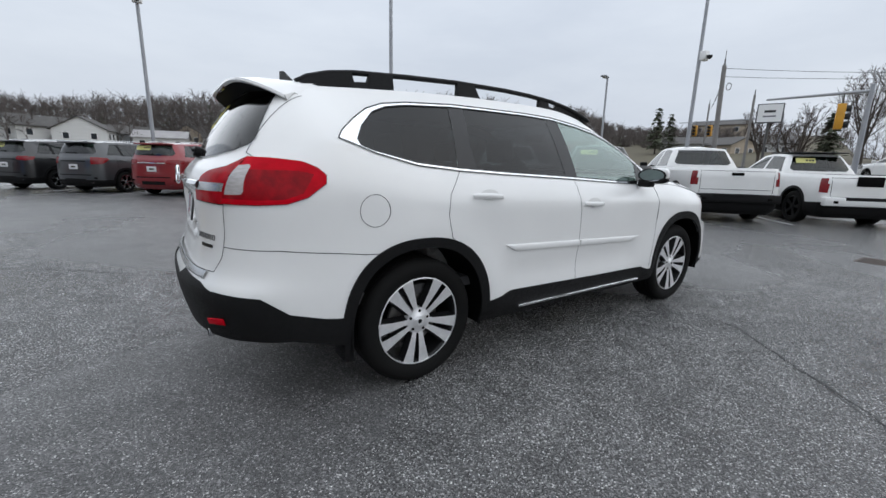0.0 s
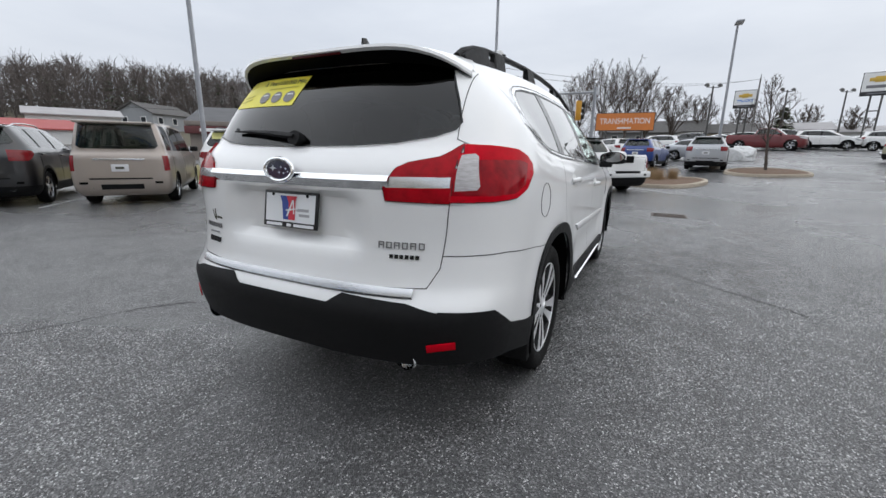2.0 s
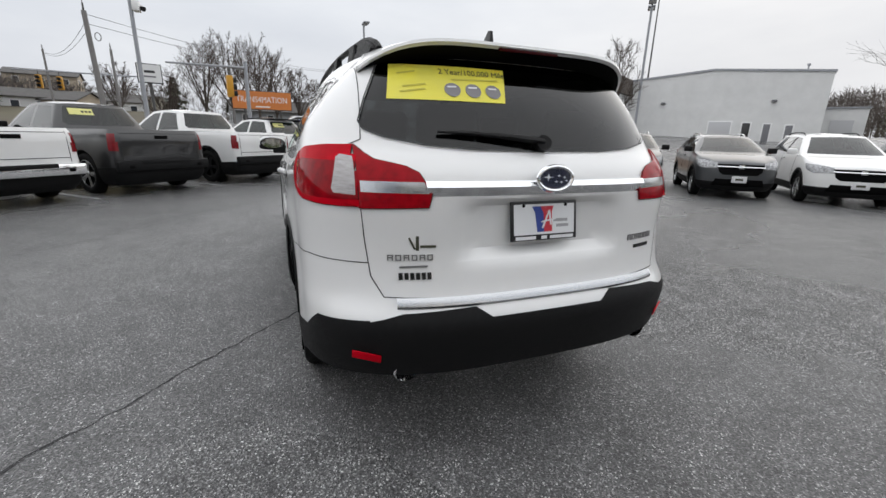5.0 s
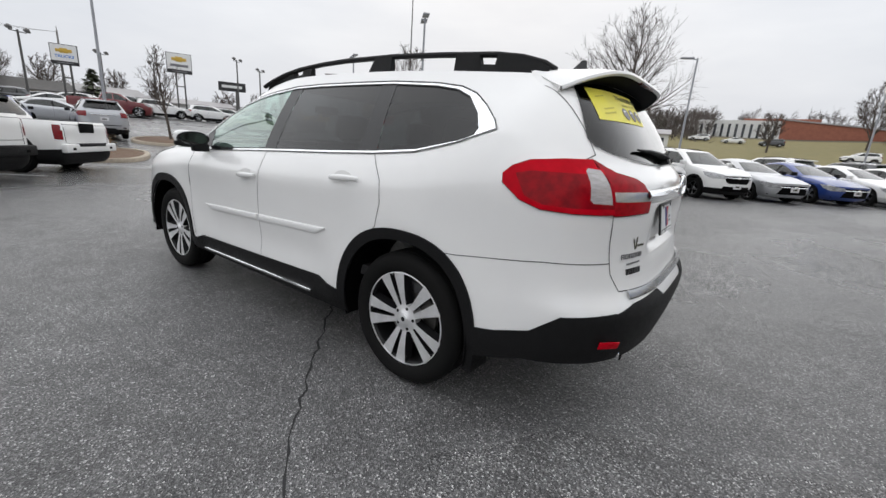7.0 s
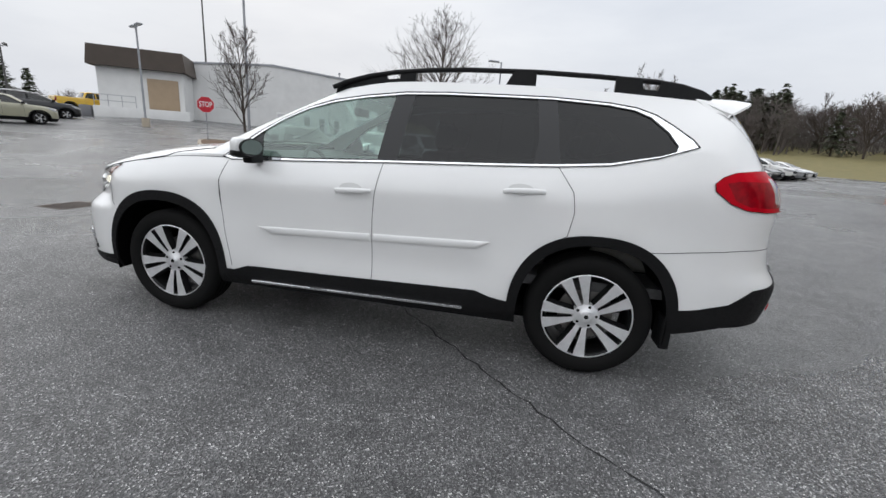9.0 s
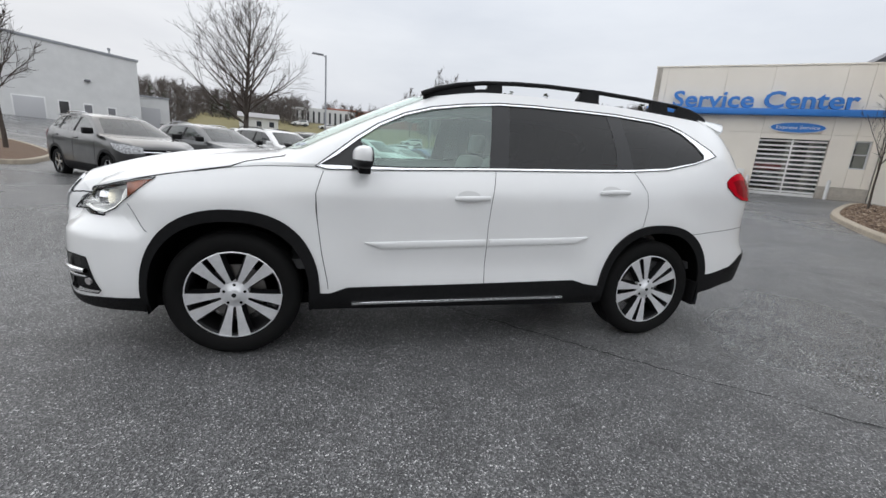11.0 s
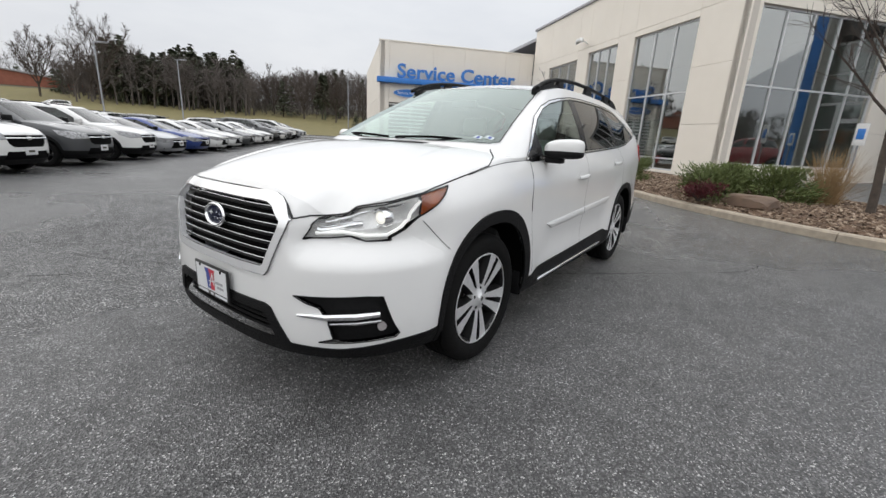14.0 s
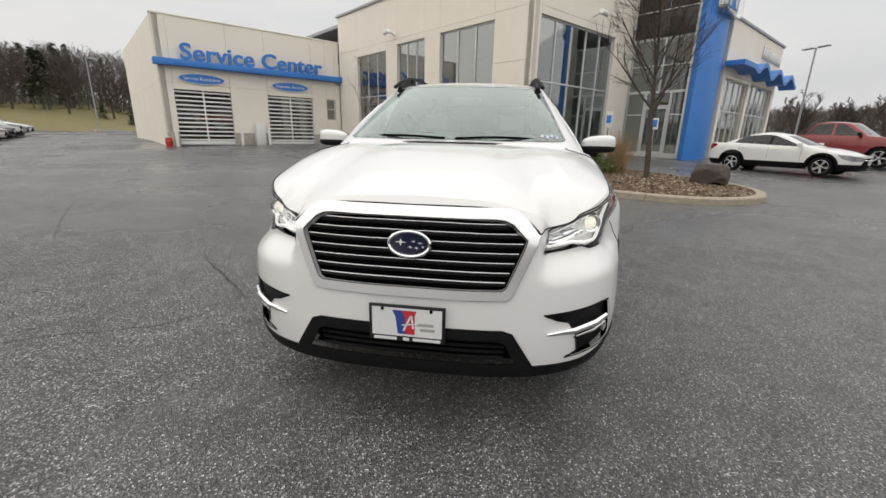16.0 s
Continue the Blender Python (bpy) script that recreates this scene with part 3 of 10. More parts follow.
    # tail lamps
    carve(bm, [(-1.980, 1.222), (-2.015, 1.255), (-2.08, 1.282), (-2.20, 1.294), (-2.40, 1.300), (-2.52, 1.300), (-2.52, 1.09), (-2.28, 1.088), (-2.16, 1.094), (-2.07, 1.124), (-1.985, 1.185)], (0, 2), lambda f: f[zone] in (0, 2) and f.calc_center_median().y > 0.728, reg, TAIL)
    carve(bm, [(0.728, 1.300), (0.714, 1.288), (0.697, 1.270), (0.668, 1.250), (0.565, 1.228), (0.525, 1.208), (0.484, 1.140), (0.496, 1.090), (0.728, 1.084)], (1, 2), lambda f: tail(f) and f.calc_center_median().y <= 0.730, reg, TAILIN)
    carve(bm, [(-2.035, 1.226), (-2.10, 1.240), (-2.62, 1.240), (-2.62, 1.118), (-2.28, 1.108), (-2.17, 1.112), (-2.09, 1.140)], (0, 2), lambda f: f[reg] == TAIL, reg, TAILLOW)
    carve(bm, [(0.735, 1.256), (0.774, 1.262), (0.788, 1.250), (0.812, 1.145), (0.805, 1.131), (0.738, 1.128)], (1, 2), lambda f: f[reg] in (TAIL, TAILLOW) and f.normal.x < -0.15, reg, REVERSE)
    carve(bm, [(0.51, 1.176), (0.722, 1.178), (0.722, 1.140), (0.494, 1.138)], (1, 2), lambda f: f[reg] == TAILIN, reg, LAMPBAR)
    carve(bm, [(-1, 1.190), (0.47, 1.190), (0.518, 1.194), (0.486, 1.140), (0.492, 1.122), (-1, 1.122)], (1, 2), lambda f: tail(f) and f[reg] == TAILGATE, reg, BARREG)
    carve(bm, [(1.965, 0.86), (1.70, 0.86), (1.70, 1.10), (1.955, 1.10)], (0, 2), lambda f: f[reg] == HEAD, reg, AMBER)
    # nothing hangs below the bumpers and sills
    carve(bm, [(-1.75, 0.30), (-1.88, 0.345), (-2.17, 0.425), (-2.35, 0.440), (-2.8, 0.445), (-2.8, 0.0), (-1.75, 0.0)], (0, 2), lambda f: f[zone] == 0, reg, HOLE)
    carve(bm, [(-1.76, 0.295), (1.9, 0.292), (2.8, 0.302), (2.8, 0.0), (-1.76, 0.0)], (0, 2), lambda f: f[zone] == 0, reg, HOLE)
    # both arches open
    for f in bm.faces:
        if f[reg] == BODY and f.calc_center_median().x < -1.0:
            f[reg] = QUARTER
    for cx in (1.445, -1.445):
        carve(bm, superarc(cx, 0.372, 0.428, 0.455, 2.3, -30, 210, 40) + [(cx - 0.37, 0.1), (cx + 0.37, 0.1)], (0, 2), lambda f: f[zone] == 0 and f.normal.y > -0.5, reg, HOLE)
    bmesh.ops.delete(bm, geom=[f for f in bm.faces if f[reg] == HOLE], context="FACES")
    return bm, reg


def skin_side(tree, x, z, s=1, lift=0.0):
    """A point on the flank at (x, z), lifted off the skin, and its normal."""
    hit, nrm, _, _ = tree.ray_cast(Vector((x, 3.0, z)), Vector((0, -1, 0)))
    p = hit + nrm * lift
    return Vector((p.x, p.y * s, p.z)), Vector((nrm.x, nrm.y * s, nrm.z))


def skin_end(tree, y, z, way, lift=0.0):
    """A point on the nose (way -1) or the tail (way 1) at (y, z)."""
    hit, nrm, _, _ = tree.ray_cast(Vector((-way * 5.0, abs(y), z)), Vector((way, 0, 0)))
    p = hit + nrm * lift
    return Vector((p.x, math.copysign(p.y, y), p.z)), Vector((nrm.x, math.copysign(1, y) * nrm.y, nrm.z))


def strip_on_flank(tree, xs, z_lo, z_hi, s, thick, bevel=0.004):
    """A raised moulding on the flank between two height functions of x."""
    bm = bmesh.new()
    rows = []
    for x in xs:
        lo, hi = z_lo(x), z_hi(x)
        a, na = skin_side(tree, x, lo, s)
        b, nb = skin_side(tree, x, hi, s)
        n = (na + nb).normalized()
        c = (b - a) * 0.18
        rows.append([bm.verts.new(p) for p in (a - n * 0.004, a + n * thick * 0.6, a + c + n * thick, b - c + n * thick, b + n * thick * 0.6, b - n * 0.004)])
    for p, q in zip(rows, rows[1:]):
        for k in range(5):
            bm.faces.new((p[k], p[k + 1], q[k + 1], q[k]))
    bm.faces.new(rows[0])
    bm.faces.new(rows[-1][::-1])
    bmesh.ops.recalc_face_normals(bm, faces=bm.faces[:])
    return bm


def ellipse_pts(c, ax, ay, rx, ry, n=40):
    return [c + ax * (rx * math.cos(k * math.tau / n)) + ay * (ry * math.sin(k * math.tau / n)) for k in range(n)]


def disc_bm(c, ax, ay, rx, ry, thick, n=40):
    """An oval plate."""
    bm = bmesh.new()
    up = ax.cross(ay).normalized() * thick
    a = [bm.verts.new(p) for p in ellipse_pts(c, ax, ay, rx, ry, n)]
    b = [bm.verts.new(v.co + up) for v in a]
    bm.faces.new(b)
    bm.faces.new(a[::-1])
    for k in range(n):
        bm.faces.new((a[k], a[(k + 1) % n], b[(k + 1) % n], b[k]))
    bmesh.ops.recalc_face_normals(bm, faces=bm.faces[:])
    return bm


def slab_bm(c, ax, ay, w, h, thick, bevel=0.0):
    """A flat slab lying in the plane of ax and ay, its back on c."""
    up = ax.cross(ay).normalized()
    m = Matrix((ax, ay, up)).transposed().to_4x4()
    b = box_bm(-w / 2, -h / 2, 0, w / 2, h / 2, thick, bevel)
    bmesh.ops.transform(b, matrix=Matrix.Translation(c) @ m, verts=b.verts[:])
    return b


RED_DEEP = varied("deep_red_lens", (0.30, 0.002, 0.008), (0.15, 0.0015, 0.005), 0.08, 22.0)
RED_DEEP.node_tree.nodes["Principled BSDF"].inputs["Specular IOR Level"].default_value = 0.12
RED_LENS = varied("red_lamp_lens", (0.52, 0.003, 0.014), (0.36, 0.002, 0.009), 0.08, 14.0)
RED_LENS.node_tree.nodes["Principled BSDF"].inputs["Specular IOR Level"].default_value = 0.05
RED_DARK = varied("dark_red_lens", (0.36, 0.003, 0.010), (0.20, 0.002, 0.006), 0.10, 25.0)
RED_DARK.node_tree.nodes["Principled BSDF"].inputs["Specular IOR Level"].default_value = 0.12
BRAKE_DARK = material("unlit_brake_lens", (0.045, 0.003, 0.004), 0.15, spec=0.2)
BADGE_GREY = material("badge_grey", (0.22, 0.22, 0.225), 0.35, 0.6)
BADGE_SILVER = material("badge_silver", (0.72, 0.73, 0.74), 0.3, 0.35)
WHITE_LENS = varied("ribbed_clear_lens", (0.40, 0.385, 0.385), (0.27, 0.25, 0.25), 0.15, 26.0, coat=1.0, stretch=(1, 1, 6))
STRIP_LIGHT = glow("daytime_light_strip", (0.95, 0.95, 0.93), 0.35)
LED_WHITE = glow("white_led", (1.0, 0.97, 0.88), 0.5)
AMBER_LENS = varied("amber_lens", (0.42, 0.095, 0.018), (0.16, 0.035, 0.012), 0.15, 18.0, coat=0.6)
MACHINED = varied("machined_alloy", (0.80, 0.80, 0.81), (0.66, 0.665, 0.67), 0.30, 20.0, metal=0.55, rough2=0.40)
POCKET = material("dark_grey_wheel_paint", (0.007, 0.007, 0.0075), 0.4, spec=0.25)
DISC_STEEL = material("brake_disc_steel", (0.22, 0.21, 0.20), 0.45, 0.9)
STICKER_YELLOW = varied("yellow_sticker", (0.80, 0.72, 0.05), (0.72, 0.66, 0.10), 0.5, 6.0)
STICKER_INK = material("sticker_ink", (0.05, 0.05, 0.03), 0.6)
PLATE_WHITE = material("plate_white", (0.72, 0.73, 0.74), 0.4)
PLATE_RED = material("plate_red", (0.55, 0.03, 0.05), 0.4)
PLATE_BLUE = material("plate_blue", (0.03, 0.06, 0.28), 0.4)
BADGE_BLUE = material("badge_blue", (0.01, 0.014, 0.04), 0.1, coat=1.0)
SEAT = varied("pale_grey_leather", (0.44, 0.43, 0.41), (0.36, 0.355, 0.34), 0.55, 14.0, 0.15, 0.65, bump_scale=120)
DASH = varied("charcoal_dash_plastic", (0.05, 0.05, 0.052), (0.07, 0.07, 0.072), 0.6, 30.0, 0.1)
LINER = varied("pale_headlining", (0.50, 0.50, 0.48), (0.46, 0.46, 0.44), 0.9, 30.0)


def wheel_parts(car, x, s, turn):
    """A tyre on a ten-spoke machined alloy wheel, its face towards side s."""
    tread = [(0.262, 0.095), (0.275, 0.108), (0.30, 0.118), (0.33, 0.121), (0.352, 0.114), (0.366, 0.100), (0.374, 0.085)]
    prof = list(tread)
    for g in (0.062, 0.022, -0.022, -0.062):
        prof += [(0.376, g + 0.014), (0.376, g + 0.005), (0.368, g + 0.004), (0.368, g - 0.004), (0.376, g - 0.005)]
    prof += [(r, -h) for r, h in tread[::-1]]
    tyre = part("tyre", lathe_bm(prof, 72), RUBBER, car, "black road tyre")
    place = pose(x, s * 0.805, 0.376, 0, turn, 0) if s > 0 else pose(x, s * 0.805, 0.376, 0, turn, 180)
    tyre.matrix_local = place
    b = lathe_bm([(0.262, 0.098), (0.266, 0.104), (0.2595, 0.106), (0.2585, 0.100)], 72)
    lip = part("rim", b, MACHINED, tyre, "machined alloy wheel rim")
    part("rim_well", lathe_bm([(0.2585, 0.1), (0.250, 0.094), (0.246, 0.082)], 72), POCKET, tyre)
    part("barrel", lathe_bm([(0.246, 0.084), (0.236, 0.03), (0.225, -0.06), (0.24, -0.10)], 48), POCKET, tyre)
    spoke = bmesh.new()
    for k in range(5):
        for d in (-1, 1):
            a = math.tau * k / 5 + d * 0.20
            along, across = Vector((math.cos(a), 0, math.sin(a))), Vector((-math.sin(a), 0, math.cos(a)))
            # inner half hugs its pair's middle line, the outer half leans away from it
            mid = Vector((math.cos(math.tau * k / 5), 0, math.sin(math.tau * k / 5)))
            mid_x = Vector((-mid.z, 0, mid.x))
            secs = []
            for r, inn, out, h in ((0.045, 0.003, 0.030, 0.084), (0.10, 0.009, 0.042, 0.092), (0.17, 0.0145, 0.063, 0.098), (0.225, 0.0175, 0.082, 0.100), (0.257, 0.0185, 0.093, 0.101)):
                c = mid * r
                p0, p1 = c + mid_x * d * inn, c + mid_x * d * out
                yv = Vector((0, h, 0))
                secs.append([spoke.verts.new(q) for q in (p0 + yv, p1 + yv, p1 + Vector((0, h - 0.045, 0)) + mid_x * d * 0.016, p0 + Vector((0, h - 0.035, 0)))])
            for p, q in zip(secs, secs[1:]):
                for j in range(4):
                    f = spoke.faces.new((p[j], p[(j + 1) % 4], q[(j + 1) % 4], q[j]))
                    f.material_index = 0 if j == 0 else 1
    bmesh.ops.recalc_face_normals(spoke, faces=spoke.faces[:])
    part("spokes", spoke, [MACHINED, POCKET], tyre, "machined twin spokes with dark pockets", sharp=25)
    part("hub", lathe_bm([(0.0, 0.100), (0.034, 0.100), (0.040, 0.094), (0.078, 0.088), (0.084, 0.070), (0.084, 0.03)], 40), MACHINED, tyre)
    part("hub_cap", lathe_bm([(0.0, 0.106), (0.026, 0.105), (0.031, 0.098)], 32), MACHINED, tyre, "silver hub cap with an oval emblem")
    part("hub_emblem", lathe_bm([(0.0, 0.1075), (0.012, 0.1072), (0.014, 0.105)], 20), GLOSS_BLACK, tyre)
    for k in range(5):
        a = math.tau * (k + 0.5) / 5
        nut = lathe_bm([(0.0, 0.092), (0.009, 0.092), (0.011, 0.086), (0.011, 0.06)], 8)
        bmesh.ops.translate(nut, vec=(0.060 * math.cos(a), 0, 0.060 * math.sin(a)), verts=nut.verts[:])
        part("wheel_nut", nut, DARK, tyre)
    part("brake_disc", lathe_bm([(0.07, 0.022), (0.165, 0.022), (0.165, 0.0), (0.07, 0.0)], 48), DISC_STEEL, tyre)
    return tyre


def number_plate(parent, c, ax, ay, screws=True):
    """A white dealer plate in a black frame: a keystone emblem in red and blue, writing as bars."""
    up = ax.cross(ay).normalized()
    pl = part("plate", slab_bm(c, ax, ay, 0.315, 0.158, 0.010, 0.003), material("plate_frame_black", (0.01, 0.01, 0.011), 0.35), parent, "white dealer plate in a black frame")
    part("plate_face", slab_bm(c + up * 0.010 + ay * 0.006, ax, ay, 0.288, 0.122, 0.0015), PLATE_WHITE, pl)
    for off, w, wb, mat, z in ((-0.018, 0.085, 0.05, PLATE_BLUE, 0.0120), (0.010, 0.062, 0.040, PLATE_RED, 0.0130)):
        bm = bmesh.new()
        pts = [(off - w / 2, 0.058), (off + w / 2, 0.058), (off + w / 2 - 0.008, 0.035), (off + wb / 2 + 0.004, -0.045), (off - wb / 2 + 0.006, -0.045), (off - w / 2 + 0.014, 0.03)]
        vs = [bm.verts.new(c + ax * a + ay * b + up * z) for a, b in pts]
        bm.faces.new(vs)
        part("emblem", bm, mat, pl)
    for a, b, w, h in ((0.075, 0.0, 0.07, 0.012), (0.085, -0.022, 0.06, 0.012)):
        part("writing_bar", slab_bm(c + ax * a + ay * b + up * 0.0115, ax, ay, w, h, 0.0008), material("plate_grey", (0.35, 0.35, 0.36), 0.5), pl)
    # a white slash over the emblem
    bm = bmesh.new()
    for pts in (((-0.018, -0.030), (-0.008, -0.030), (0.024, 0.042), (0.016, 0.042)), ((0.016, 0.042), (0.024, 0.042), (0.032, -0.018), (0.023, -0.018)), ((-0.02, -0.002), (0.052, 0.010), (0.050, 0.003), (-0.018, -0.008))):
        bm.faces.new([bm.verts.new(c + ax * a + ay * b + up * 0.0142) for a, b in pts])
    part("emblem_slash", bm, PLATE_WHITE, pl)
    for a, w in ((-0.09, 0.095), (-0.003, 0.026), (0.082, 0.115)):
        part("frame_writing_bar", slab_bm(c + ax * a - ay * 0.068 + up * 0.010, ax, ay, w, 0.013, 0.0012), PLATE_WHITE, pl)
    if screws:
        for a in (-0.10, 0.10):
            part("plate_screw", disc_bm(c + ax * a + ay * 0.062 + up * 0.0105, ax, ay, 0.007, 0.007, 0.004, 12), DARK, pl)
    return pl


def oval_badge(parent, c, ax, ay, rx, ry):
    """An oval emblem: chrome rim, dark blue field, a cluster of bright diamonds."""
    up = ax.cross(ay).normalized()
    rim = part("badge", tube_bm([p + up * 0.008 for p in ellipse_pts(c, ax, ay, rx, ry)], 0.008, 8, closed=True, flat=1.0), CHROME, parent, "oval chrome and blue emblem")
    part("badge_field", disc_bm(c, ax, ay, rx, ry, 0.008), BADGE_BLUE, rim)
    bm = bmesh.new()
    for a, b, r in ((-0.42, 0.12, 0.34), (0.2, 0.22, 0.15), (0.52, 0.1, 0.15), (0.05, -0.25, 0.15), (0.36, -0.3, 0.15), (0.66, -0.18, 0.13)):
        pts = []
        for k in range(8):
            t = k * math.pi / 4
            q = r * (1.0 if k % 2 == 0 else 0.28)
            pts.append(c + ax * (rx * a + rx * q * math.cos(t) * 0.9) + ay * (ry * b + rx * q * math.sin(t) * 0.55) + up * 0.0095)
        bm.faces.new([bm.verts.new(p) for p in pts])
    part("badge_diamonds", bm, BADGE_SILVER, rim)
    return rim


def seat(car, x, y, w, mat=SEAT, back_tilt=18):
    for nm, b in (("seat_cushion", box_bm(-0.26, -w / 2, -0.08, 0.26, w / 2, 0.08, 0.05, 3)),):
        ob = part(nm, b, mat, car, "pale grey leather seat")
        ob.matrix_local = pose(x, y, 0.66)
    ob = part("seat_back", box_bm(-0.07, -w / 2, -0.02, 0.07, w / 2, 0.60, 0.05, 3), mat, car)
    ob.matrix_local = pose(x - 0.24, y, 0.70, 0, -back_tilt, 0)
    for yy in ([y] if w < 0.8 else [y - w * 0.3, y + w * 0.3]):
        ob = part("headrest", box_bm(-0.05, -0.13, 0, 0.05, 0.13, 0.17, 0.04, 3), mat, car)
        ob.matrix_local = pose(x - 0.44, yy, 1.30, 0, -back_tilt * 0.6, 0)


def build_hero():
    car = thing("suv", "pearl white three-row SUV with black cladding standing on wet asphalt", "car")
    bm, reg = hero_skin()
    tree = BVHTree.FromBMesh(bm)

    def pieces(b):
        """Each connected piece of a bmesh as one of its own."""
        left, outs = set(b.faces), []
        while left:
            stack = [left.pop()]
            isle = set(stack)
            while stack:
                for e in stack.pop().edges:
                    for g in e.link_faces:
                        if g in left:
                            left.discard(g)
                            isle.add(g)
                            stack.append(g)
            o, seen = bmesh.new(), {}
            for f in isle:
                for w in f.verts:
                    if w not in seen:
                        seen[w] = o.verts.new(w.co)
                o.faces.new([seen[w] for w in f.verts])
            outs.append(o)
        b.free()
        return outs

    def whole(name, vals, mat, label="", lift=0.0, thick=0.0, split=False):
        b = take(bm, reg, vals, True, thick, lift)
        if split:
            for o in pieces(b):
                last = part(name, o, mat, car, label)
            return last
        return part(name, b, mat, car, label)

    def pair(name, vals, mat, label="", lift=0.0, thick=0.0, parents=None, split=False):
        made = []
        for k, s in enumerate((1, -1)):
            b = take(bm, reg, vals, False, thick, lift)
            if s < 0:
                bmesh.ops.scale(b, vec=(1, -1, 1), verts=b.verts[:])
                bmesh.ops.reverse_faces(b, faces=b.faces[:])
            for o in pieces(b) if split else [b]:
                if split and len(o.faces) < 6:
                    o.free()
                    continue
                last = part(name, o, mat, parents[k] if parents else car, label)
            made.append(last)
        return made

    whole("bonnet", {HOOD}, PAINT_WHITE)
    whole("roof", {ROOF}, PAINT_WHITE)
    pair("body_side", {BODY}, PAINT_WHITE, split=True)
    pair("rear_quarter", {QUARTER}, PAINT_WHITE, split=True)
    pair("fender", {FENDER}, PAINT_WHITE)
    whole("tailgate", {TAILGATE}, PAINT_WHITE)
    whole("front_bumper", {FBUMP}, PAINT_WHITE)
    whole("rear_bumper", {RBUMP}, PAINT_WHITE)
    fd = pair("front_door", {FDOOR}, PAINT_WHITE)
    rd = pair("rear_door", {RDOOR}, PAINT_WHITE)
    whole("windscreen", {SHIELD}, SHIELD_GLASS, "green-tinted windscreen")
    pair("front_door_glass", {FGLASS}, CLEAR, "green-tinted side glass", parents=fd)
    pair("rear_door_glass", {RGLASS}, TINT, "dark privacy glass", parents=rd)
    pair("quarter_glass", {QGLASS}, TINT, "dark privacy glass")
    whole("rear_window", {BGLASS}, TINT, "dark privacy glass")
    pair("pillar_trim", {PILLAR}, GLOSS_BLACK, "gloss black pillar trim", 0.002, split=True)
    pair("window_trim", {CHROMED}, CHROME, "chrome window surround", 0.004, 0.004)
    pair("arch_cladding", {CLADDING}, CLAD, "grained black plastic arch cladding", 0.010, 0.012, split=True)
    pair("sill_cladding", {SKIRT}, CLAD, "grained black plastic sill", 0.010, 0.01)
    whole("lower_bumper_cladding", {LIP}, CLAD, "grained black plastic lower bumper", 0.006, 0.008, split=True)
    tl = pair("tail_lamp", {TAIL}, RED_LENS, "wraparound red tail lamp", 0.010, 0.012)
    pair("lower_lens", {TAILLOW}, RED_DEEP, "deep red lower lens", 0.010, 0.012, parents=tl)
    pair("reversing_lamp", {REVERSE}, WHITE_LENS, "clear ribbed lens", 0.010, 0.012, parents=tl)
    til = pair("tailgate_lamp", {TAILIN}, RED_DARK, "dark red inner tail lamp", 0.008, 0.012)
    pair("lamp_bar", {LAMPBAR}, SATIN, "silver strip", 0.008, 0.012, parents=til)
    whole("bar_recess", {BARREG}, PAINT_WHITE)
    bb = bmesh.new()
    rows = []
    for j in range(33):
        y = lerp(-0.508, 0.508, j / 32)
        row = []
        for z, out in ((1.186, -0.004), (1.183, 0.012), (1.179, 0.015), (1.163, 0.021), (1.128, 0.000), (1.122, -0.004)):
            p, n = skin_end(tree, y if abs(y) > 1e-6 else 1e-4, z, 1)
            row.append(bb.verts.new(p + Vector((-out, 0, 0))))
        rows.append(row)
    for p, q in zip(rows, rows[1:]):
        for k in range(5):
            bb.faces.new((p[k], p[k + 1], q[k + 1], q[k]))
    bmesh.ops.recalc_face_normals(bb, faces=bb.faces[:])
    if sum(f.normal.x for f in bb.faces) > 0:
        bmesh.ops.reverse_faces(bb, faces=bb.faces[:])
    part("tailgate_bar", bb, CHROME, car, "faceted chrome bar across the tailgate", sharp=12)
    hl = pair("headlamp", {HEAD, AMBER}, LAMP_CLEAR, "clear headlamp lens", 0.004)
    pair("lamp_bowl", {HEAD}, varied("lamp_reflector", (0.86, 0.86, 0.85), (0.55, 0.55, 0.55), 0.22, 16.0, metal=0.30), "", -0.034, parents=hl)
    pair("marker_lens", {AMBER}, AMBER_LENS, "amber marker lens", -0.006, parents=hl)
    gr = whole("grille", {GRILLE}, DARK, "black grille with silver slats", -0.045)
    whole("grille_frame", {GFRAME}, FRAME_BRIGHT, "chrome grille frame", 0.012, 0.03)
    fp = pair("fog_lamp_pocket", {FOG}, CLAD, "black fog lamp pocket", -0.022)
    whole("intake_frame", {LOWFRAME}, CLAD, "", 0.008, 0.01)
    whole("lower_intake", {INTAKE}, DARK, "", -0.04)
    gap = {BODY, FENDER, FDOOR, RDOOR, QUARTER, TAILGATE, FBUMP, RBUMP, HOOD}
    for o in pieces(border_ribbon(bm, reg, lambda a, b: a in gap and b in gap and {a, b} not in ({FENDER, FBUMP}, {FENDER, BODY}, {HOOD, BODY}, {BODY, FDOOR}, {QUARTER, FDOOR}, {BODY, RDOOR}, {BODY, FBUMP}), 0.0019, 0.0012, top=1.60)):
        part("panel_gap", o, SEAM, car, smooth=False)
    lens_edge = {HEAD, AMBER, TAIL, TAILLOW, TAILIN, GFRAME, BGLASS, SHIELD, CHROMED, FOG}
    part("trim_edges", border_ribbon(bm, reg, lambda a, b: (a in lens_edge) != (b in lens_edge), 0.0032, 0.0062), GLOSS_BLACK, car, "black rubber trim edges", smooth=False)

    # flank trim, handles, mirrors
    lin = lambda a, b, n: [lerp(a, b, i / n) for i in range(n + 1)]
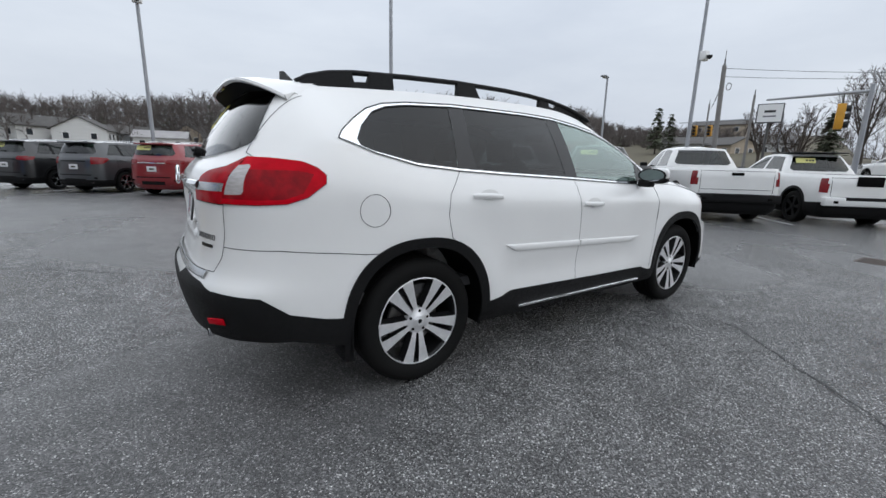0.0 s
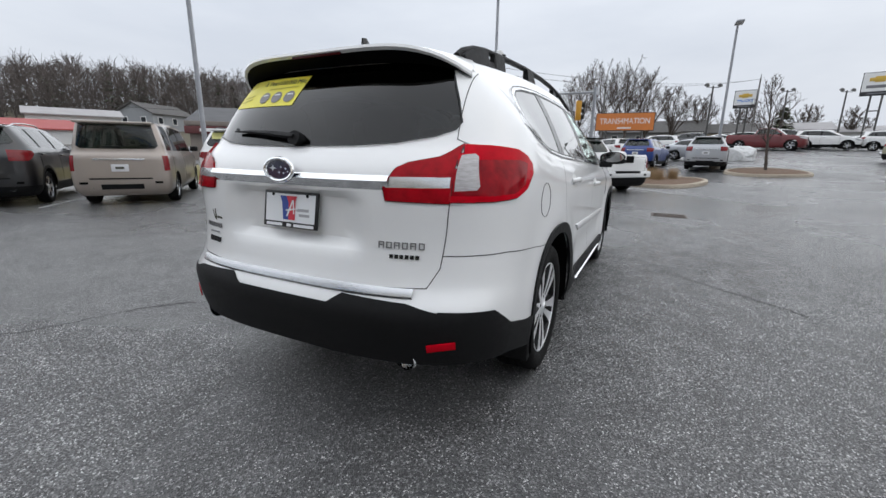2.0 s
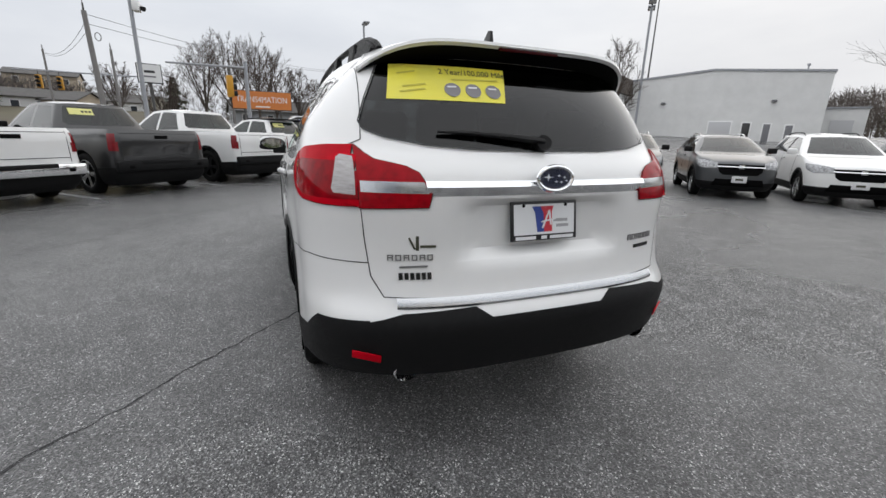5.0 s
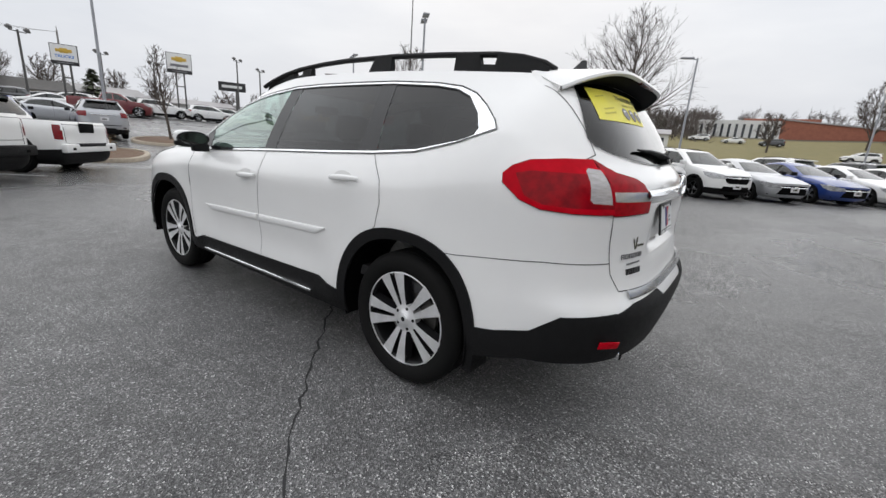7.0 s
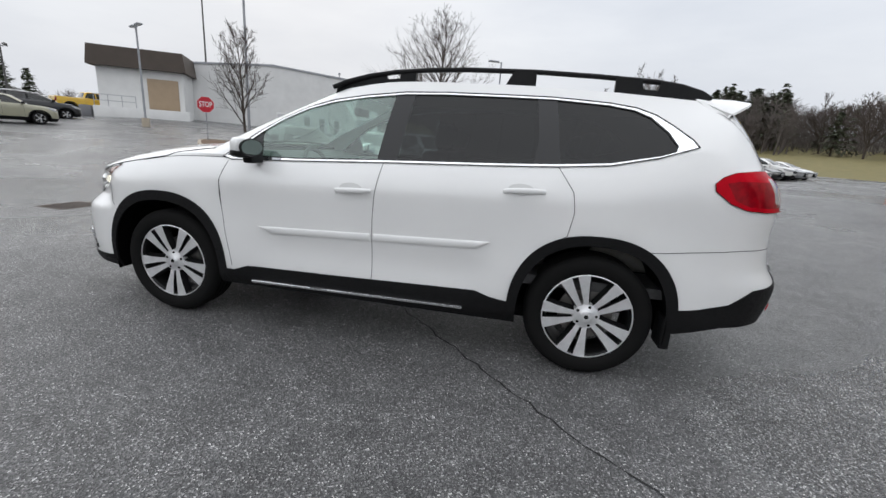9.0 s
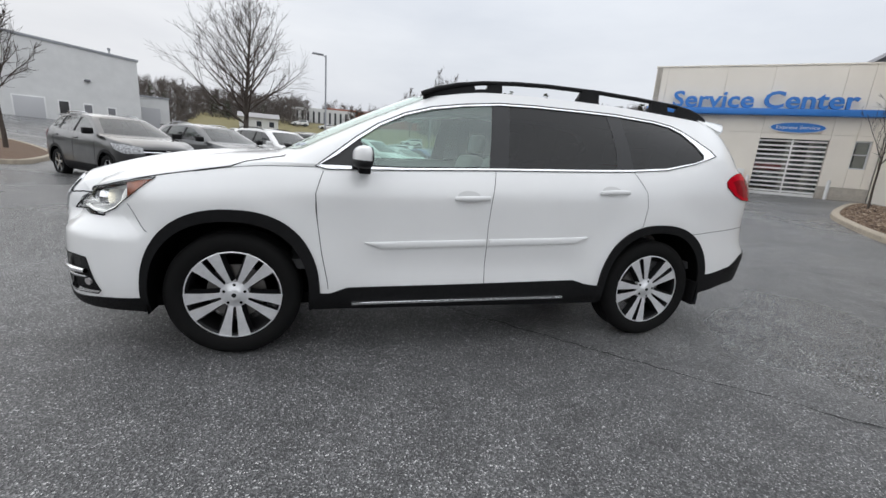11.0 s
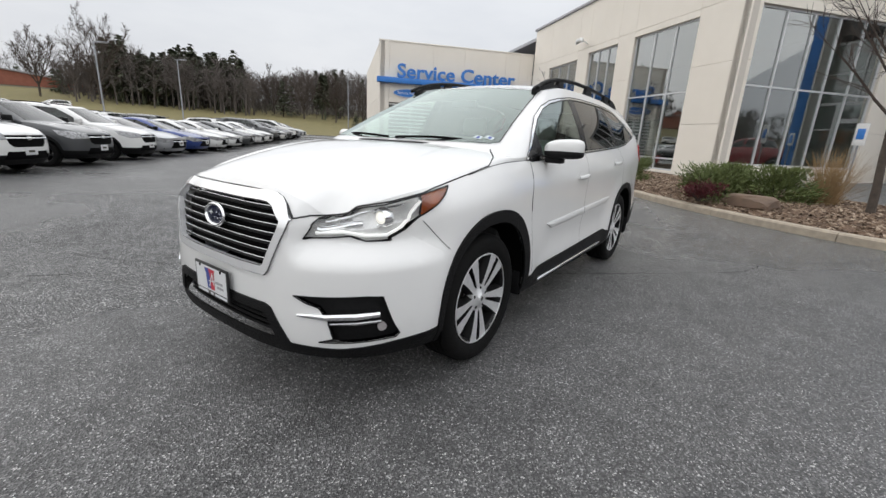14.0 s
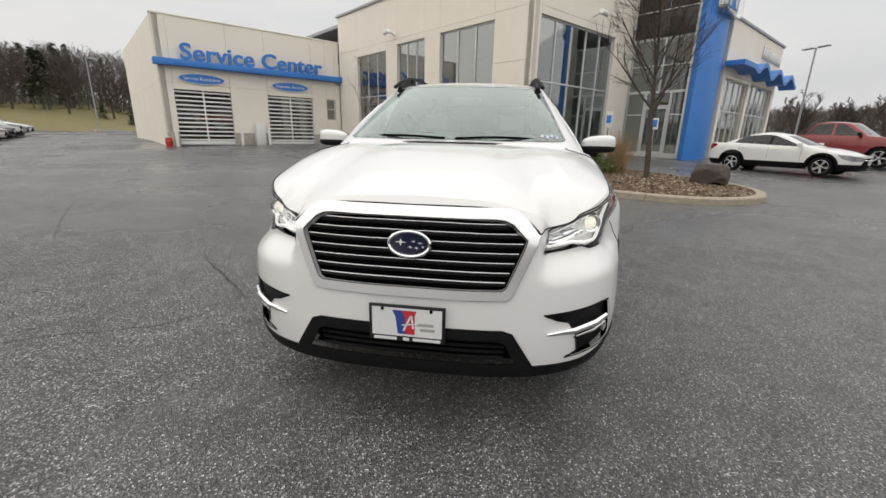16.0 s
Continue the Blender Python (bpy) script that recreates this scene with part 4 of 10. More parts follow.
    for k, s in enumerate((1, -1)):
        zl = lambda x: 0.6975 + (0.65 - x) * 0.0415
        part("door_moulding", strip_on_flank(tree, lin(0.70, -0.072, 16), lambda x: zl(x) + 0.023 - 0.045 * min(1, (0.702 - x) / 0.10), lambda x: zl(x) + 0.024, s, 0.012), PAINT_WHITE, fd[k], "white side moulding")
        part("door_moulding", strip_on_flank(tree, lin(-0.100, -0.825, 16), lambda x: zl(x) + 0.023 - 0.045 * min(1, (0.828 + x) / 0.08), lambda x: zl(x) + 0.024, s, 0.012), PAINT_WHITE, rd[k], "white side moulding")
        part("sill_strip", strip_on_flank(tree, lin(0.77, -0.69, 12), lambda x: 0.322 + (0.77 - x) * 0.012, lambda x: 0.344 + (0.77 - x) * 0.012, s, 0.022), CHROME, car, "chrome sill strip")
        for door, x0, x1, z in ((fd[k], 0.155, -0.075, 1.014), (rd[k], -0.878, -1.112, 1.094)):
            b = bmesh.new()
            pts, rad = [], []
            for i in range(13):
                f = i / 12
                x = lerp(x0, x1, f)
                p, n = skin_side(tree, x, z + 0.012 * (f - 0.5), s)
                pts.append(p + n * (0.012 + 0.024 * math.sin(math.pi * min(1, max(0, (f - 0.02) / 0.96))) ** 0.5))
                rad.append(0.017 * (0.75 + 0.25 * math.sin(math.pi * f)))
            part("door_handle", tube_bm(pts, rad, 12, flat=0.55, up=(0, s, 0)), PAINT_WHITE, door, "white door handle")
            p, n = skin_side(tree, (x0 + x1) / 2 + 0.02, z + 0.012, s)
            ax = Vector((1, 0, 0))
            ax = (ax - n * ax.dot(n)).normalized()
            # flat disc on the skin, tinted darker for shade in the handle's hollow
            part("handle_cup", disc_bm(p + n * 0.001, ax, n.cross(ax), 0.075, 0.034, 0.0015), varied("cup_shadow_paint", (0.62, 0.62, 0.61), (0.58, 0.58, 0.57), 0.4, 5.0), door)
        def near(p, lift):
            q, n, _, _ = tree.find_nearest(Vector(p))
            q = q + n * lift
            return Vector((q.x, q.y * s, q.z))
        def fine_path(pts, k=6):
            out = []
            for a, b in zip(pts, pts[1:]):
                out += [Vector(a).lerp(Vector(b), i / k) for i in range(k)]
            return out + [Vector(pts[-1])]
        edge = [(2.385, 0.507, 0.902), (2.30, 0.60, 0.924), (2.20, 0.70, 0.955), (2.08, 0.795, 0.984), (1.95, 0.85, 1.014), (1.81, 0.868, 1.050), (1.62, 0.882, 1.092), (1.436, 0.884, 1.127), (1.31, 0.835, 1.165), (1.215, 0.765, 1.19), (1.165, 0.73, 1.202)]
        part("bonnet_gap", tube_bm([near(p, 0.0005) for p in fine_path(edge)], 0.0038, 5), SEAM, car)
        over = [(2.41, 0.0, 1.0), (2.40, 0.20, 0.999), (2.38, 0.385, 0.993), (2.375, 0.428, 0.977), (2.375, 0.460, 0.950), (2.385, 0.507, 0.902)]
        part("grille_gap", tube_bm([near(p, 0.004) for p in fine_path(over)], 0.0060, 6), GLOSS_BLACK, car)
        part("bumper_gap", tube_bm([near(p, 0.0006) for p in fine_path([(1.985, 0.90, 0.893), (1.93, 0.92, 0.835), (1.85, 0.95, 0.755)])], 0.0020, 5), SEAM, car)
        gp = [skin_side(tree, x, z, s, 0.0008)[0] for x, z in ((0.945, 1.128), (0.968, 1.06), (0.985, 1.0), (0.984, 0.92), (0.976, 0.84))]
        part("panel_gap", tube_bm(gp, 0.0026, 5), SEAM, car)
        # mirror: shell, black base, glass
        b = bmesh.new()
        bmesh.ops.create_icosphere(b, subdivisions=4, radius=1)
        for w in b.verts:
            x, y, z = w.co
            q = lambda v, e: math.copysign(abs(v) ** e, v)
            w.co = (q(x, 0.75) * (0.075 if x > 0 else 0.045) - 0.02 * y, q(y, 0.7) * 0.105, q(z, 0.65) * (0.074 + 0.012 * y) + 0.008 * y)
        m = part("door_mirror", b, PAINT_WHITE, fd[k], "white and black door mirror")
        m.matrix_local = pose(0.722, s * 1.022, 1.228) @ Matrix.Diagonal((0.8, s * 1.18, 0.78, 1))
        bb = bmesh.new()
        bmesh.ops.create_icosphere(bb, subdivisions=3, radius=1)
        for w in bb.verts:
            x, y, z = w.co
            q = lambda v, e: math.copysign(abs(v) ** e, v)
            w.co = (q(x, 0.75) * (0.079 if x > 0 else 0.046) - 0.02 * y, q(y, 0.7) * 0.107, q(z, 0.7) * 0.042 - 0.042)
        part("mirror_base", bb, CLAD, m, "black mirror base")
        st = box_bm(-0.05, -0.10, -0.125, 0.035, 0.0, -0.05, 0.012)
        part("mirror_stalk", st, CLAD, m)
        part("mirror_bezel", disc_bm(Vector((-0.050, 0, 0.0)), Vector((0, -1, 0)), Vector((0, 0, 1)), 0.100, 0.070, 0.004), GLOSS_BLACK, m)
        gl = disc_bm(Vector((-0.055, 0, 0.0)), Vector((0, -1, 0)), Vector((0, 0, 1)), 0.086, 0.060, 0.003)
        part("mirror_glass", gl, material("mirror_silver", (0.40, 0.41, 0.42), 0.03, 1.0), m)
        # roof rail with three feet
        pts = [(0.335, 0.615, 1.650), (0.24, 0.602, 1.690), (0.09, 0.592, 1.731), (-0.09, 0.585, 1.762), (-0.33, 0.580, 1.783), (-0.57, 0.576, 1.794), (-0.99, 0.572, 1.796), (-1.35, 0.566, 1.785), (-1.69, 0.562, 1.767), (-1.83, 0.560, 1.748), (-1.94, 0.558, 1.718), (-2.0, 0.557, 1.685)]
        fine = []
        for i in range(len(pts) - 1):
            for j in range(4):
                fine.append(Vector(pts[i]).lerp(Vector(pts[i + 1]), j / 4))
        fine.append(Vector(pts[-1]))
        rail = part("roof_rail", tube_bm([(p.x, p.y * s, p.z) for p in fine], 0.0170, 10, flat=0.9), CLAD, car, "raised black roof rail")
        # fairings at both ends, each with a slot under the rail, and a foot in the middle
        ztop = lambda x: curve_at([(q[0], q[2]) for q in pts[::-1]], x)
        low_z = lambda x: curve_at(HERO["roof_edge"], x) - 0.012
        for x0, x1, slot0, slot1 in ((0.32, -0.226, -0.03, -0.12), (-0.80, -0.99, 0, 0), (-1.455, -1.985, -1.605, -1.70)):
            n = 40
            ft = bmesh.new()
            rows = []
            for i in range(n + 1):
                x = lerp(x0, x1, i / n)
                top = ztop(x) - 0.004
                if slot1 < x < slot0:
                    top = lerp(low_z(x), top, 0.52)
                xt = x - 0.05 * (1 - i / n) if slot0 == slot1 else x
                rows.append([ft.verts.new(q) for q in ((x, s * 0.562, low_z(x)), (x, s * 0.608, low_z(x)), (xt, s * 0.592, top), (xt, s * 0.564, top))])
            for p, q in zip(rows, rows[1:]):
                for j in range(4):
                    ft.faces.new((p[j], p[(j + 1) % 4], q[(j + 1) % 4], q[j]))
            ft.faces.new(rows[0])
            ft.faces.new(rows[-1][::-1])
            bmesh.ops.recalc_face_normals(ft, faces=ft.faces[:])
            part("rail_foot", ft, CLAD, rail)
        # wheel housing and mud flap
        for cx in (1.445, -1.445):
            lb = bmesh.new()
            arc = superarc(cx, 0.372, 0.437, 0.462, 2.3, -9, 189, 28)
            o = [lb.verts.new((x, s * 0.945, z)) for x, z in arc]
            i_ = [lb.verts.new((x, s * 0.50, z)) for x, z in arc]
            for j in range(len(arc) - 1):
                lb.faces.new((o[j], o[j + 1], i_[j + 1], i_[j]))
            lb.faces.new(i_)
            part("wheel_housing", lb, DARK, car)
            b = box_bm(cx - (0.475 if cx < 0 else 0.440), s * 0.78, 0.25 if cx < 0 else 0.28, cx - 0.420, s * 0.935, 0.44, 0.008)
            part("mud_flap", b, CLAD, car, "black mud flap")
        # lamps at the back: reflector, tailpipe
        p, n = skin_end(tree, s * 0.728, 0.532, 1, 0.008)
        ax = Vector((0, 1, 0))
        ax = (ax - n * ax.dot(n)).normalized()
        ay = n.cross(ax)
        if ay.z < 0:
            ay = -ay
        rb = slab_bm(p, ax if ax.cross(ay).dot(n) > 0 else -ax, ay, 0.115, 0.034, 0.006, 0.003)
        part("rear_reflector", rb, RED_LENS, car, "red bumper reflector")
        outer = [(0.0, 0.045), (0.006, 0.050), (0.05, 0.052), (0.11, 0.050)]
        pipe = lathe_bm([(r, -2.515 + d) for d, r in outer] , 32, "x")
        join(pipe, lathe_bm([(0.045, -2.515), (0.042, -2.46), (0.040, -2.38), (0.001, -2.36)], 32, "x"))
        bmesh.ops.scale(pipe, vec=(1, 1.0, 0.86), verts=pipe.verts[:])
        ob = part("tailpipe", pipe, CHROME, car, "oval chrome tailpipe")
        ob.matrix_local = pose(0.012, s * 0.585, 0.450)
        # headlamp: projector, light strip, silver divider
        c = Vector((2.105, s * 0.745, 0.905))
        pr = lathe_bm([(0.0, 0.02), (0.015, 0.017), (0.026, 0.004), (0.029, -0.02)], 28, "x")
        bmesh.ops.translate(pr, vec=c, verts=pr.verts[:])
        part("projector", pr, LED_WHITE, hl[k], "lit projector lens")
        pr = lathe_bm([(0.030, 0.010), (0.040, 0.014), (0.046, 0.0), (0.048, -0.03)], 28, "x")
        bmesh.ops.translate(pr, vec=c, verts=pr.verts[:])
        part("projector_ring", pr, CHROME, hl[k])
        for way, r, mat, lab in (
                (((2.300, 0.545, 0.832), (2.25, 0.66, 0.846), (2.19, 0.73, 0.832), (2.11, 0.80, 0.832), (2.05, 0.845, 0.865), (2.00, 0.872, 0.945), (1.97, 0.870, 0.982)), 0.008, STRIP_LIGHT, "white daytime light strip"),
                (((2.265, 0.565, 0.882), (2.20, 0.65, 0.912), (2.12, 0.74, 0.942), (2.03, 0.82, 0.966)), 0.0045, CHROME, "chrome divider"),
                (((2.30, 0.555, 0.850), (2.235, 0.65, 0.878), (2.175, 0.705, 0.885)), 0.011, CHROME, "chrome divider")):
            part("lamp_divider", tube_bm([near(p, -0.020) for p in fine_path(way)], r, 8), mat, hl[k], lab)
        for a, h in (((2.262, 0.600, 0.868), 0.018), ((2.225, 0.655, 0.892), 0.018)):
            q = near(a, -0.024)
            part("lamp_reflector", disc_bm(q, Vector((-0.55, s * 0.83, 0)).normalized(), Vector((0, 0, 1)) if s < 0 else Vector((0, 0, -1)), 0.034, h, 0.006, 20), CHROME, hl[k])
        # fog lamp: silver blade and round lamp
        pts = []
        for x, y, z in ((2.41, 0.560, 0.492), (2.36, 0.68, 0.496), (2.28, 0.77, 0.502), (2.20, 0.838, 0.508)):
            pts.append(near((x, y, z), 0.004))
        part("fog_blade", tube_bm(pts, [0.007, 0.015, 0.017, 0.013], 10), CHROME, fp[k], "chrome blade")
        part("fog_blade", tube_bm([p + Vector((-0.006, 0, -0.034)) for p in pts[1:]], [0.005, 0.009, 0.007], 10), SATIN, fp[k], "satin silver lower blade")
        p, n = skin_side(tree, 2.19, 0.448, s, -0.008)
        part("fog_lamp", disc_bm(p, n.orthogonal().normalized(), n.cross(n.orthogonal().normalized()).normalized(), 0.020, 0.020, 0.012, 28), WHITE_LENS, fp[k], "round fog lamp")

    # fuel flap on the far flank
    ring = []
    for i in range(40):
        a = i * math.tau / 40
        p, n = skin_side(tree, -1.735 + 0.083 * math.cos(a), 1.045 + 0.083 * math.sin(a), -1, 0.0008)
        ring.append(p)
    part("fuel_flap_gap", tube_bm(ring, 0.0016, 5, closed=True), SEAM, car)
    # nose: slats, emblem, plate, wiper tray
    for i in range(7):
        z = 0.704 + i * 0.0385
        half = curve_at([(0.66, 0.36), (0.685, 0.380), (0.85, 0.448), (0.88, 0.456), (0.935, 0.398), (0.96, 0.33)], z) - 0.004
        for dz, r, mat in ((0.0, 0.0100, CLAD), (0.0085, 0.0036, SATIN)):
            pts = []
            for j in range(17):
                y = lerp(-half, half, j / 16)
                p, n = skin_end(tree, y if abs(y) > 1e-6 else 1e-4, z + dz, -1, -0.022 if dz == 0 else -0.014)
                pts.append(p)
            part("slat", tube_bm(pts, r, 8, flat=0.9), mat, gr, "silver-edged grille slat" if dz else "")
    for i in range(4):
        z = 0.375 + i * 0.026
        pts = []
        for j in range(13):
            y = lerp(-0.40, 0.40, j / 12)
            p, n = skin_end(tree, y if abs(y) > 1e-6 else 1e-4, z, -1, -0.03)
            pts.append(p)
        part("intake_slat", tube_bm(pts, 0.006, 6), CLAD, gr)
    oval_badge(gr, Vector((2.452, 0, 0.852)), Vector((0, 1, 0)), Vector((-0.12, 0, 1)).normalized(), 0.083, 0.050)
    number_plate(car, Vector((2.496, 0, 0.530)), Vector((0, 1, 0)), Vector((0, 0, 1)))
    # tail: plate, emblem, bars in place of lettering, scuff plate, wiper, spoiler
    number_plate(car, Vector((-2.482, 0, 1.018)), Vector((0, -1, 0)), Vector((0.16, 0, 1)).normalized())
    oval_badge(car, Vector((-2.528, 0, 1.192)), Vector((0, -1, 0)), Vector((0.05, 0, 1)).normalized(), 0.078, 0.046)
    for y, z, w, h, nm in ((-0.552, 0.916, 0.190, 0.026, "model_badge"), (-0.566, 0.872, 0.122, 0.016, "trim_badge"), (0.560, 0.902, 0.172, 0.022, "maker_badge"), (0.55, 0.868, 0.105, 0.007, "line_badge"), (0.545, 0.832, 0.125, 0.026, "drive_badge")):
        seg = 6 if h > 0.012 else 1
        mat = BADGE_GREY if nm in ("model_badge", "maker_badge", "line_badge") else GLOSS_BLACK
        first = None
        for i in range(seg):
            yy = y + w * ((i + 0.5) / seg - 0.5)
            p, n = skin_end(tree, yy, z, 1, 0.0015)
            ax = Vector((0, -1, 0))
            ax = (ax - n * ax.dot(n)).normalized()
            ay = n.cross(ax)
            cell = w / seg * (0.74 if seg > 1 else 1)
            if seg > 1 and mat is BADGE_GREY:
                # an unreadable letter: two uprights and two thin bars
                b = slab_bm(p - ax * cell * 0.40, ax, ay, cell * 0.2, h, 0.003)
                join(b, slab_bm(p + ax * cell * 0.40, ax, ay, cell * 0.2, h, 0.003))
                join(b, slab_bm(p + ay * h * 0.42, ax, ay, cell * 0.6, h * 0.16, 0.003))
                join(b, slab_bm(p + ay * h * (0.0 if i % 2 else -0.42), ax, ay, cell * 0.6, h * 0.16, 0.003))
            else:
                b = slab_bm(p, ax, ay, cell, h, 0.003)
            if first is None:
                first = part(nm, b, mat, car, "small badge on the tailgate")
            else:
                part("badge_bar", b, mat, first)
    p, n = skin_end(tree, 0.535, 0.955, 1, 0.001)
    ax = Vector((0, -1, 0))
    ax = (ax - n * ax.dot(n)).normalized()
    b = slab_bm(p, ax, n.cross(ax), 0.012, 0.055, 0.0006)
    join(b, slab_bm(p - ax * 0.020, (ax + n.cross(ax) * 0.5).normalized(), (n.cross(ax) - ax * 0.5).normalized(), 0.008, 0.05, 0.0006))
    join(b, slab_bm(p + ax * 0.040 - n.cross(ax) * 0.012, ax, n.cross(ax), 0.06, 0.010, 0.0006))
    part("dealer_sticker", b, STICKER_INK, car, "small black sticker")
    b = bmesh.new()
    rows = []
    for j in range(25):
        y = lerp(-0.62, 0.62, j / 24)
        p, n = skin_end(tree, y if abs(y) > 1e-6 else 1e-4, 0.715, 1)
        q, n = skin_end(tree, y if abs(y) > 1e-6 else 1e-4, 0.752, 1)
        rows.append([b.verts.new(v) for v in (p + Vector((-0.004, 0, 0.002)), p + Vector((-0.008, 0, 0.012)), p.lerp(q, 0.5) + Vector((-0.012, 0, 0.008)), q + Vector((-0.012, 0, 0.004)))])
    for p, q in zip(rows, rows[1:]):
        for k in range(3):
            b.faces.new((p[k], p[k + 1], q[k + 1], q[k]))
    bmesh.ops.recalc_face_normals(b, faces=b.faces[:])
    bmesh.ops.solidify(b, geom=b.faces[:], thickness=0.004)
    part("scuff_plate", b, SATIN, car, "brushed metal bumper scuff plate")
    # rear wiper
    pts = []
    for y, z in ((0.43, 1.345), (0.3, 1.343), (0.15, 1.334), (0.0, 1.320)):
        p, n = skin_end(tree, y if y else 1e-4, z, 1, 0.018)
        pts.append(p)
    wp = part("rear_wiper", tube_bm(pts, [0.008, 0.016, 0.024, 0.030], 10, flat=0.5), CLAD, car, "black rear wiper")
    p, n = skin_end(tree, 1e-4, 1.315, 1, 0.0)
    part("wiper_hub", disc_bm(p, Vector((0, -1, 0)), Vector((0.3, 0, 0.95)).normalized(), 0.034, 0.030, 0.035, 20), CLAD, wp)
    # spoiler: a painted blade over the glass with a black underside
    rows_t, rows_b = [], []
    for j in range(29):
        f = abs(j / 14 - 1)
        sg = 1 if j >= 14 else -1
        y = 0.668 * f ** 0.9 * sg
        e = f ** 3.2
        front = Vector((lerp(-1.93, -1.90, e), min(0.60, abs(y)) * sg, lerp(1.700, 1.672, e) + 0.004))
        back = Vector((lerp(-2.285, -2.085, f ** 4.5), y * (1.0 if f < 0.9 else 1.0), lerp(1.700, 1.600, f ** 5)))
        rows_t.append((front, front.lerp(back, 0.35) + Vector((0, 0, 0.010 * (1 - e))), front.lerp(back, 0.72) + Vector((0, 0, 0.012 * (1 - e))), back))
        under = Vector((lerp(-2.115, -2.05, e), y * 0.95, lerp(1.628, 1.575, e)))
        rows_b.append((back + Vector((0.012, 0, -0.022)), back.lerp(under, 0.5) + Vector((0.0, 0, -0.016 * (1 - e))), under))
    b = bmesh.new()
    vs = [[b.verts.new(p) for p in r] + [b.verts.new(r[-1] + Vector((-0.004, 0, -0.012))), b.verts.new(r[-1] + Vector((0.010, 0, -0.022)))] for r in rows_t]
    for p, q in zip(vs, vs[1:]):
        for k in range(5):
            b.faces.new((p[k], p[k + 1], q[k + 1], q[k]))
    bmesh.ops.recalc_face_normals(b, faces=b.faces[:])
    if sum(f.normal.z for f in b.faces) < 0:
        bmesh.ops.reverse_faces(b, faces=b.faces[:])
    sp = part("spoiler", b, PAINT_WHITE, car, "white roof spoiler with a black underside")
    b = bmesh.new()
    vs = [[b.verts.new(p) for p in r] for r in rows_b]
    for p, q in zip(vs, vs[1:]):
        for k in range(2):
            b.faces.new((p[k], p[k + 1], q[k + 1], q[k]))
    part("spoiler_underside", b, DARK, sp)
    for s in (1, -1):
        r = rows_t[-1 if s > 0 else 0]
        u = rows_b[-1 if s > 0 else 0]
        b = bmesh.new()
        ring = [b.verts.new(q) for q in (r[0], r[1], r[2], r[3], r[3] + Vector((0.01, 0, -0.022)), u[2] + Vector((0, 0.002 * s, 0)), Vector((-1.99, 0.672 * s, 1.585)))]
        b.faces.new(ring)
        bmesh.ops.triangulate(b, faces=b.faces[:])
        bmesh.ops.solidify(b, geom=b.faces[:], thickness=0.006)
        part("spoiler_cheek", b, PAINT_WHITE, sp)
    part("high_brake_lamp", box_bm(-2.284, -0.14, 1.672, -2.268, 0.14, 1.686, 0.003), BRAKE_DARK, sp, "unlit dark red high brake lamp")
    # shark fin aerial
    b = bmesh.new()
    rows = []
    for x, h, w in ((-1.74, 0.004, 0.006), (-1.80, 0.035, 0.016), (-1.86, 0.090, 0.022), (-1.915, 0.140, 0.018), (-1.94, 0.136, 0.010), (-1.945, 0.004, 0.014)):
        z0 = 1.690
        rows.append([b.verts.new(v) for v in ((x, -w - 0.01, z0), (x, -w * 0.4, z0 + h), (x, w * 0.4, z0 + h), (x, w + 0.01, z0))])
    for p, q in zip(rows, rows[1:]):
        for k in range(3):
            b.faces.new((p[k], p[k + 1], q[k + 1], q[k]))
    b.faces.new(rows[-1])
    bmesh.ops.recalc_face_normals(b, faces=b.faces[:])
    part("shark_fin_aerial", b, GLOSS_BLACK, car, "dark shark fin aerial")
    # yellow warranty sticker behind the top of the rear glass
    def on_glass(y, z, lift):
        p, n = skin_end(tree, y if abs(y) > 1e-4 else 1e-4, z, 1, lift)
        return p, n
    b = bmesh.new()
    grid = []
    for i in range(9):
        y = lerp(0.555, 0.085, i / 8)
        grid.append([b.verts.new(on_glass(y + 0.035 * (1 - k / 4), lerp(1.470, 1.608, k / 4), 0.0025)[0]) for k in range(5)])
    for p, q in zip(grid, grid[1:]):
        for k in range(4):
            b.faces.new((p[k], p[k + 1], q[k + 1], q[k]))
    bmesh.ops.recalc_face_normals(b, faces=b.faces[:])
    st = part("warranty_sticker", b, STICKER_YELLOW, car, "yellow warranty sticker on the rear glass")
    for i in range(3):
        p, n = on_glass(0.335 - i * 0.086, 1.512, 0.0035)
        ax = Vector((0, -1, 0))
        ax = (ax - n * ax.dot(n)).normalized()
        part("sticker_seal", disc_bm(p, ax, n.cross(ax), 0.033, 0.033, 0.001, 28), material("sticker_grey", (0.22, 0.21, 0.22), 0.6), st)
        part("sticker_seal_bar", slab_bm(p + n * 0.0012 + n.cross(ax) * 0.014, ax, n.cross(ax), 0.036, 0.007, 0.0006), PLATE_WHITE, st)
    p, n = on_glass(0.235, 1.582, 0.004)
    words("2 Year/100,000 Mile", 0.038, STICKER_INK, "sticker_words", st, facing(p.x, p.y, p.z, n.x, n.y, n.z), 0.0004, width=0.285)
    for y, z, w in ((0.23, 1.556, 0.20), (0.50, 1.575, 0.07), (0.48, 1.525, 0.09), (0.49, 1.505, 0.10)):
        p, n = on_glass(y, z, 0.0035)
        ax = Vector((0, -1, 0))
        ax = (ax - n * ax.dot(n)).normalized()
        part("sticker_bar", slab_bm(p, ax, n.cross(ax), w, 0.007, 0.0005), material("sticker_ochre", (0.52, 0.46, 0.06), 0.6), st)
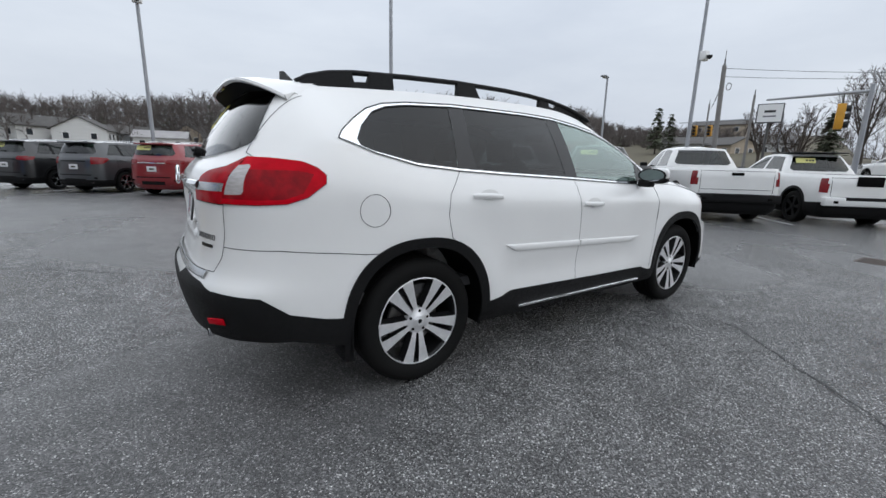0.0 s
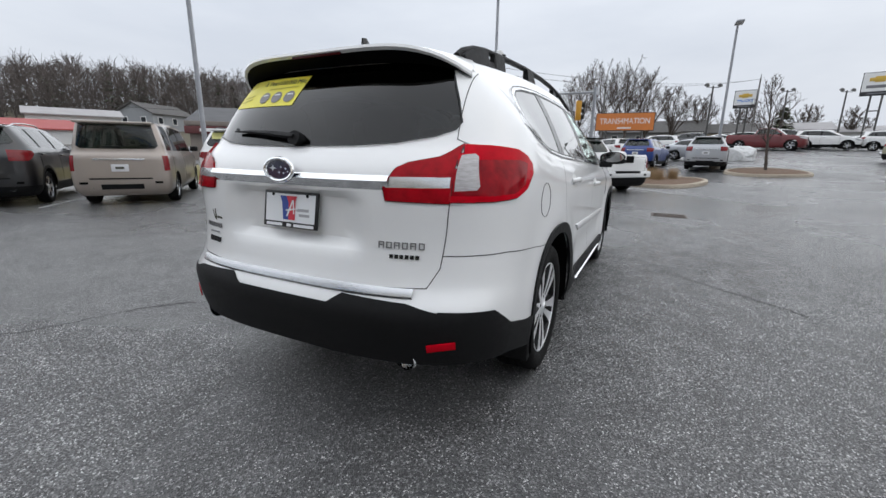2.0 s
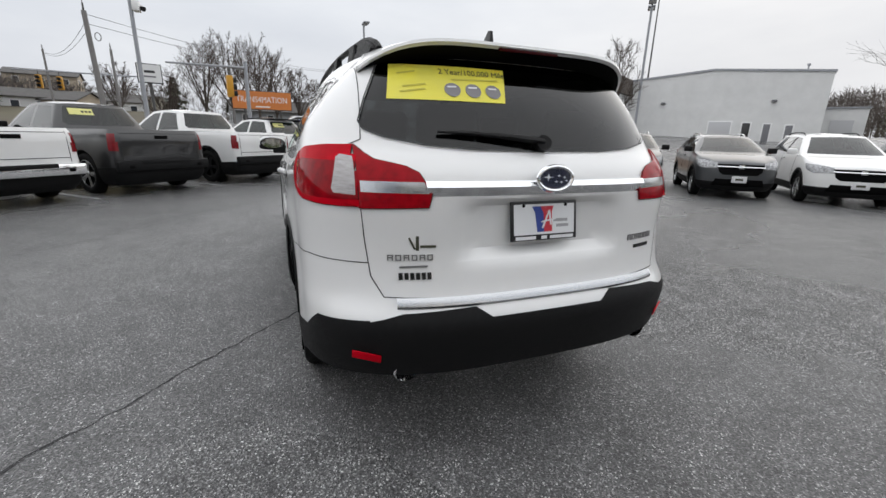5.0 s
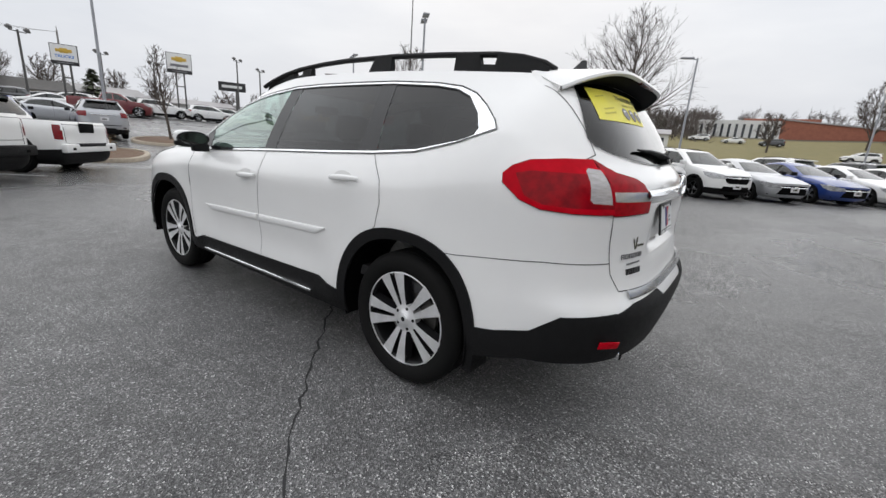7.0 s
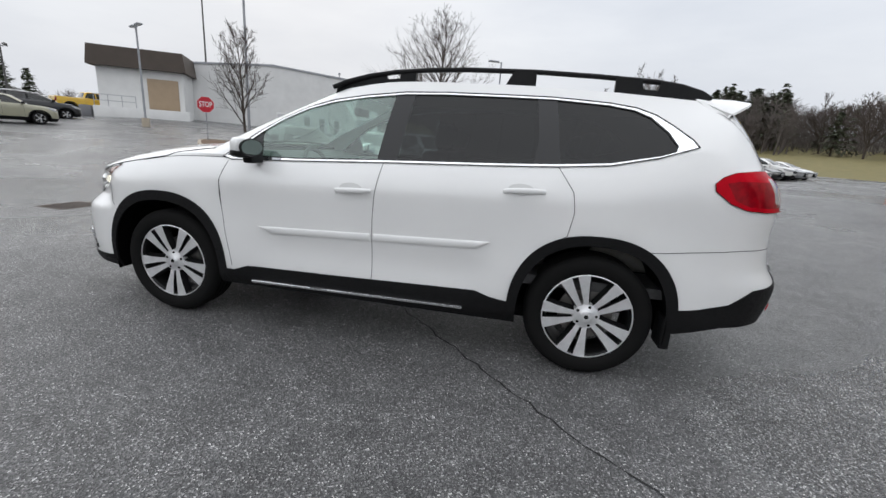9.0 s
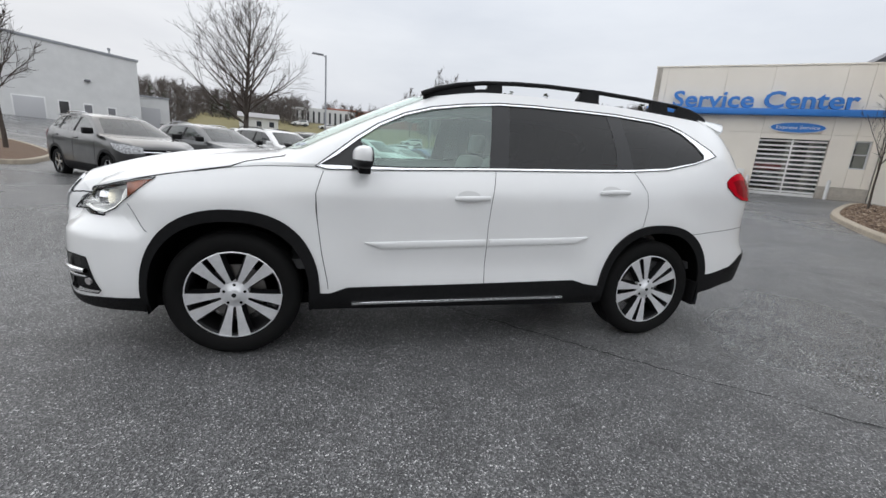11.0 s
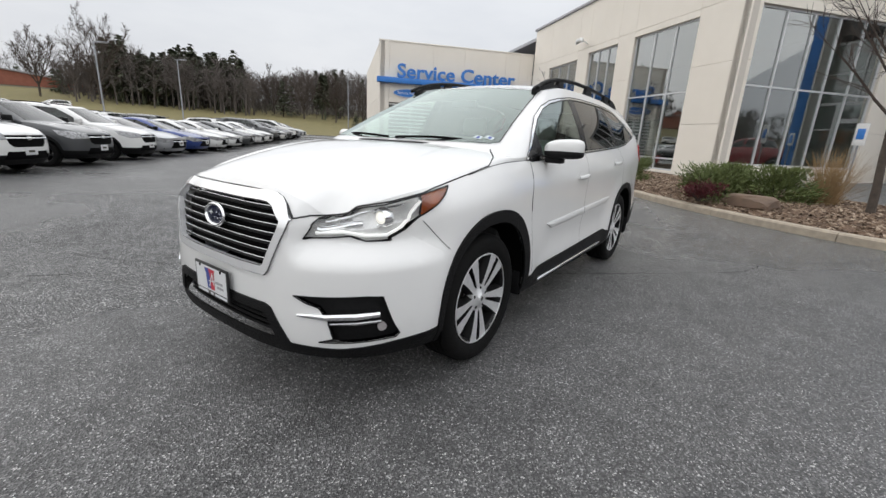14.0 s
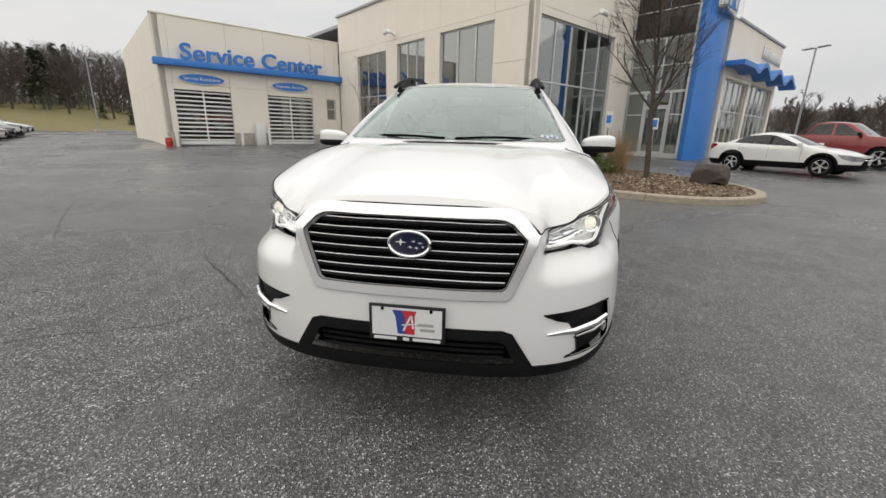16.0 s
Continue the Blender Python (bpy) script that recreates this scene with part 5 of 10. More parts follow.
    # inspection stickers and shade band of the windscreen
    for y in (0.60, 0.665):
        p, n = skin_end(tree, y, 1.268, -1, 0.002)
        ax = Vector((0, 1, 0))
        ax = (ax - n * ax.dot(n)).normalized()
        sk = part("inspection_sticker", slab_bm(p, ax, n.cross(ax), 0.055, 0.040, 0.0006), material("sticker_white_blue", (0.55, 0.62, 0.62), 0.5), car, "small white inspection sticker")
        part("inspection_bar", slab_bm(p + n * 0.001, ax, n.cross(ax), 0.018, 0.026, 0.0005), PLATE_BLUE, sk)
    bm.free()
    # wiper tray and blades at the foot of the windscreen
    pts = [(1.235 - 0.30 * abs(y / 0.74) ** 3.0 + 0.02, y, 1.212) for y in lin(-0.72, 0.72, 18)]
    part("wiper_tray", tube_bm(pts, 0.030, 8, flat=0.45), CLAD, car, "black wiper tray")
    for y0, y1 in ((0.02, 0.62), (-0.66, -0.05)):
        pts = [(1.262 - 0.26 * abs(lerp(y0, y1, f) / 0.74) ** 3 - 0.03, lerp(y0, y1, f), 1.246 + 0.012 * math.sin(math.pi * f)) for f in lin(0, 1, 8)]
        part("wiper_blade", tube_bm(pts, 0.009, 6), DARK, car)
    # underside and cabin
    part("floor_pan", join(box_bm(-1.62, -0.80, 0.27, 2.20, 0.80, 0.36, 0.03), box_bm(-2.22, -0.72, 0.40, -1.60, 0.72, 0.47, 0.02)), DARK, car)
    part("cabin_floor", box_bm(-2.15, -0.84, 0.52, 1.15, 0.84, 0.58), DASH, car)
    part("dashboard", prism_bm([(1.22, 1.06), (1.18, 1.17), (0.95, 1.195), (0.72, 1.15), (0.66, 1.02), (0.72, 0.60), (1.1, 0.60)], 1.60, "xz", -0.80, 0.02), DASH, car, "charcoal dashboard")
    part("steering_wheel", tube_bm(ellipse_pts(Vector((0.56, 0.37, 1.06)), Vector((0, 1, 0)), Vector((0.42, 0, 0.9)).normalized(), 0.185, 0.185, 32), 0.016, 8, closed=True), DASH, car)
    part("steering_boss", box_bm(0.55, 0.28, 1.01, 0.66, 0.46, 1.09, 0.03), DASH, car)
    part("cabin_mirror", box_bm(0.36, -0.12, 1.50, 0.40, 0.12, 1.565, 0.015), DASH, car)
    part("headlining", box_bm(-2.0, -0.52, 1.655, 0.12, 0.52, 1.667, 0.004), LINER, car)
    for y in (0.38, -0.38):
        seat(car, 0.05, y, 0.52)
        seat(car, -0.92, y, 0.50)
    seat(car, -1.72, 0, 1.05)
    for x, turn in ((1.445, 17), (-1.445, 4)):
        for s in (1, -1):
            wheel_parts(car, x, s, turn + (9 if s < 0 else 0))
    return car


build_hero()


# ---- the lot: asphalt, cracks, islands ----
def asphalt_material():
    m = bpy.data.materials.new("wet_asphalt")
    m.use_nodes = True
    n, l = m.node_tree.nodes, m.node_tree.links
    b = n["Principled BSDF"]
    tc = n.new("ShaderNodeTexCoord")
    vo = n.new("ShaderNodeTexVoronoi")
    vo.inputs["Scale"].default_value = 165.0
    l.new(tc.outputs["Object"], vo.inputs["Vector"])
    sep = n.new("ShaderNodeSeparateColor")
    l.new(vo.outputs["Color"], sep.inputs["Color"])
    ramp = n.new("ShaderNodeValToRGB")
    cr = ramp.color_ramp
    cr.elements[0].position, cr.elements[0].color = 0.0, (0.026, 0.026, 0.0265, 1)
    cr.elements[1].position, cr.elements[1].color = 0.60, (0.096, 0.096, 0.097, 1)
    for p, c in ((0.84, (0.178, 0.177, 0.176, 1)), (0.955, (0.31, 0.308, 0.305, 1)), (0.987, (0.60, 0.595, 0.585, 1))):
        e = cr.elements.new(p)
        e.color = c
    l.new(sep.outputs["Red"], ramp.inputs["Fac"])
    big = n.new("ShaderNodeTexNoise")
    big.inputs["Scale"].default_value, big.inputs["Detail"].default_value = 0.35, 5.0
    l.new(tc.outputs["Object"], big.inputs["Vector"])
    mid = n.new("ShaderNodeTexNoise")
    mid.inputs["Scale"].default_value, mid.inputs["Detail"].default_value = 4.0, 6.0
    l.new(tc.outputs["Object"], mid.inputs["Vector"])
    tone = n.new("ShaderNodeMapRange")
    tone.inputs["From Min"].default_value, tone.inputs["From Max"].default_value = 0.3, 0.7
    tone.inputs["To Min"].default_value, tone.inputs["To Max"].default_value = 0.76, 1.20
    l.new(mid.outputs["Fac"], tone.inputs["Value"])
    tone2 = n.new("ShaderNodeMapRange")
    tone2.inputs["From Min"].default_value, tone2.inputs["From Max"].default_value = 0.35, 0.65
    tone2.inputs["To Min"].default_value, tone2.inputs["To Max"].default_value = 0.86, 1.12
    l.new(big.outputs["Fac"], tone2.inputs["Value"])
    mul = n.new("ShaderNodeMath")
    mul.operation = "MULTIPLY"
    l.new(tone.outputs["Result"], mul.inputs[0])
    l.new(tone2.outputs["Result"], mul.inputs[1])
    sc = n.new("ShaderNodeVectorMath")
    sc.operation = "SCALE"
    l.new(ramp.outputs["Color"], sc.inputs[0])
    l.new(mul.outputs["Value"], sc.inputs["Scale"])
    l.new(sc.outputs["Vector"], b.inputs["Base Color"])
    # damp patches are smoother
    ro = n.new("ShaderNodeMapRange")
    ro.inputs["From Min"].default_value, ro.inputs["From Max"].default_value = 0.40, 0.60
    ro.inputs["To Min"].default_value, ro.inputs["To Max"].default_value = 0.46, 0.17
    wet = n.new("ShaderNodeTexNoise")
    wet.inputs["Scale"].default_value, wet.inputs["Detail"].default_value = 0.16, 4.0
    l.new(tc.outputs["Object"], wet.inputs["Vector"])
    l.new(wet.outputs["Fac"], ro.inputs["Value"])
    l.new(ro.outputs["Result"], b.inputs["Roughness"])
    bp = n.new("ShaderNodeBump")
    bp.inputs["Strength"].default_value, bp.inputs["Distance"].default_value = 0.85, 0.005
    l.new(vo.outputs["Distance"], bp.inputs["Height"])
    l.new(bp.outputs["Normal"], b.inputs["Normal"])
    return m


ASPHALT = asphalt_material()
CONCRETE = varied("kerb_concrete", (0.42, 0.36, 0.28), (0.30, 0.26, 0.21), 0.85, 9.0, 0.35, 0.95, bump_scale=90)
GRASS = varied("winter_grass", (0.195, 0.160, 0.066), (0.140, 0.128, 0.050), 0.95, 0.8, 0.6, bump_scale=30)
SLOPE = varied("dull_hillside", (0.075, 0.062, 0.042), (0.095, 0.085, 0.05), 0.95, 0.12, 0.4, bump_scale=5)
MULCH = varied("wet_wood_mulch", (0.16, 0.10, 0.062), (0.09, 0.055, 0.035), 0.9, 25.0, 0.8, bump_scale=120)
CRACK = varied("tar_crack", (0.012, 0.012, 0.013), (0.022, 0.022, 0.023), 0.7, 30.0)
LINE_WHITE = varied("worn_road_paint", (0.42, 0.42, 0.42), (0.22, 0.22, 0.22), 0.7, 9.0)
STEEL_POLE = varied("weathered_grey_steel", (0.34, 0.35, 0.37), (0.27, 0.28, 0.30), 0.5, 3.0, metal=0.3)
DARK_POLE = varied("dark_bronze_steel", (0.07, 0.068, 0.065), (0.10, 0.098, 0.095), 0.5, 3.0, metal=0.3)

FAR = [(-180, 0.008, 60), (-140, 0.03, 80), (-131, 0.09, 72), (-100, 0.10, 66), (-80, 0.095, 58), (-66, 0.062, 21), (-45, 0.058, 12), (-28, 0.045, 14), (-14, 0.055, 14), (0, 0.05, 17), (15, 0.095, 48), (74, 0.095, 48), (81, 0.05, 55), (115, 0.05, 55), (135, 0.03, 60), (180, 0.008, 60)]


def ground_z(x, y):
    """The lot is level round the car, climbs a little to the shop, and the country rises beyond it."""
    z = min(0.42, 0.03 * soft_ramp(-x - 8, 1.2))
    r, a = math.hypot(x, y), math.degrees(math.atan2(y, x))
    for (a0, s0, r0), (a1, s1, r1) in zip(FAR, FAR[1:]):
        if a0 <= a <= a1:
            f = (a - a0) / (a1 - a0)
            f = f * f * (3 - 2 * f)
            slope, start = lerp(s0, s1, f), lerp(r0, r1, f)
            up = min(soft_ramp(r - start, 3.0), 130.0)
            if start < 42:
                up = min(up, 34.0) + 0.25 * max(0.0, up - 34.0)
            z += slope * up
            break
    return z


def ground_sheet():
    bm = bmesh.new()
    rs = [0.0, 3, 6] + [8 + 2 * i for i in range(32)] + [75, 80, 86, 93, 100, 110, 122, 136, 152, 170, 190, 215, 260, 400, 800, 2500]
    n = 180
    mid = bm.verts.new((0, 0, ground_z(0, 0)))
    last = None
    for r in rs[1:]:
        ring = []
        for k in range(n):
            a = math.radians(-180 + 360 * k / n)
            x, y = r * math.cos(a), r * math.sin(a)
            ring.append(bm.verts.new((x, y, ground_z(x, y))))
        for k in range(n):
            a = -180 + 360 * (k + 0.5) / n
            q = (ring[k], ring[(k + 1) % n])
            f = bm.faces.new((mid, *q)) if last is None else bm.faces.new((last[k], *q, last[(k + 1) % n]))
            paved = 70 if -131 < a < -66 else 88 if -66 <= a < -8 else 62 if -8 <= a < 118 else 75
            f.material_index = 0 if r <= paved else 1 if (r < 150 and -140 < a < -66) else 2
        last = ring
    bmesh.ops.recalc_face_normals(bm, faces=bm.faces[:])
    if sum(f.normal.z for f in bm.faces) < 0:
        bmesh.ops.reverse_faces(bm, faces=bm.faces[:])
    return bm


tagged(part("ground", ground_sheet(), [ASPHALT, GRASS, SLOPE]), "damp dark asphalt lot running out to grass and hills", "ground", kind="structure")


def crack_ribbon(points, width=0.012, seed=0):
    """A wandering tar line, lying just proud of the asphalt."""
    rnd = random.Random(seed)
    fine = []
    for (ax, ay), (bx, by) in zip(points, points[1:]):
        n = max(2, int(math.hypot(bx - ax, by - ay) / 0.07))
        for i in range(n):
            f = i / n
            fine.append((lerp(ax, bx, f) + rnd.uniform(-0.018, 0.018), lerp(ay, by, f) + rnd.uniform(-0.018, 0.018)))
    fine.append(points[-1])
    bm = bmesh.new()
    last = None
    for i, (x, y) in enumerate(fine):
        px, py = fine[max(i - 1, 0)]
        qx, qy = fine[min(i + 1, len(fine) - 1)]
        d = math.hypot(qx - px, qy - py) or 1
        nx, ny = -(qy - py) / d, (qx - px) / d
        w = width * rnd.uniform(0.25, 1.0) * 0.5
        z = ground_z(x, y) + 0.003
        v = (bm.verts.new((x + nx * w, y + ny * w, z)), bm.verts.new((x - nx * w, y - ny * w, z)))
        if last:
            bm.faces.new((last[0], v[0], v[1], last[1]))
        last = v
    bmesh.ops.recalc_face_normals(bm, faces=bm.faces[:])
    if sum(f.normal.z for f in bm.faces) < 0:
        bmesh.ops.reverse_faces(bm, faces=bm.faces[:])
    return bm


for i, (pts, w) in enumerate((
        ([(0.2, -0.05), (-0.56, 0.74), (-0.97, 1.17), (-1.36, 1.54), (-1.66, 1.80), (-2.04, 2.16), (-2.68, 2.40), (-3.56, 3.22), (-5.2, 4.30)], 0.016),
        ([(0.39, -2.61), (0.59, -2.37), (0.81, -2.09), (1.0, -1.87), (1.24, -1.60), (1.22, -1.2), (1.05, -0.8), (0.2, -0.05)], 0.014),
        ([(1.24, -1.60), (1.62, -1.72), (1.85, -1.90), (2.07, -2.40), (2.30, -2.80), (2.5, -3.35)], 0.011),
        ([(1.24, -1.62), (0.71, -2.21), (0.17, -2.8), (-0.4, -3.2)], 0.009),
        ([(0.13, -4.73), (-0.93, -5.88), (-1.83, -6.77)], 0.014),
        ([(3.3, -3.2), (2.6, -3.71), (1.84, -4.38), (1.2, -5.2), (0.6, -5.6)], 0.012),
        ([(2.29, -2.18), (3.4, -2.9), (4.6, -3.3), (6.0, -4.6)], 0.012),
        ([(5.0, 1.4), (3.6, 2.6), (2.2, 3.2), (0.4, 4.8), (-1.2, 6.0)], 0.012),
        ([(-6.5, 0.5), (-5.2, -1.6), (-4.6, -4.0), (-5.0, -6.5)], 0.012))):
    tagged(part("asphalt_crack", crack_ribbon(pts, w, i), CRACK), "dark wandering crack in the asphalt", "crack", kind="structure")


def kerb_island(name, outline, top_mat, label, height=0.14, width=0.16, mound=0.12, split=1.9, cat="island"):
    """A bed inside a concrete kerb laid in lengths with open joints. Outline: a closed ring of (x, y)."""
    pts = []
    n = len(outline)
    for i in range(n):
        p0, p1, p2, p3 = [outline[(i + k) % n] for k in (-1, 0, 1, 2)]
        for j in range(8):
            t = j / 8
            pts.append(tuple(0.5 * ((2 * b) + (c - a) * t + (2 * a - 5 * b + 4 * c - d) * t * t + (3 * b - a - 3 * c + d) * t ** 3) for a, b, c, d in zip(p0, p1, p2, p3)))
    cx, cy = sum(p[0] for p in pts) / len(pts), sum(p[1] for p in pts) / len(pts)
    root = thing(name, label, cat, kind="structure")
    m = len(pts)
    area = sum(pts[i][0] * pts[(i + 1) % m][1] - pts[(i + 1) % m][0] * pts[i][1] for i in range(m))
    sgn = 1 if area > 0 else -1

    def inset(i, d):
        (ax, ay), (bx, by) = pts[i - 1], pts[(i + 1) % m]
        k = math.hypot(bx - ax, by - ay) or 1
        return pts[i][0] - (by - ay) / k * d * sgn, pts[i][1] + (bx - ax) / k * d * sgn

    run, start = 0.0, 0
    for i in range(m):
        run += math.dist(pts[i], pts[(i + 1) % m])
        if run > split or i == m - 1:
            bm = bmesh.new()
            rows = []
            idx = list(range(start, i + 2))
            for q, j in enumerate(idx):
                j %= m
                (x0, y0), (x1, y1) = inset(j, 0), inset(j, width)
                tx, ty = pts[(j + 1) % m][0] - pts[j - 1][0], pts[(j + 1) % m][1] - pts[j - 1][1]
                tk = math.hypot(tx, ty) or 1
                e = 0.006 * (1 if q == 0 else -1 if q == len(idx) - 1 else 0)
                x0, y0, x1, y1 = x0 + tx / tk * e, y0 + ty / tk * e, x1 + tx / tk * e, y1 + ty / tk * e
                z = ground_z(x0, y0)
                mx, my = lerp(x0, x1, 0.14), lerp(y0, y1, 0.14)
                rows.append([bm.verts.new(v) for v in ((x0, y0, z - 0.1), (x0, y0, z + height - 0.025), (mx, my, z + height), (x1, y1, z + height), (x1, y1, z - 0.1))])
            for p, q in zip(rows, rows[1:]):
                for k in range(4):
                    bm.faces.new((p[k], p[k + 1], q[k + 1], q[k]))
            bm.faces.new(rows[0])
            bm.faces.new(rows[-1][::-1])
            bmesh.ops.recalc_face_normals(bm, faces=bm.faces[:])
            part("kerb_stone", bm, CONCRETE, root)
            run, start = 0.0, i + 1
    bm = bmesh.new()
    rings = []
    for f in (0.0, 0.12, 0.3, 0.55, 0.8):
        ring = []
        for i in range(m):
            x, y = inset(i, width)
            x, y = lerp(x, cx, f), lerp(y, cy, f)
            up = mound * math.sin(math.pi / 2 * min(1, f * 2.2)) + 0.03 * noise.noise(Vector((x * 2, y * 2, 0)))
            ring.append(bm.verts.new((x, y, ground_z(x, y) + height - 0.03 + up)))
        rings.append(ring)
    for a, b in zip(rings, rings[1:]):
        for i in range(m):
            bm.faces.new((a[i], a[(i + 1) % m], b[(i + 1) % m], b[i]))
    bm.faces.new(rings[-1])
    bmesh.ops.recalc_face_normals(bm, faces=bm.faces[:])
    if sum(f.normal.z for f in bm.faces) < 0:
        bmesh.ops.reverse_faces(bm, faces=bm.faces[:])
    part("bed", bm, top_mat, root)
    return root, [inset(i, width + 0.05) for i in range(m)], (cx, cy)


def scatter_chips(parent, ring, count, z_of, seed, size=(0.03, 0.10), mat=MULCH):
    """Loose bark chips on a bed, one part of kind stuff."""
    rnd = random.Random(seed)
    xs, ys = [p[0] for p in ring], [p[1] for p in ring]
    bed = [c for c in parent.children if c.name.startswith("bed")][0].data
    ground = BVHTree.FromPolygons([v.co.copy() for v in bed.vertices], [tuple(p.vertices) for p in bed.polygons])
    verts, faces = [], []
    while len(faces) < count * 4:
        x, y = rnd.uniform(min(xs), max(xs)), rnd.uniform(min(ys), max(ys))
        if not inside(ring, x, y):
            continue
        a, w, h = rnd.uniform(0, math.tau), rnd.uniform(*size), rnd.uniform(0.02, 0.05)
        t = rnd.uniform(-0.5, 0.5)
        spot = ground.ray_cast(Vector((x, y, 3)), Vector((0, 0, -1)))[0]
        if spot is None:
            continue
        z = spot.z - 0.004
        k = len(verts)
        for dx, dy in ((-w / 2, -h / 2), (w / 2, -h / 2), (w / 2, h / 2), (-w / 2, h / 2)):
            verts.append((x + dx * math.cos(a) - dy * math.sin(a), y + dx * math.sin(a) + dy * math.cos(a), z + 0.006 + dx * t))
        for dx, dy in ((-w / 2, -h / 2), (w / 2, -h / 2), (w / 2, h / 2), (-w / 2, h / 2)):
            verts.append((x + dx * 0.9 * math.cos(a) - dy * 0.7 * math.sin(a), y + dx * 0.9 * math.sin(a) + dy * 0.7 * math.cos(a), z + 0.02 + dx * t))
        faces += [(k + 4, k + 5, k + 6, k + 7), (k, k + 1, k + 5, k + 4), (k + 1, k + 2, k + 6, k + 5), (k + 2, k + 3, k + 7, k + 6)]
    me = bpy.data.meshes.new("bark_chips")
    me.from_pydata(verts, [], faces)
    me.materials.append(mat)
    ob = new("bark_chips", me)
    ob.parent = parent
    ob["kind"] = "stuff"
    return ob


CHIPS = material("bark_chips", (0.2, 0.14, 0.1), 0.85)
cn, cl = CHIPS.node_tree.nodes, CHIPS.node_tree.links
c_geo, c_ramp = cn.new("ShaderNodeNewGeometry"), cn.new("ShaderNodeValToRGB")
c_ramp.color_ramp.elements[0].color, c_ramp.color_ramp.elements[1].color = (0.075, 0.048, 0.033, 1), (0.40, 0.32, 0.24, 1)
c_mid = c_ramp.color_ramp.elements.new(0.6)
c_mid.color = (0.20, 0.135, 0.09, 1)
cl.new(c_geo.outputs["Random Per Island"], c_ramp.inputs["Fac"])
cl.new(c_ramp.outputs["Color"], cn["Principled BSDF"].inputs["Base Color"])
shop_bed, shop_ring, shop_mid = kerb_island("planting_bed", [(-20.6, -9.2), (-15.2, -6.6), (-12.4, -4.4), (-9.75, -1.75), (-6.95, 0.98), (-5.35, 3.1), (-4.95, 4.5), (-5.6, 5.8), (-7.1, 6.45), (-8.8, 6.2), (-10.2, 4.9), (-12.2, 2.2), (-15.2, -1.6), (-19.2, -6.6)], MULCH, "kerbed planting bed of bark mulch before the showroom", 0.14, 0.20, 0.16, cat="planting bed")
scatter_chips(shop_bed, shop_ring, 14000, lambda x, y: ground_z(x, y) + 0.22 + 0.03 * noise.noise(Vector((x * 2, y * 2, 0))), 5, (0.04, 0.13), CHIPS)
# island past the pickups, two more by the exit road
isl1, ring1, mid1 = kerb_island("grass_island", [(12.6, -1.9), (14.4, -3.2), (16.2, -3.1), (17.2, -1.4), (16.4, 0.6), (14.4, 0.6)], MULCH, "small kerbed island with dead ornamental grass", 0.13, 0.15, 0.08)
isl2, ring2, mid2 = kerb_island("tree_island", [(18.3, -5.4), (19.1, -7.4), (20.9, -7.6), (22.1, -6.3), (21.2, -4.8), (19.4, -4.4)], MULCH, "small kerbed island with a bare young tree", 0.13, 0.15, 0.08)
isl3, ring3, mid3 = kerb_island("corner_island", [(9.2, -11.2), (9.3, -10.0), (10.2, -10.1), (12.3, -12.2), (14.9, -14.7), (15.8, -16.4), (13.8, -17.6), (10.6, -14.6)], MULCH, "kerbed corner island with a bare young tree", 0.13, 0.15, 0.10)
verge, vring, vmid = kerb_island("grass_verge", [(-24, 41.5), (-14, 32), (-4, 22.4), (4, 14.6), (9.5, 9.2), (15.5, 3.6), (19.5, 2.0), (22.5, 4.5), (18, 9.5), (12, 15.5), (6, 21.5), (-4, 31), (-18, 45)], GRASS, "strip of brown winter grass beyond the parked cars", 0.13, 0.15, 0.40, 3.0)

# parking bay lines
for k in range(-1, 11):
    c = Vector((10.7, 0.65)) + Vector((-0.7071, 0.7071)) * (2.72 * (k + 0.5) - 0.85)
    bm = bmesh.new()
    d, s = Vector((0.7071, 0.7071)), Vector((-0.7071, 0.7071))
    q = [c - d * 0.9 - s * 0.05, c + d * 4.4 - s * 0.05, c + d * 4.4 + s * 0.05, c - d * 0.9 + s * 0.05]
    bm.faces.new([bm.verts.new((p.x, p.y, ground_z(p.x, p.y) + 0.004)) for p in q])
    tagged(part("bay_line", bm, LINE_WHITE), "worn white parking bay line", "road marking", "parking bay lines", "structure")
bm = box_bm(5.62, -2.12, 0.002, 6.18, -1.46, 0.014, 0.004)
dr = thing("drain_grate", "rusty iron drain grate set in the wet asphalt", "drain", kind="structure")
IRON = varied("rusty_iron", (0.05, 0.042, 0.038), (0.09, 0.065, 0.05), 0.6, 12.0, 0.3)
part("frame", bm, IRON, dr)
for i in range(7):
    part("bar", box_bm(5.66 + i * 0.072, -2.08, 0.014, 5.69 + i * 0.072, -1.50, 0.022, 0.002), IRON, dr)


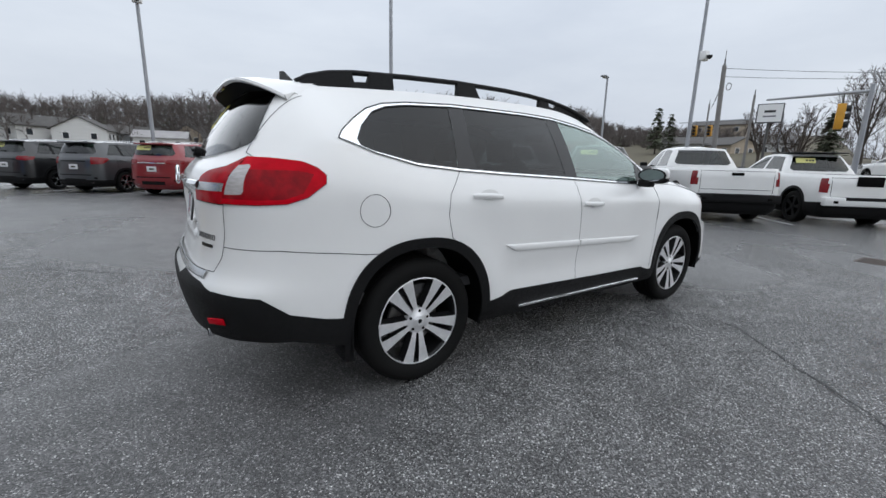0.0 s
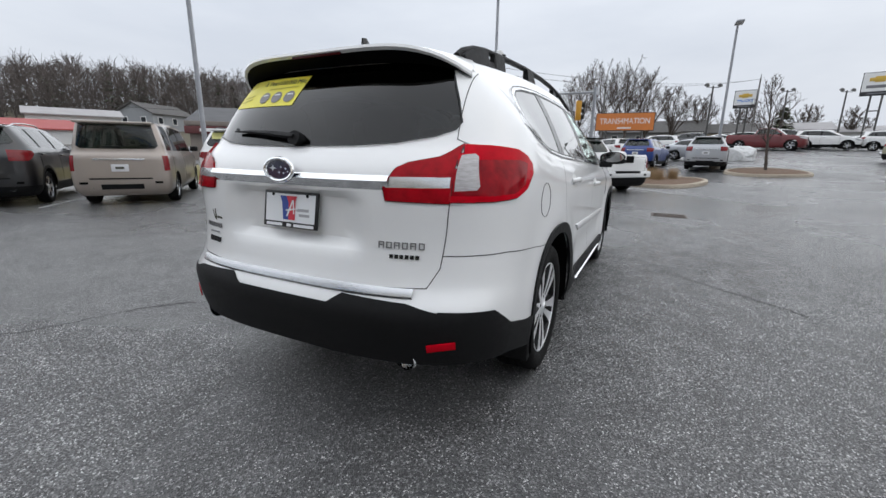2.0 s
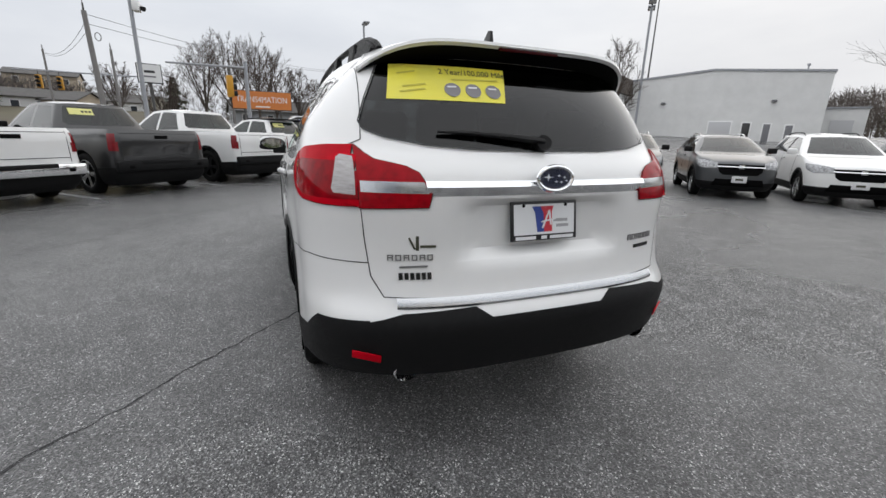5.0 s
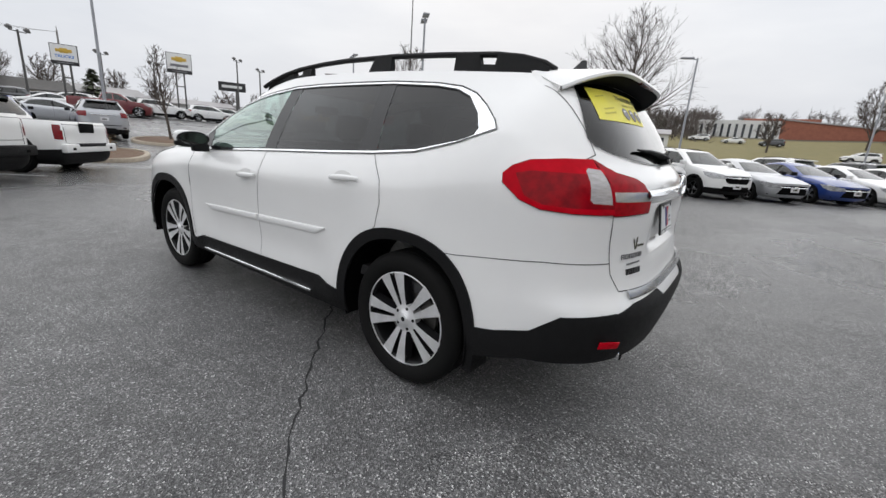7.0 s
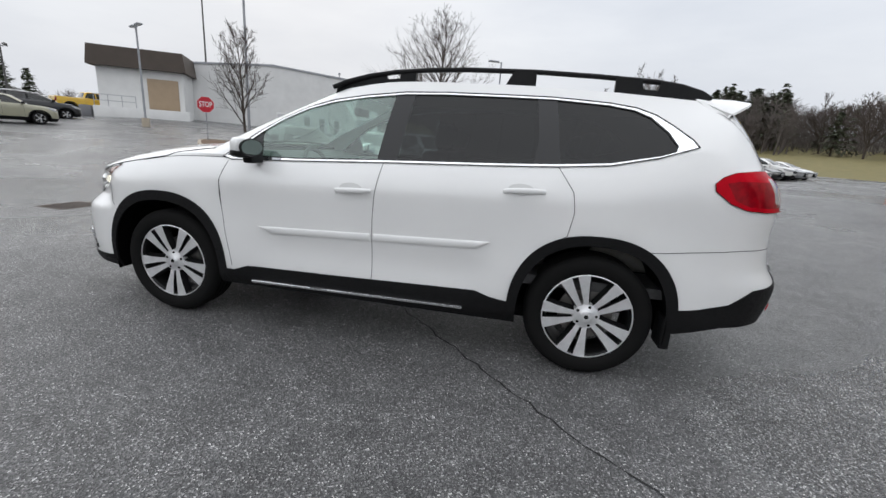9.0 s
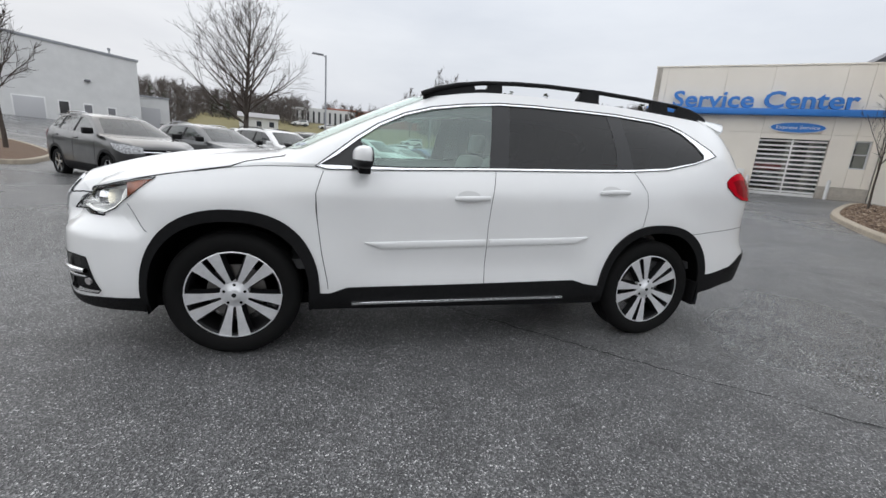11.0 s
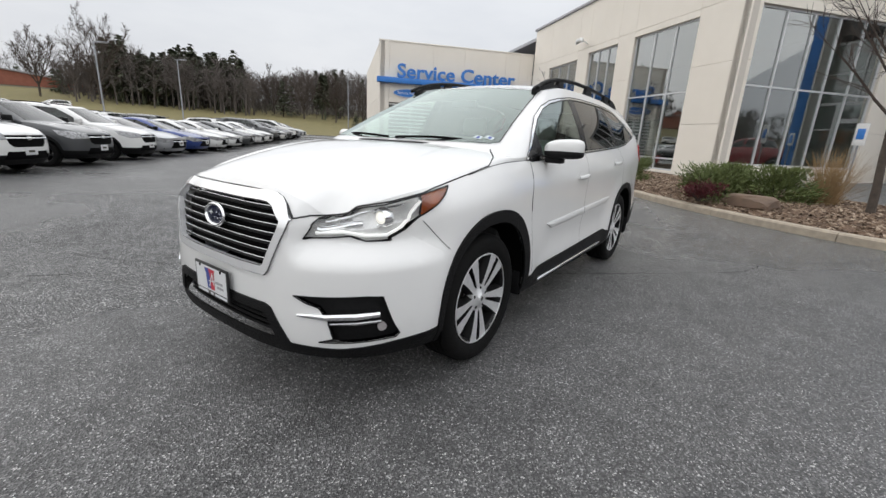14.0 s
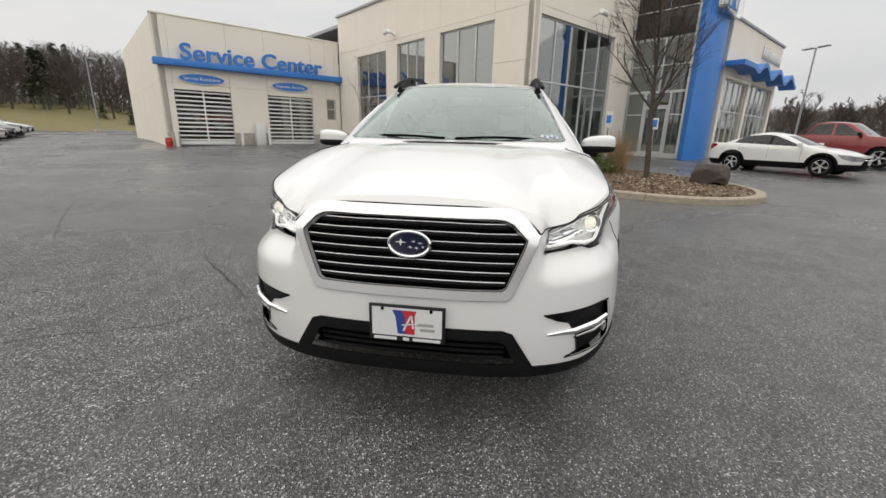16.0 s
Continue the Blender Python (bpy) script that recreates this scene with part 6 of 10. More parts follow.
# ---- parked vehicles ----
def vehicle_measures(xf, xr, w, nose_z, hood_z, belt0, belt1, cowl_x, cowl_z, a_base, roof_f, roof_r, roof_z, roof_w, c_base=None, deck_x=None, deck_z=None, tail_top=None, nr=3.4, nf=2.9, cf=0.75, cr=0.5):
    tt = tail_top if tail_top is not None else belt1
    end = c_base if c_base else xr + 0.3
    S = dict(counts=(14, 34, 12), fine=2, z_break=0.70, nose_x=xf - 0.25, cf=cf, cr=cr, nf=nf, nr=nr,
             taper=[(xr, 0.985), (xr + 0.6, 1.0), (xf - 0.8, 1.0), (xf, 0.985)],
             levels=[(0.22, w * 0.88, xf - 0.12, xr + 0.12, None), (0.34, w * 0.975, xf - 0.03, xr + 0.03, None), (0.52, w, xf, xr, None), (0.70, w, xf, xr, None),
                     (0, w * 0.995, xf - 0.01, xr + 0.01, 0.4), (0, w * 0.975, xf - 0.04, xr + 0.02, 0.78), (0, w * 0.935, xf - 0.10, xr + 0.07, 1.0)],
             top_nose=[(0.0, nose_z), (w * 0.6, nose_z - 0.02), (w, nose_z - 0.03)],
             top_side=[(xr, tt), (xr + 0.25, tt + 0.005), (end, belt1), (lerp(end, a_base, 0.5), lerp(belt1, belt0, 0.5)), (a_base, belt0), (lerp(a_base, xf, 0.5), hood_z), (xf - 0.25, nose_z)],
             a_base_x=a_base, cowl_x=cowl_x, cowl_z=cowl_z, hood_rows=5, hood_bulge=0.05, hood_edge=0.01,
             roof_w=roof_w, roof_f=roof_f, roof_r=roof_r, roof_taper=[(roof_r, 0.97), (roof_f, 1.0)],
             roof_edge=[(roof_r, roof_z - 0.07), (lerp(roof_r, roof_f, 0.5), roof_z - 0.03), (roof_f, roof_z - 0.09)],
             roof_mid=[(roof_r, roof_z - 0.035), (lerp(roof_r, roof_f, 0.5), roof_z + 0.02), (roof_f, roof_z - 0.05)],
             glass_rows=6, glass_bulge=0.015)
    if c_base:
        S.update(c_base_x=c_base, deck_x=deck_x, deck_z=deck_z)
    return S


KINDS = {
    "suv": dict(S=vehicle_measures(2.26, -2.26, 0.91, 0.92, 1.03, 1.10, 1.18, 1.12, 1.10, 0.82, 0.25, -2.02, 1.66, 0.60), wb=2.66, wr=0.345, roof_rear=-1.95, win_end=-1.85),
    "crossover": dict(S=vehicle_measures(2.16, -2.14, 0.885, 0.93, 1.02, 1.08, 1.16, 1.12, 1.08, 0.82, 0.22, -1.72, 1.58, 0.58), wb=2.60, wr=0.335, roof_rear=-1.8, win_end=-1.62),
    "sedan": dict(S=vehicle_measures(2.33, -2.33, 0.90, 0.72, 0.84, 0.93, 1.00, 1.12, 0.95, 0.78, 0.10, -0.95, 1.42, 0.53, -1.42, -1.85, 1.04, 1.03), wb=2.70, wr=0.325, roof_rear=-0.9, win_end=-1.38),
    "pickup": dict(S=vehicle_measures(2.85, -2.85, 0.98, 1.10, 1.20, 1.26, 1.28, 1.42, 1.26, 1.12, 0.72, -0.62, 1.86, 0.68, -0.72, -0.86, 1.30, 1.30, nr=7.0, cr=0.35), wb=3.60, wr=0.41, roof_rear=-0.6, win_end=-0.72),
    "small_pickup": dict(S=vehicle_measures(2.60, -2.62, 0.925, 1.05, 1.12, 1.18, 1.20, 1.30, 1.18, 1.02, 0.62, -0.70, 1.74, 0.63, -0.82, -0.95, 1.20, 1.20, nr=7.0, cr=0.3), wb=3.20, wr=0.39, roof_rear=-0.7, win_end=-0.82),
    "van": dict(S=vehicle_measures(2.40, -2.42, 0.915, 0.98, 1.08, 1.14, 1.16, 1.52, 1.12, 1.18, 0.75, -2.32, 1.83, 0.73, nr=6.0, cr=0.3), wb=3.05, wr=0.325, roof_rear=-2.3, win_end=-2.1),
}
PAINTS = {}
for nm, c, mt in (("white", (0.74, 0.74, 0.73), 0), ("black", (0.006, 0.006, 0.007), 0), ("grey", (0.055, 0.058, 0.062), 0.3), ("silver", (0.42, 0.43, 0.45), 0.6), ("blue", (0.012, 0.04, 0.20), 0.2), ("red", (0.22, 0.012, 0.016), 0.2), ("tan", (0.36, 0.31, 0.27), 0.4),
                  ("gold", (0.34, 0.33, 0.24), 0.3), ("yellow", (0.65, 0.40, 0.01), 0.0), ("darkred", (0.13, 0.010, 0.012), 0.2)):
    PAINTS[nm] = varied("car_paint_" + nm, c, tuple(v * 0.93 for v in c), 0.32, 2.0, metal=mt, coat=0.9, rough2=0.40)
CAR_GLASS = glass("dark_car_glass", (0.16, 0.20, 0.185), base=0.05, power=4.2)
TAIL_RED = varied("tail_lamp_red", (0.22, 0.006, 0.010), (0.13, 0.004, 0.007), 0.2, 18.0)
HEAD_CLEAR = varied("headlamp_clear", (0.42, 0.43, 0.44), (0.10, 0.10, 0.105), 0.15, 22.0, coat=1.0)
PLATE_GREY = material("plate_light", (0.62, 0.62, 0.63), 0.5)
STICKER_PALE = material("window_sticker_pale_yellow", (0.70, 0.68, 0.26), 0.6)
CABIN = material("dim_cabin", (0.05, 0.05, 0.05), 0.9)


def road_wheel(parent, x, y, r, s, alloy=SATIN, turn=0.0):
    k = r / 0.376
    w = part("wheel", lathe_bm([(0.25 * k, 0.09), (0.30 * k, 0.112), (0.35 * k, 0.108), (0.372 * k, 0.085), (0.376 * k, 0.04), (0.376 * k, -0.04), (0.372 * k, -0.085), (0.30 * k, -0.11)], 32), RUBBER, parent)
    w.matrix_local = pose(x, y, r, 0, turn, 0 if s > 0 else 180)
    bm = bmesh.new()
    for i in range(5):
        a = math.tau * i / 5
        mid, side = Vector((math.cos(a), 0, math.sin(a))), Vector((-math.sin(a), 0, math.cos(a)))
        rows = [[bm.verts.new(mid * rr * k + side * d * k + Vector((0, h, 0))) for d, h in ((-ww, hh - 0.02), (-ww, hh), (ww, hh), (ww, hh - 0.02))] for rr, ww, hh in ((0.02, 0.03, 0.075), (0.12, 0.034, 0.085), (0.25, 0.052, 0.088))]
        for p, q in zip(rows, rows[1:]):
            for j in range(3):
                bm.faces.new((p[j], p[j + 1], q[j + 1], q[j]))
    join(bm, lathe_bm([(0.253 * k, 0.092), (0.240 * k, 0.094), (0.236 * k, 0.07)], 32))
    join(bm, lathe_bm([(0.0, 0.092), (0.05 * k, 0.088), (0.06 * k, 0.07)], 16))
    bmesh.ops.recalc_face_normals(bm, faces=bm.faces[:])
    part("rim", bm, alloy, w, "alloy rim")
    part("brake_backing", lathe_bm([(0.0, 0.02), (0.24 * k, 0.02)], 24), DARK, w)
    return w


def build_vehicle(kind, paint, label, sx=1.0, sy=1.0, sz=1.0, cladding=True, tail="block", sticker=False, name="car", nose="plain", cap=False, rims=SATIN, bumper="chrome"):
    K = KINDS[kind]
    S = K["S"]
    bm = vehicle_shell(S)
    reg = bm.faces.layers.int.new("region")
    zone = bm.faces.layers.int["zone"]
    (P, GL, CL, TL, HL, GR, HO, BK) = range(8)
    xf, xr = S["levels"][2][2], S["levels"][2][3]
    w = S["levels"][2][1]
    for f in bm.faces:
        f[reg] = BK if f[zone] == 4 and "pickup" in kind else P
    side = lambda f: f.normal.y > 0.3 and f[zone] == 2
    low = lambda f: f[zone] == 0 and f.normal.y > 0.15
    belt = lambda x: curve_at(S["top_side"], x)
    edge = lambda x: curve_at(S["roof_edge"], x)
    a, we, rf, rr = S["a_base_x"], K["win_end"], S["roof_f"], S["roof_r"]
    top = [(lerp(we + 0.28 if kind not in ("van",) else we + 0.02, rf - 0.25, i / 6), edge(lerp(we + 0.28, rf - 0.25, i / 6)) - 0.055) for i in range(7)]
    bot = [(a - 0.02, belt(a) + 0.02), (lerp(a, we, 0.5), belt(lerp(a, we, 0.5)) + 0.025), (we, belt(we) + 0.04)]
    carve(bm, bot + top + [(lerp(a, rf - 0.2, 0.6), lerp(belt(a), edge(rf - 0.2), 0.55))], (0, 2), side, reg, GL)
    bx = lerp(a, we, 0.46) if "pickup" not in kind else lerp(a, we, 0.52)
    carve(bm, [(bx - 0.04, 0.8), (bx + 0.05, 0.8), (bx + 0.01, 2.0), (bx - 0.07, 2.0)], (0, 2), lambda f: side(f) and f[reg] == GL, reg, P if "pickup" in kind else CL)
    if kind in ("suv", "crossover", "van"):
        bx = lerp(a, we, 0.80)
        carve(bm, [(bx - 0.04, 0.8), (bx + 0.04, 0.8), (bx + 0.03, 2.0), (bx - 0.05, 2.0)], (0, 2), lambda f: side(f) and f[reg] == GL, reg, CL if kind != "van" else P)
    rw, cz, rz = S["roof_w"], S["cowl_z"], edge(rf)
    carve(bm, [(-1, cz + 0.035), (w * 0.80, cz + 0.05), (rw * 0.90, rz - 0.02), (-1, rz + 0.02)], (1, 2), lambda f: f[zone] == 2 and f.normal.x > 0.25 and f.calc_center_median().x > rf - 0.2, reg, GL)
    gz = (S["deck_z"] if S.get("deck_z") else S["top_side"][0][1]) + 0.05
    hw = w * (0.74 if kind != "van" else 0.80)
    carve(bm, [(-1, gz), (hw * 0.9, gz + 0.02), (hw, gz + 0.08), (rw * 0.88, edge(rr) - 0.03), (-1, edge(rr) - 0.015)], (1, 2), lambda f: f[zone] == 2 and f.normal.x < -0.25 and f.calc_center_median().x < lerp(rr, rf, 0.35), reg, GL)
    if cladding:
        carve(bm, [(-9, 0.0), (-9, 0.43), (9, 0.43), (9, 0.0)], (0, 2), lambda f: f[zone] == 0, reg, CL)
    if "pickup" in kind:
        carve(bm, [(xr - 0.3, 0.0), (xr - 0.3, 0.60), (xr + 0.62, 0.54), (xr + 0.62, 0.0)], (0, 2), lambda f: f[zone] == 0, reg, CL)
    nose_ = lambda f: f[zone] == 0 and f.normal.x > 0.1 and f.calc_center_median().x > 1
    tail_ = lambda f: f[zone] == 0 and f.normal.x < -0.1 and f.calc_center_median().x < -1
    nz = S["top_nose"][0][1]
    carve(bm, [(-1, nz - 0.06), (w * 0.55, nz - 0.08), (w * 0.50, nz - 0.26), (w * 0.40, nz - 0.33), (-1, nz - 0.33)], (1, 2), nose_, reg, GR)
    carve(bm, [(-1, 0.50), (w * 0.55, 0.50), (w * 0.62, 0.33), (-1, 0.33)], (1, 2), nose_, reg, GR)
    carve(bm, [(xf - 0.02, nz - 0.17), (xf - 0.06, nz - 0.06), (xf - 0.32, nz - 0.00), (xf - 0.62, nz + 0.02), (xf - 0.50, nz - 0.10), (xf - 0.25, nz - 0.19)], (0, 2), lambda f: f[zone] == 0 and f.calc_center_median().y > w * 0.52 and f.calc_center_median().x > 1, reg, HL)
    tz = S["top_side"][0][1]
    if tail == "block":
        carve(bm, [(xr - 0.1, tz - 0.02), (xr + 0.36, tz - 0.05), (xr + 0.42, tz - 0.10), (xr + 0.2, tz - 0.25), (xr - 0.1, tz - 0.25)], (0, 2), lambda f: f[zone] == 0 and f.calc_center_median().y > w * 0.62 and f.calc_center_median().x < -1, reg, TL)
    elif tail == "tall":
        carve(bm, [(xr - 0.1, tz - 0.08), (xr + 0.16, tz - 0.08), (xr + 0.13, tz - 0.40), (xr - 0.1, tz - 0.42)], (0, 2), lambda f: f[zone] == 0 and f.calc_center_median().y > w * 0.86 and f.calc_center_median().x < -1, reg, TL)
    elif tail == "slim":
        carve(bm, [(xr - 0.1, tz - 0.05), (xr + 0.34, tz - 0.07), (xr + 0.26, tz - 0.17), (xr - 0.1, tz - 0.20)], (0, 2), lambda f: f[zone] == 0 and f.calc_center_median().y > w * 0.86 and f.calc_center_median().x < -1, reg, TL)
        carve(bm, [(w * 0.52, tz - 0.085), (w * 0.58, tz - 0.055), (w * 0.87, tz - 0.05), (w * 0.87, tz - 0.195), (w * 0.60, tz - 0.185), (w * 0.53, tz - 0.15)], (1, 2), lambda f: tail_(f) and f.calc_center_median().y < w * 0.87, reg, TL)
    hb = K["wb"] / 2
    for cx in (hb, -hb):
        if cladding:
            carve(bm, superarc(cx, K["wr"], K["wr"] + 0.13, K["wr"] + 0.13, 2.1, -10, 190, 18) + [(cx - 0.4, 0.0), (cx + 0.4, 0.0)], (0, 2), low, reg, CL)
        carve(bm, superarc(cx, K["wr"], K["wr"] + 0.065, K["wr"] + 0.065, 2.1, -20, 200, 18) + [(cx - 0.36, 0.0), (cx + 0.36, 0.0)], (0, 2), lambda f: f[zone] == 0 and f.normal.y > -0.5, reg, HO)
    bmesh.ops.delete(bm, geom=[f for f in bm.faces if f[reg] == HO], context="FACES")
    tree = BVHTree.FromBMesh(bm)
    car = thing(name, label, "pickup truck" if "pickup" in kind else "van" if kind == "van" else "car")
    sc = Matrix.Diagonal((sx, sy, sz, 1))

    def add(nm, b, mat, lab="", parent=None):
        bmesh.ops.transform(b, matrix=sc, verts=b.verts[:])
        return part(nm, b, mat, parent or car, lab)

    body = add("body", take(bm, reg, {P}), PAINTS[paint])
    add("glass", take(bm, reg, {GL}), CAR_GLASS, "dark window glass")
    if any(f[reg] == CL for f in bm.faces):
        add("lower_trim", take(bm, reg, {CL}, True, 0.006, 0.004), CLAD, "black lower trim")
    # flat sheet at rail height in near-black: the open bed's shade as colour
    if any(f[reg] == BK for f in bm.faces):
        add("cargo_bed", take(bm, reg, {BK}), DARK, "flat near-black sheet standing in for the shade of the open bed")
    for s in (1, -1):
        for nm, rg, mat, lab in (("tail_lamp", TL, TAIL_RED, "red tail lamp"), ("headlamp", HL, HEAD_CLEAR, "clear headlamp")):
            b = take(bm, reg, {rg}, False, 0.008, 0.005)
            if not b.faces:
                b.free()
                continue
            if s < 0:
                bmesh.ops.scale(b, vec=(1, -1, 1), verts=b.verts[:])
                bmesh.ops.reverse_faces(b, faces=b.faces[:])
            add(nm, b, mat, lab)
        mz = S["top_side"][4][1] + 0.08
        mb = box_bm(a - 0.13, s * w * 0.97, mz - 0.06, a + 0.0, s * (w * 0.97 + 0.20), mz + 0.08, 0.03)
        add("door_mirror", mb, CLAD if paint != "white" or "pickup" in kind else PAINTS[paint])
    gr = add("grille", take(bm, reg, {GR}, True, 0, -0.012), DARK, "black grille")
    if nose == "bar":
        pts = [skin_end(tree, lerp(-w * 0.55, w * 0.55, j / 12) or 1e-4, nz - 0.14, -1, 0.008)[0] for j in range(13)]
        add("grille_bar", tube_bm(pts, 0.032, 8, flat=0.6), CHROME, "chrome grille bar", gr)
        p, n = skin_end(tree, 1e-4, nz - 0.14, -1, 0.02)
        add("emblem", slab_bm(p, Vector((0, 1, 0)), Vector((0, 0, 1)), 0.11, 0.085, 0.01, 0.004), CHROME, "chrome emblem", gr)
    elif nose == "slats":
        for i in range(3):
            pts = [skin_end(tree, lerp(-w * 0.50, w * 0.50, j / 10) or 1e-4, nz - 0.12 - 0.07 * i, -1, 0.0)[0] for j in range(11)]
            add("slat", tube_bm(pts, 0.011, 6), SATIN if i == 0 else CLAD, "", gr)
    # plates: on the tail always, on the nose for cars that face the lane
    rz_ = tz - 0.34 if "pickup" not in kind else 0.62
    for way, z in ((1, max(0.55, rz_)), (-1, 0.50)):
        p, n = skin_end(tree, 1e-4, z, way, 0.004)
        pl = add("plate", slab_bm(p, Vector((0, -way, 0)), Vector((0, 0, 1)), 0.31, 0.155, 0.012, 0.003), PLATE_GREY, "pale number plate")
        add("plate_bar", slab_bm(p + Vector((-way * 0.012, 0, 0)), Vector((0, -way, 0)), Vector((0, 0, 1)), 0.16, 0.05, 0.002), STICKER_INK, "", pl)
    if "pickup" in kind:
        bmp = box_bm(xr - 0.10, -w * 0.97, 0.50, xr + 0.03, w * 0.97, 0.70, 0.03)
        add("rear_bumper", bmp, {"chrome": CHROME, "dark": CLAD, "white": PAINTS["white"]}[bumper] if paint != "black" else CLAD, "step rear bumper")
        add("step_pad", box_bm(xr - 0.104, -w * 0.52, 0.63, xr - 0.02, w * 0.52, 0.705, 0.012), CLAD, "black step pad")
        for s in (1, -1):
            add("tow_light", box_bm(xr - 0.106, s * w * 0.72 - 0.05, 0.56, xr - 0.09, s * w * 0.72 + 0.05, 0.62, 0.008), DARK)
        p, n = skin_end(tree, 1e-4, tz - 0.14, 1, 0.002)
        add("tailgate_handle", slab_bm(p, Vector((0, -1, 0)), Vector((0, 0, 1)), *((0.52, 0.22) if kind == "small_pickup" else (0.26, 0.07)), 0.012, 0.01), DARK, "black tailgate handle")
        for zz in (tz - 0.07, tz - 0.50):
            pts = [skin_end(tree, lerp(-w * 0.78, w * 0.78, j / 8) or 1e-4, zz, 1, 0.001)[0] for j in range(9)]
            add("tailgate_crease", tube_bm(pts, 0.006, 5), SEAM)
        for s in (1, -1):
            pts = [skin_end(tree, s * w * 0.80, lerp(tz - 0.05, 0.72, j / 4), 1, 0.001)[0] for j in range(5)]
            add("tailgate_gap", tube_bm(pts, 0.006, 5), SEAM)
    else:
        p, n = skin_end(tree, 1e-4, tz - 0.16, 1, 0.004)
        add("tail_strip", slab_bm(p, Vector((0, -1, 0)), Vector((0, 0, 1)), w * 1.0, 0.035, 0.010, 0.004), CHROME if paint not in ("black", "grey") else CLAD, "tailgate strip")
        if kind in ("suv", "crossover", "van"):
            for z0_, z1_, half, nm, mat, out in ((0.36, 0.47, 0.42, "bumper_insert", CLAD, 0.010), (0.575, 0.605, 0.62, "bumper_step", CLAD, 0.006)):
                strip = bmesh.new()
                rows = []
                for j in range(13):
                    y = lerp(-w * half, w * half, j / 12) or 1e-4
                    q0, q1 = skin_end(tree, y, z0_, 1)[0], skin_end(tree, y, z1_, 1)[0]
                    rows.append([strip.verts.new(q) for q in (q0, q0 + Vector((-out, 0, 0)), q1 + Vector((-out, 0, 0)), q1)])
                for a0, a1 in zip(rows, rows[1:]):
                    for c in range(3):
                        strip.faces.new((a0[c], a0[c + 1], a1[c + 1], a1[c]))
                bmesh.ops.recalc_face_normals(strip, faces=strip.faces[:])
                add(nm, strip, mat)
            for s in (1, -1):
                p, n = skin_end(tree, s * w * 0.74, 0.50, 1, 0.004)
                add("bumper_reflector", slab_bm(p, Vector((0, -1, 0)), Vector((0, 0, 1)), 0.15, 0.045, 0.008, 0.006), DARK)
                p, n = skin_end(tree, s * w * 0.62, 0.37, 1, -0.02)
                add("tailpipe", lathe_bm([(0.045, p.x - 0.03), (0.048, p.x - 0.03), (0.048, p.x + 0.1)], 16, "x"), SATIN).location = (0, p.y * sy, p.z * sz)
            zr = edge(rr) + 0.02
            add("spoiler", box_bm(rr - 0.17, -rw * 0.93, zr - 0.035, rr + 0.10, rw * 0.93, zr + 0.012, 0.015), PAINTS[paint])
        if kind != "sedan":
            pts = [skin_end(tree, lerp(0.32, -0.05, j / 5), gz + 0.05, 1, 0.015)[0] for j in range(6)]
            add("rear_wiper", tube_bm(pts, [0.006, 0.01, 0.012, 0.014, 0.016, 0.02], 6), CLAD)
    # door gaps and handles
    doors = (a - 0.02, lerp(a, we, 0.46), lerp(a, we, 0.90)) if "pickup" not in kind else (a - 0.05, lerp(a, we, 0.52), we + 0.06)
    for s in (1, -1):
        for x in doors:
            pts = []
            for j in range(8):
                hit = tree.ray_cast(Vector((x, 3, lerp(0.46, belt(x) - 0.01, j / 7))), Vector((0, -1, 0)))
                if hit[0] is not None:
                    pts.append(Vector((hit[0].x, hit[0].y * s, hit[0].z)))
            if len(pts) > 2:
                add("door_gap", tube_bm(pts, 0.0045, 5), SEAM)
        for x in doors[1:]:
            hit = tree.ray_cast(Vector((x + 0.18, 3, belt(x) - 0.12)), Vector((0, -1, 0)))
            if hit[0] is not None:
                p = hit[0]
                add("door_handle", box_bm(p.x - 0.10, s * (p.y - 0.01), p.z - 0.016, p.x + 0.10, s * (p.y + 0.032), p.z + 0.016, 0.012), PAINTS[paint])
        if kind in ("suv", "crossover"):
            pts = [(lerp(rf - 0.4, rr + 0.3, j / 8), s * rw * 0.92, edge(lerp(rf - 0.4, rr + 0.3, j / 8)) + (0.055 if 0 < j < 8 else 0.0)) for j in range(9)]
            add("roof_rail", tube_bm(pts, 0.016, 6), SATIN if paint in ("black", "grey", "red") else CLAD, "roof rail")
    if sticker:
        p, n = skin_end(tree, w * 0.34, lerp(gz, edge(rr), 0.68), 1, 0.008)
        ax = Vector((0, -1, 0))
        st = add("window_sticker", slab_bm(p, ax, n.cross(ax).normalized(), 0.46, 0.15, 0.002), STICKER_PALE, "pale yellow price sticker")
        for i in range(3):
            add("sticker_bar", slab_bm(p + ax * (0.03 + 0.07 * i) + n * 0.003, ax, n.cross(ax).normalized(), 0.05, 0.05, 0.001), STICKER_INK, "", st)
    if cap:
        add("window_frame", box_bm(-0.9, -0.6, S["roof_mid"][0][1] + 0.02, 0.3, 0.6, S["roof_mid"][0][1] + 0.05, 0.02), CLAD)
    # dark inside
    z0 = 0.30
    add("floor_pan", box_bm(xr + 0.25, -w * 0.84, z0, xf - 0.25, w * 0.84, 0.60, 0.03), DARK)
    for x in (lerp(a, we, 0.28), lerp(a, we, 0.66)):
        for s in (1, -1):
            add("seat", box_bm(x - 0.34, s * 0.38 - 0.24, 0.60, x - 0.18, s * 0.38 + 0.24, belt(x) + 0.14, 0.05), CABIN if paint != "tan" else SEAT)
    add("dashboard", box_bm(a - 0.15, -w * 0.8, 0.60, a + 0.25, w * 0.8, belt(a) + 0.0, 0.05), CABIN)
    bm.free()
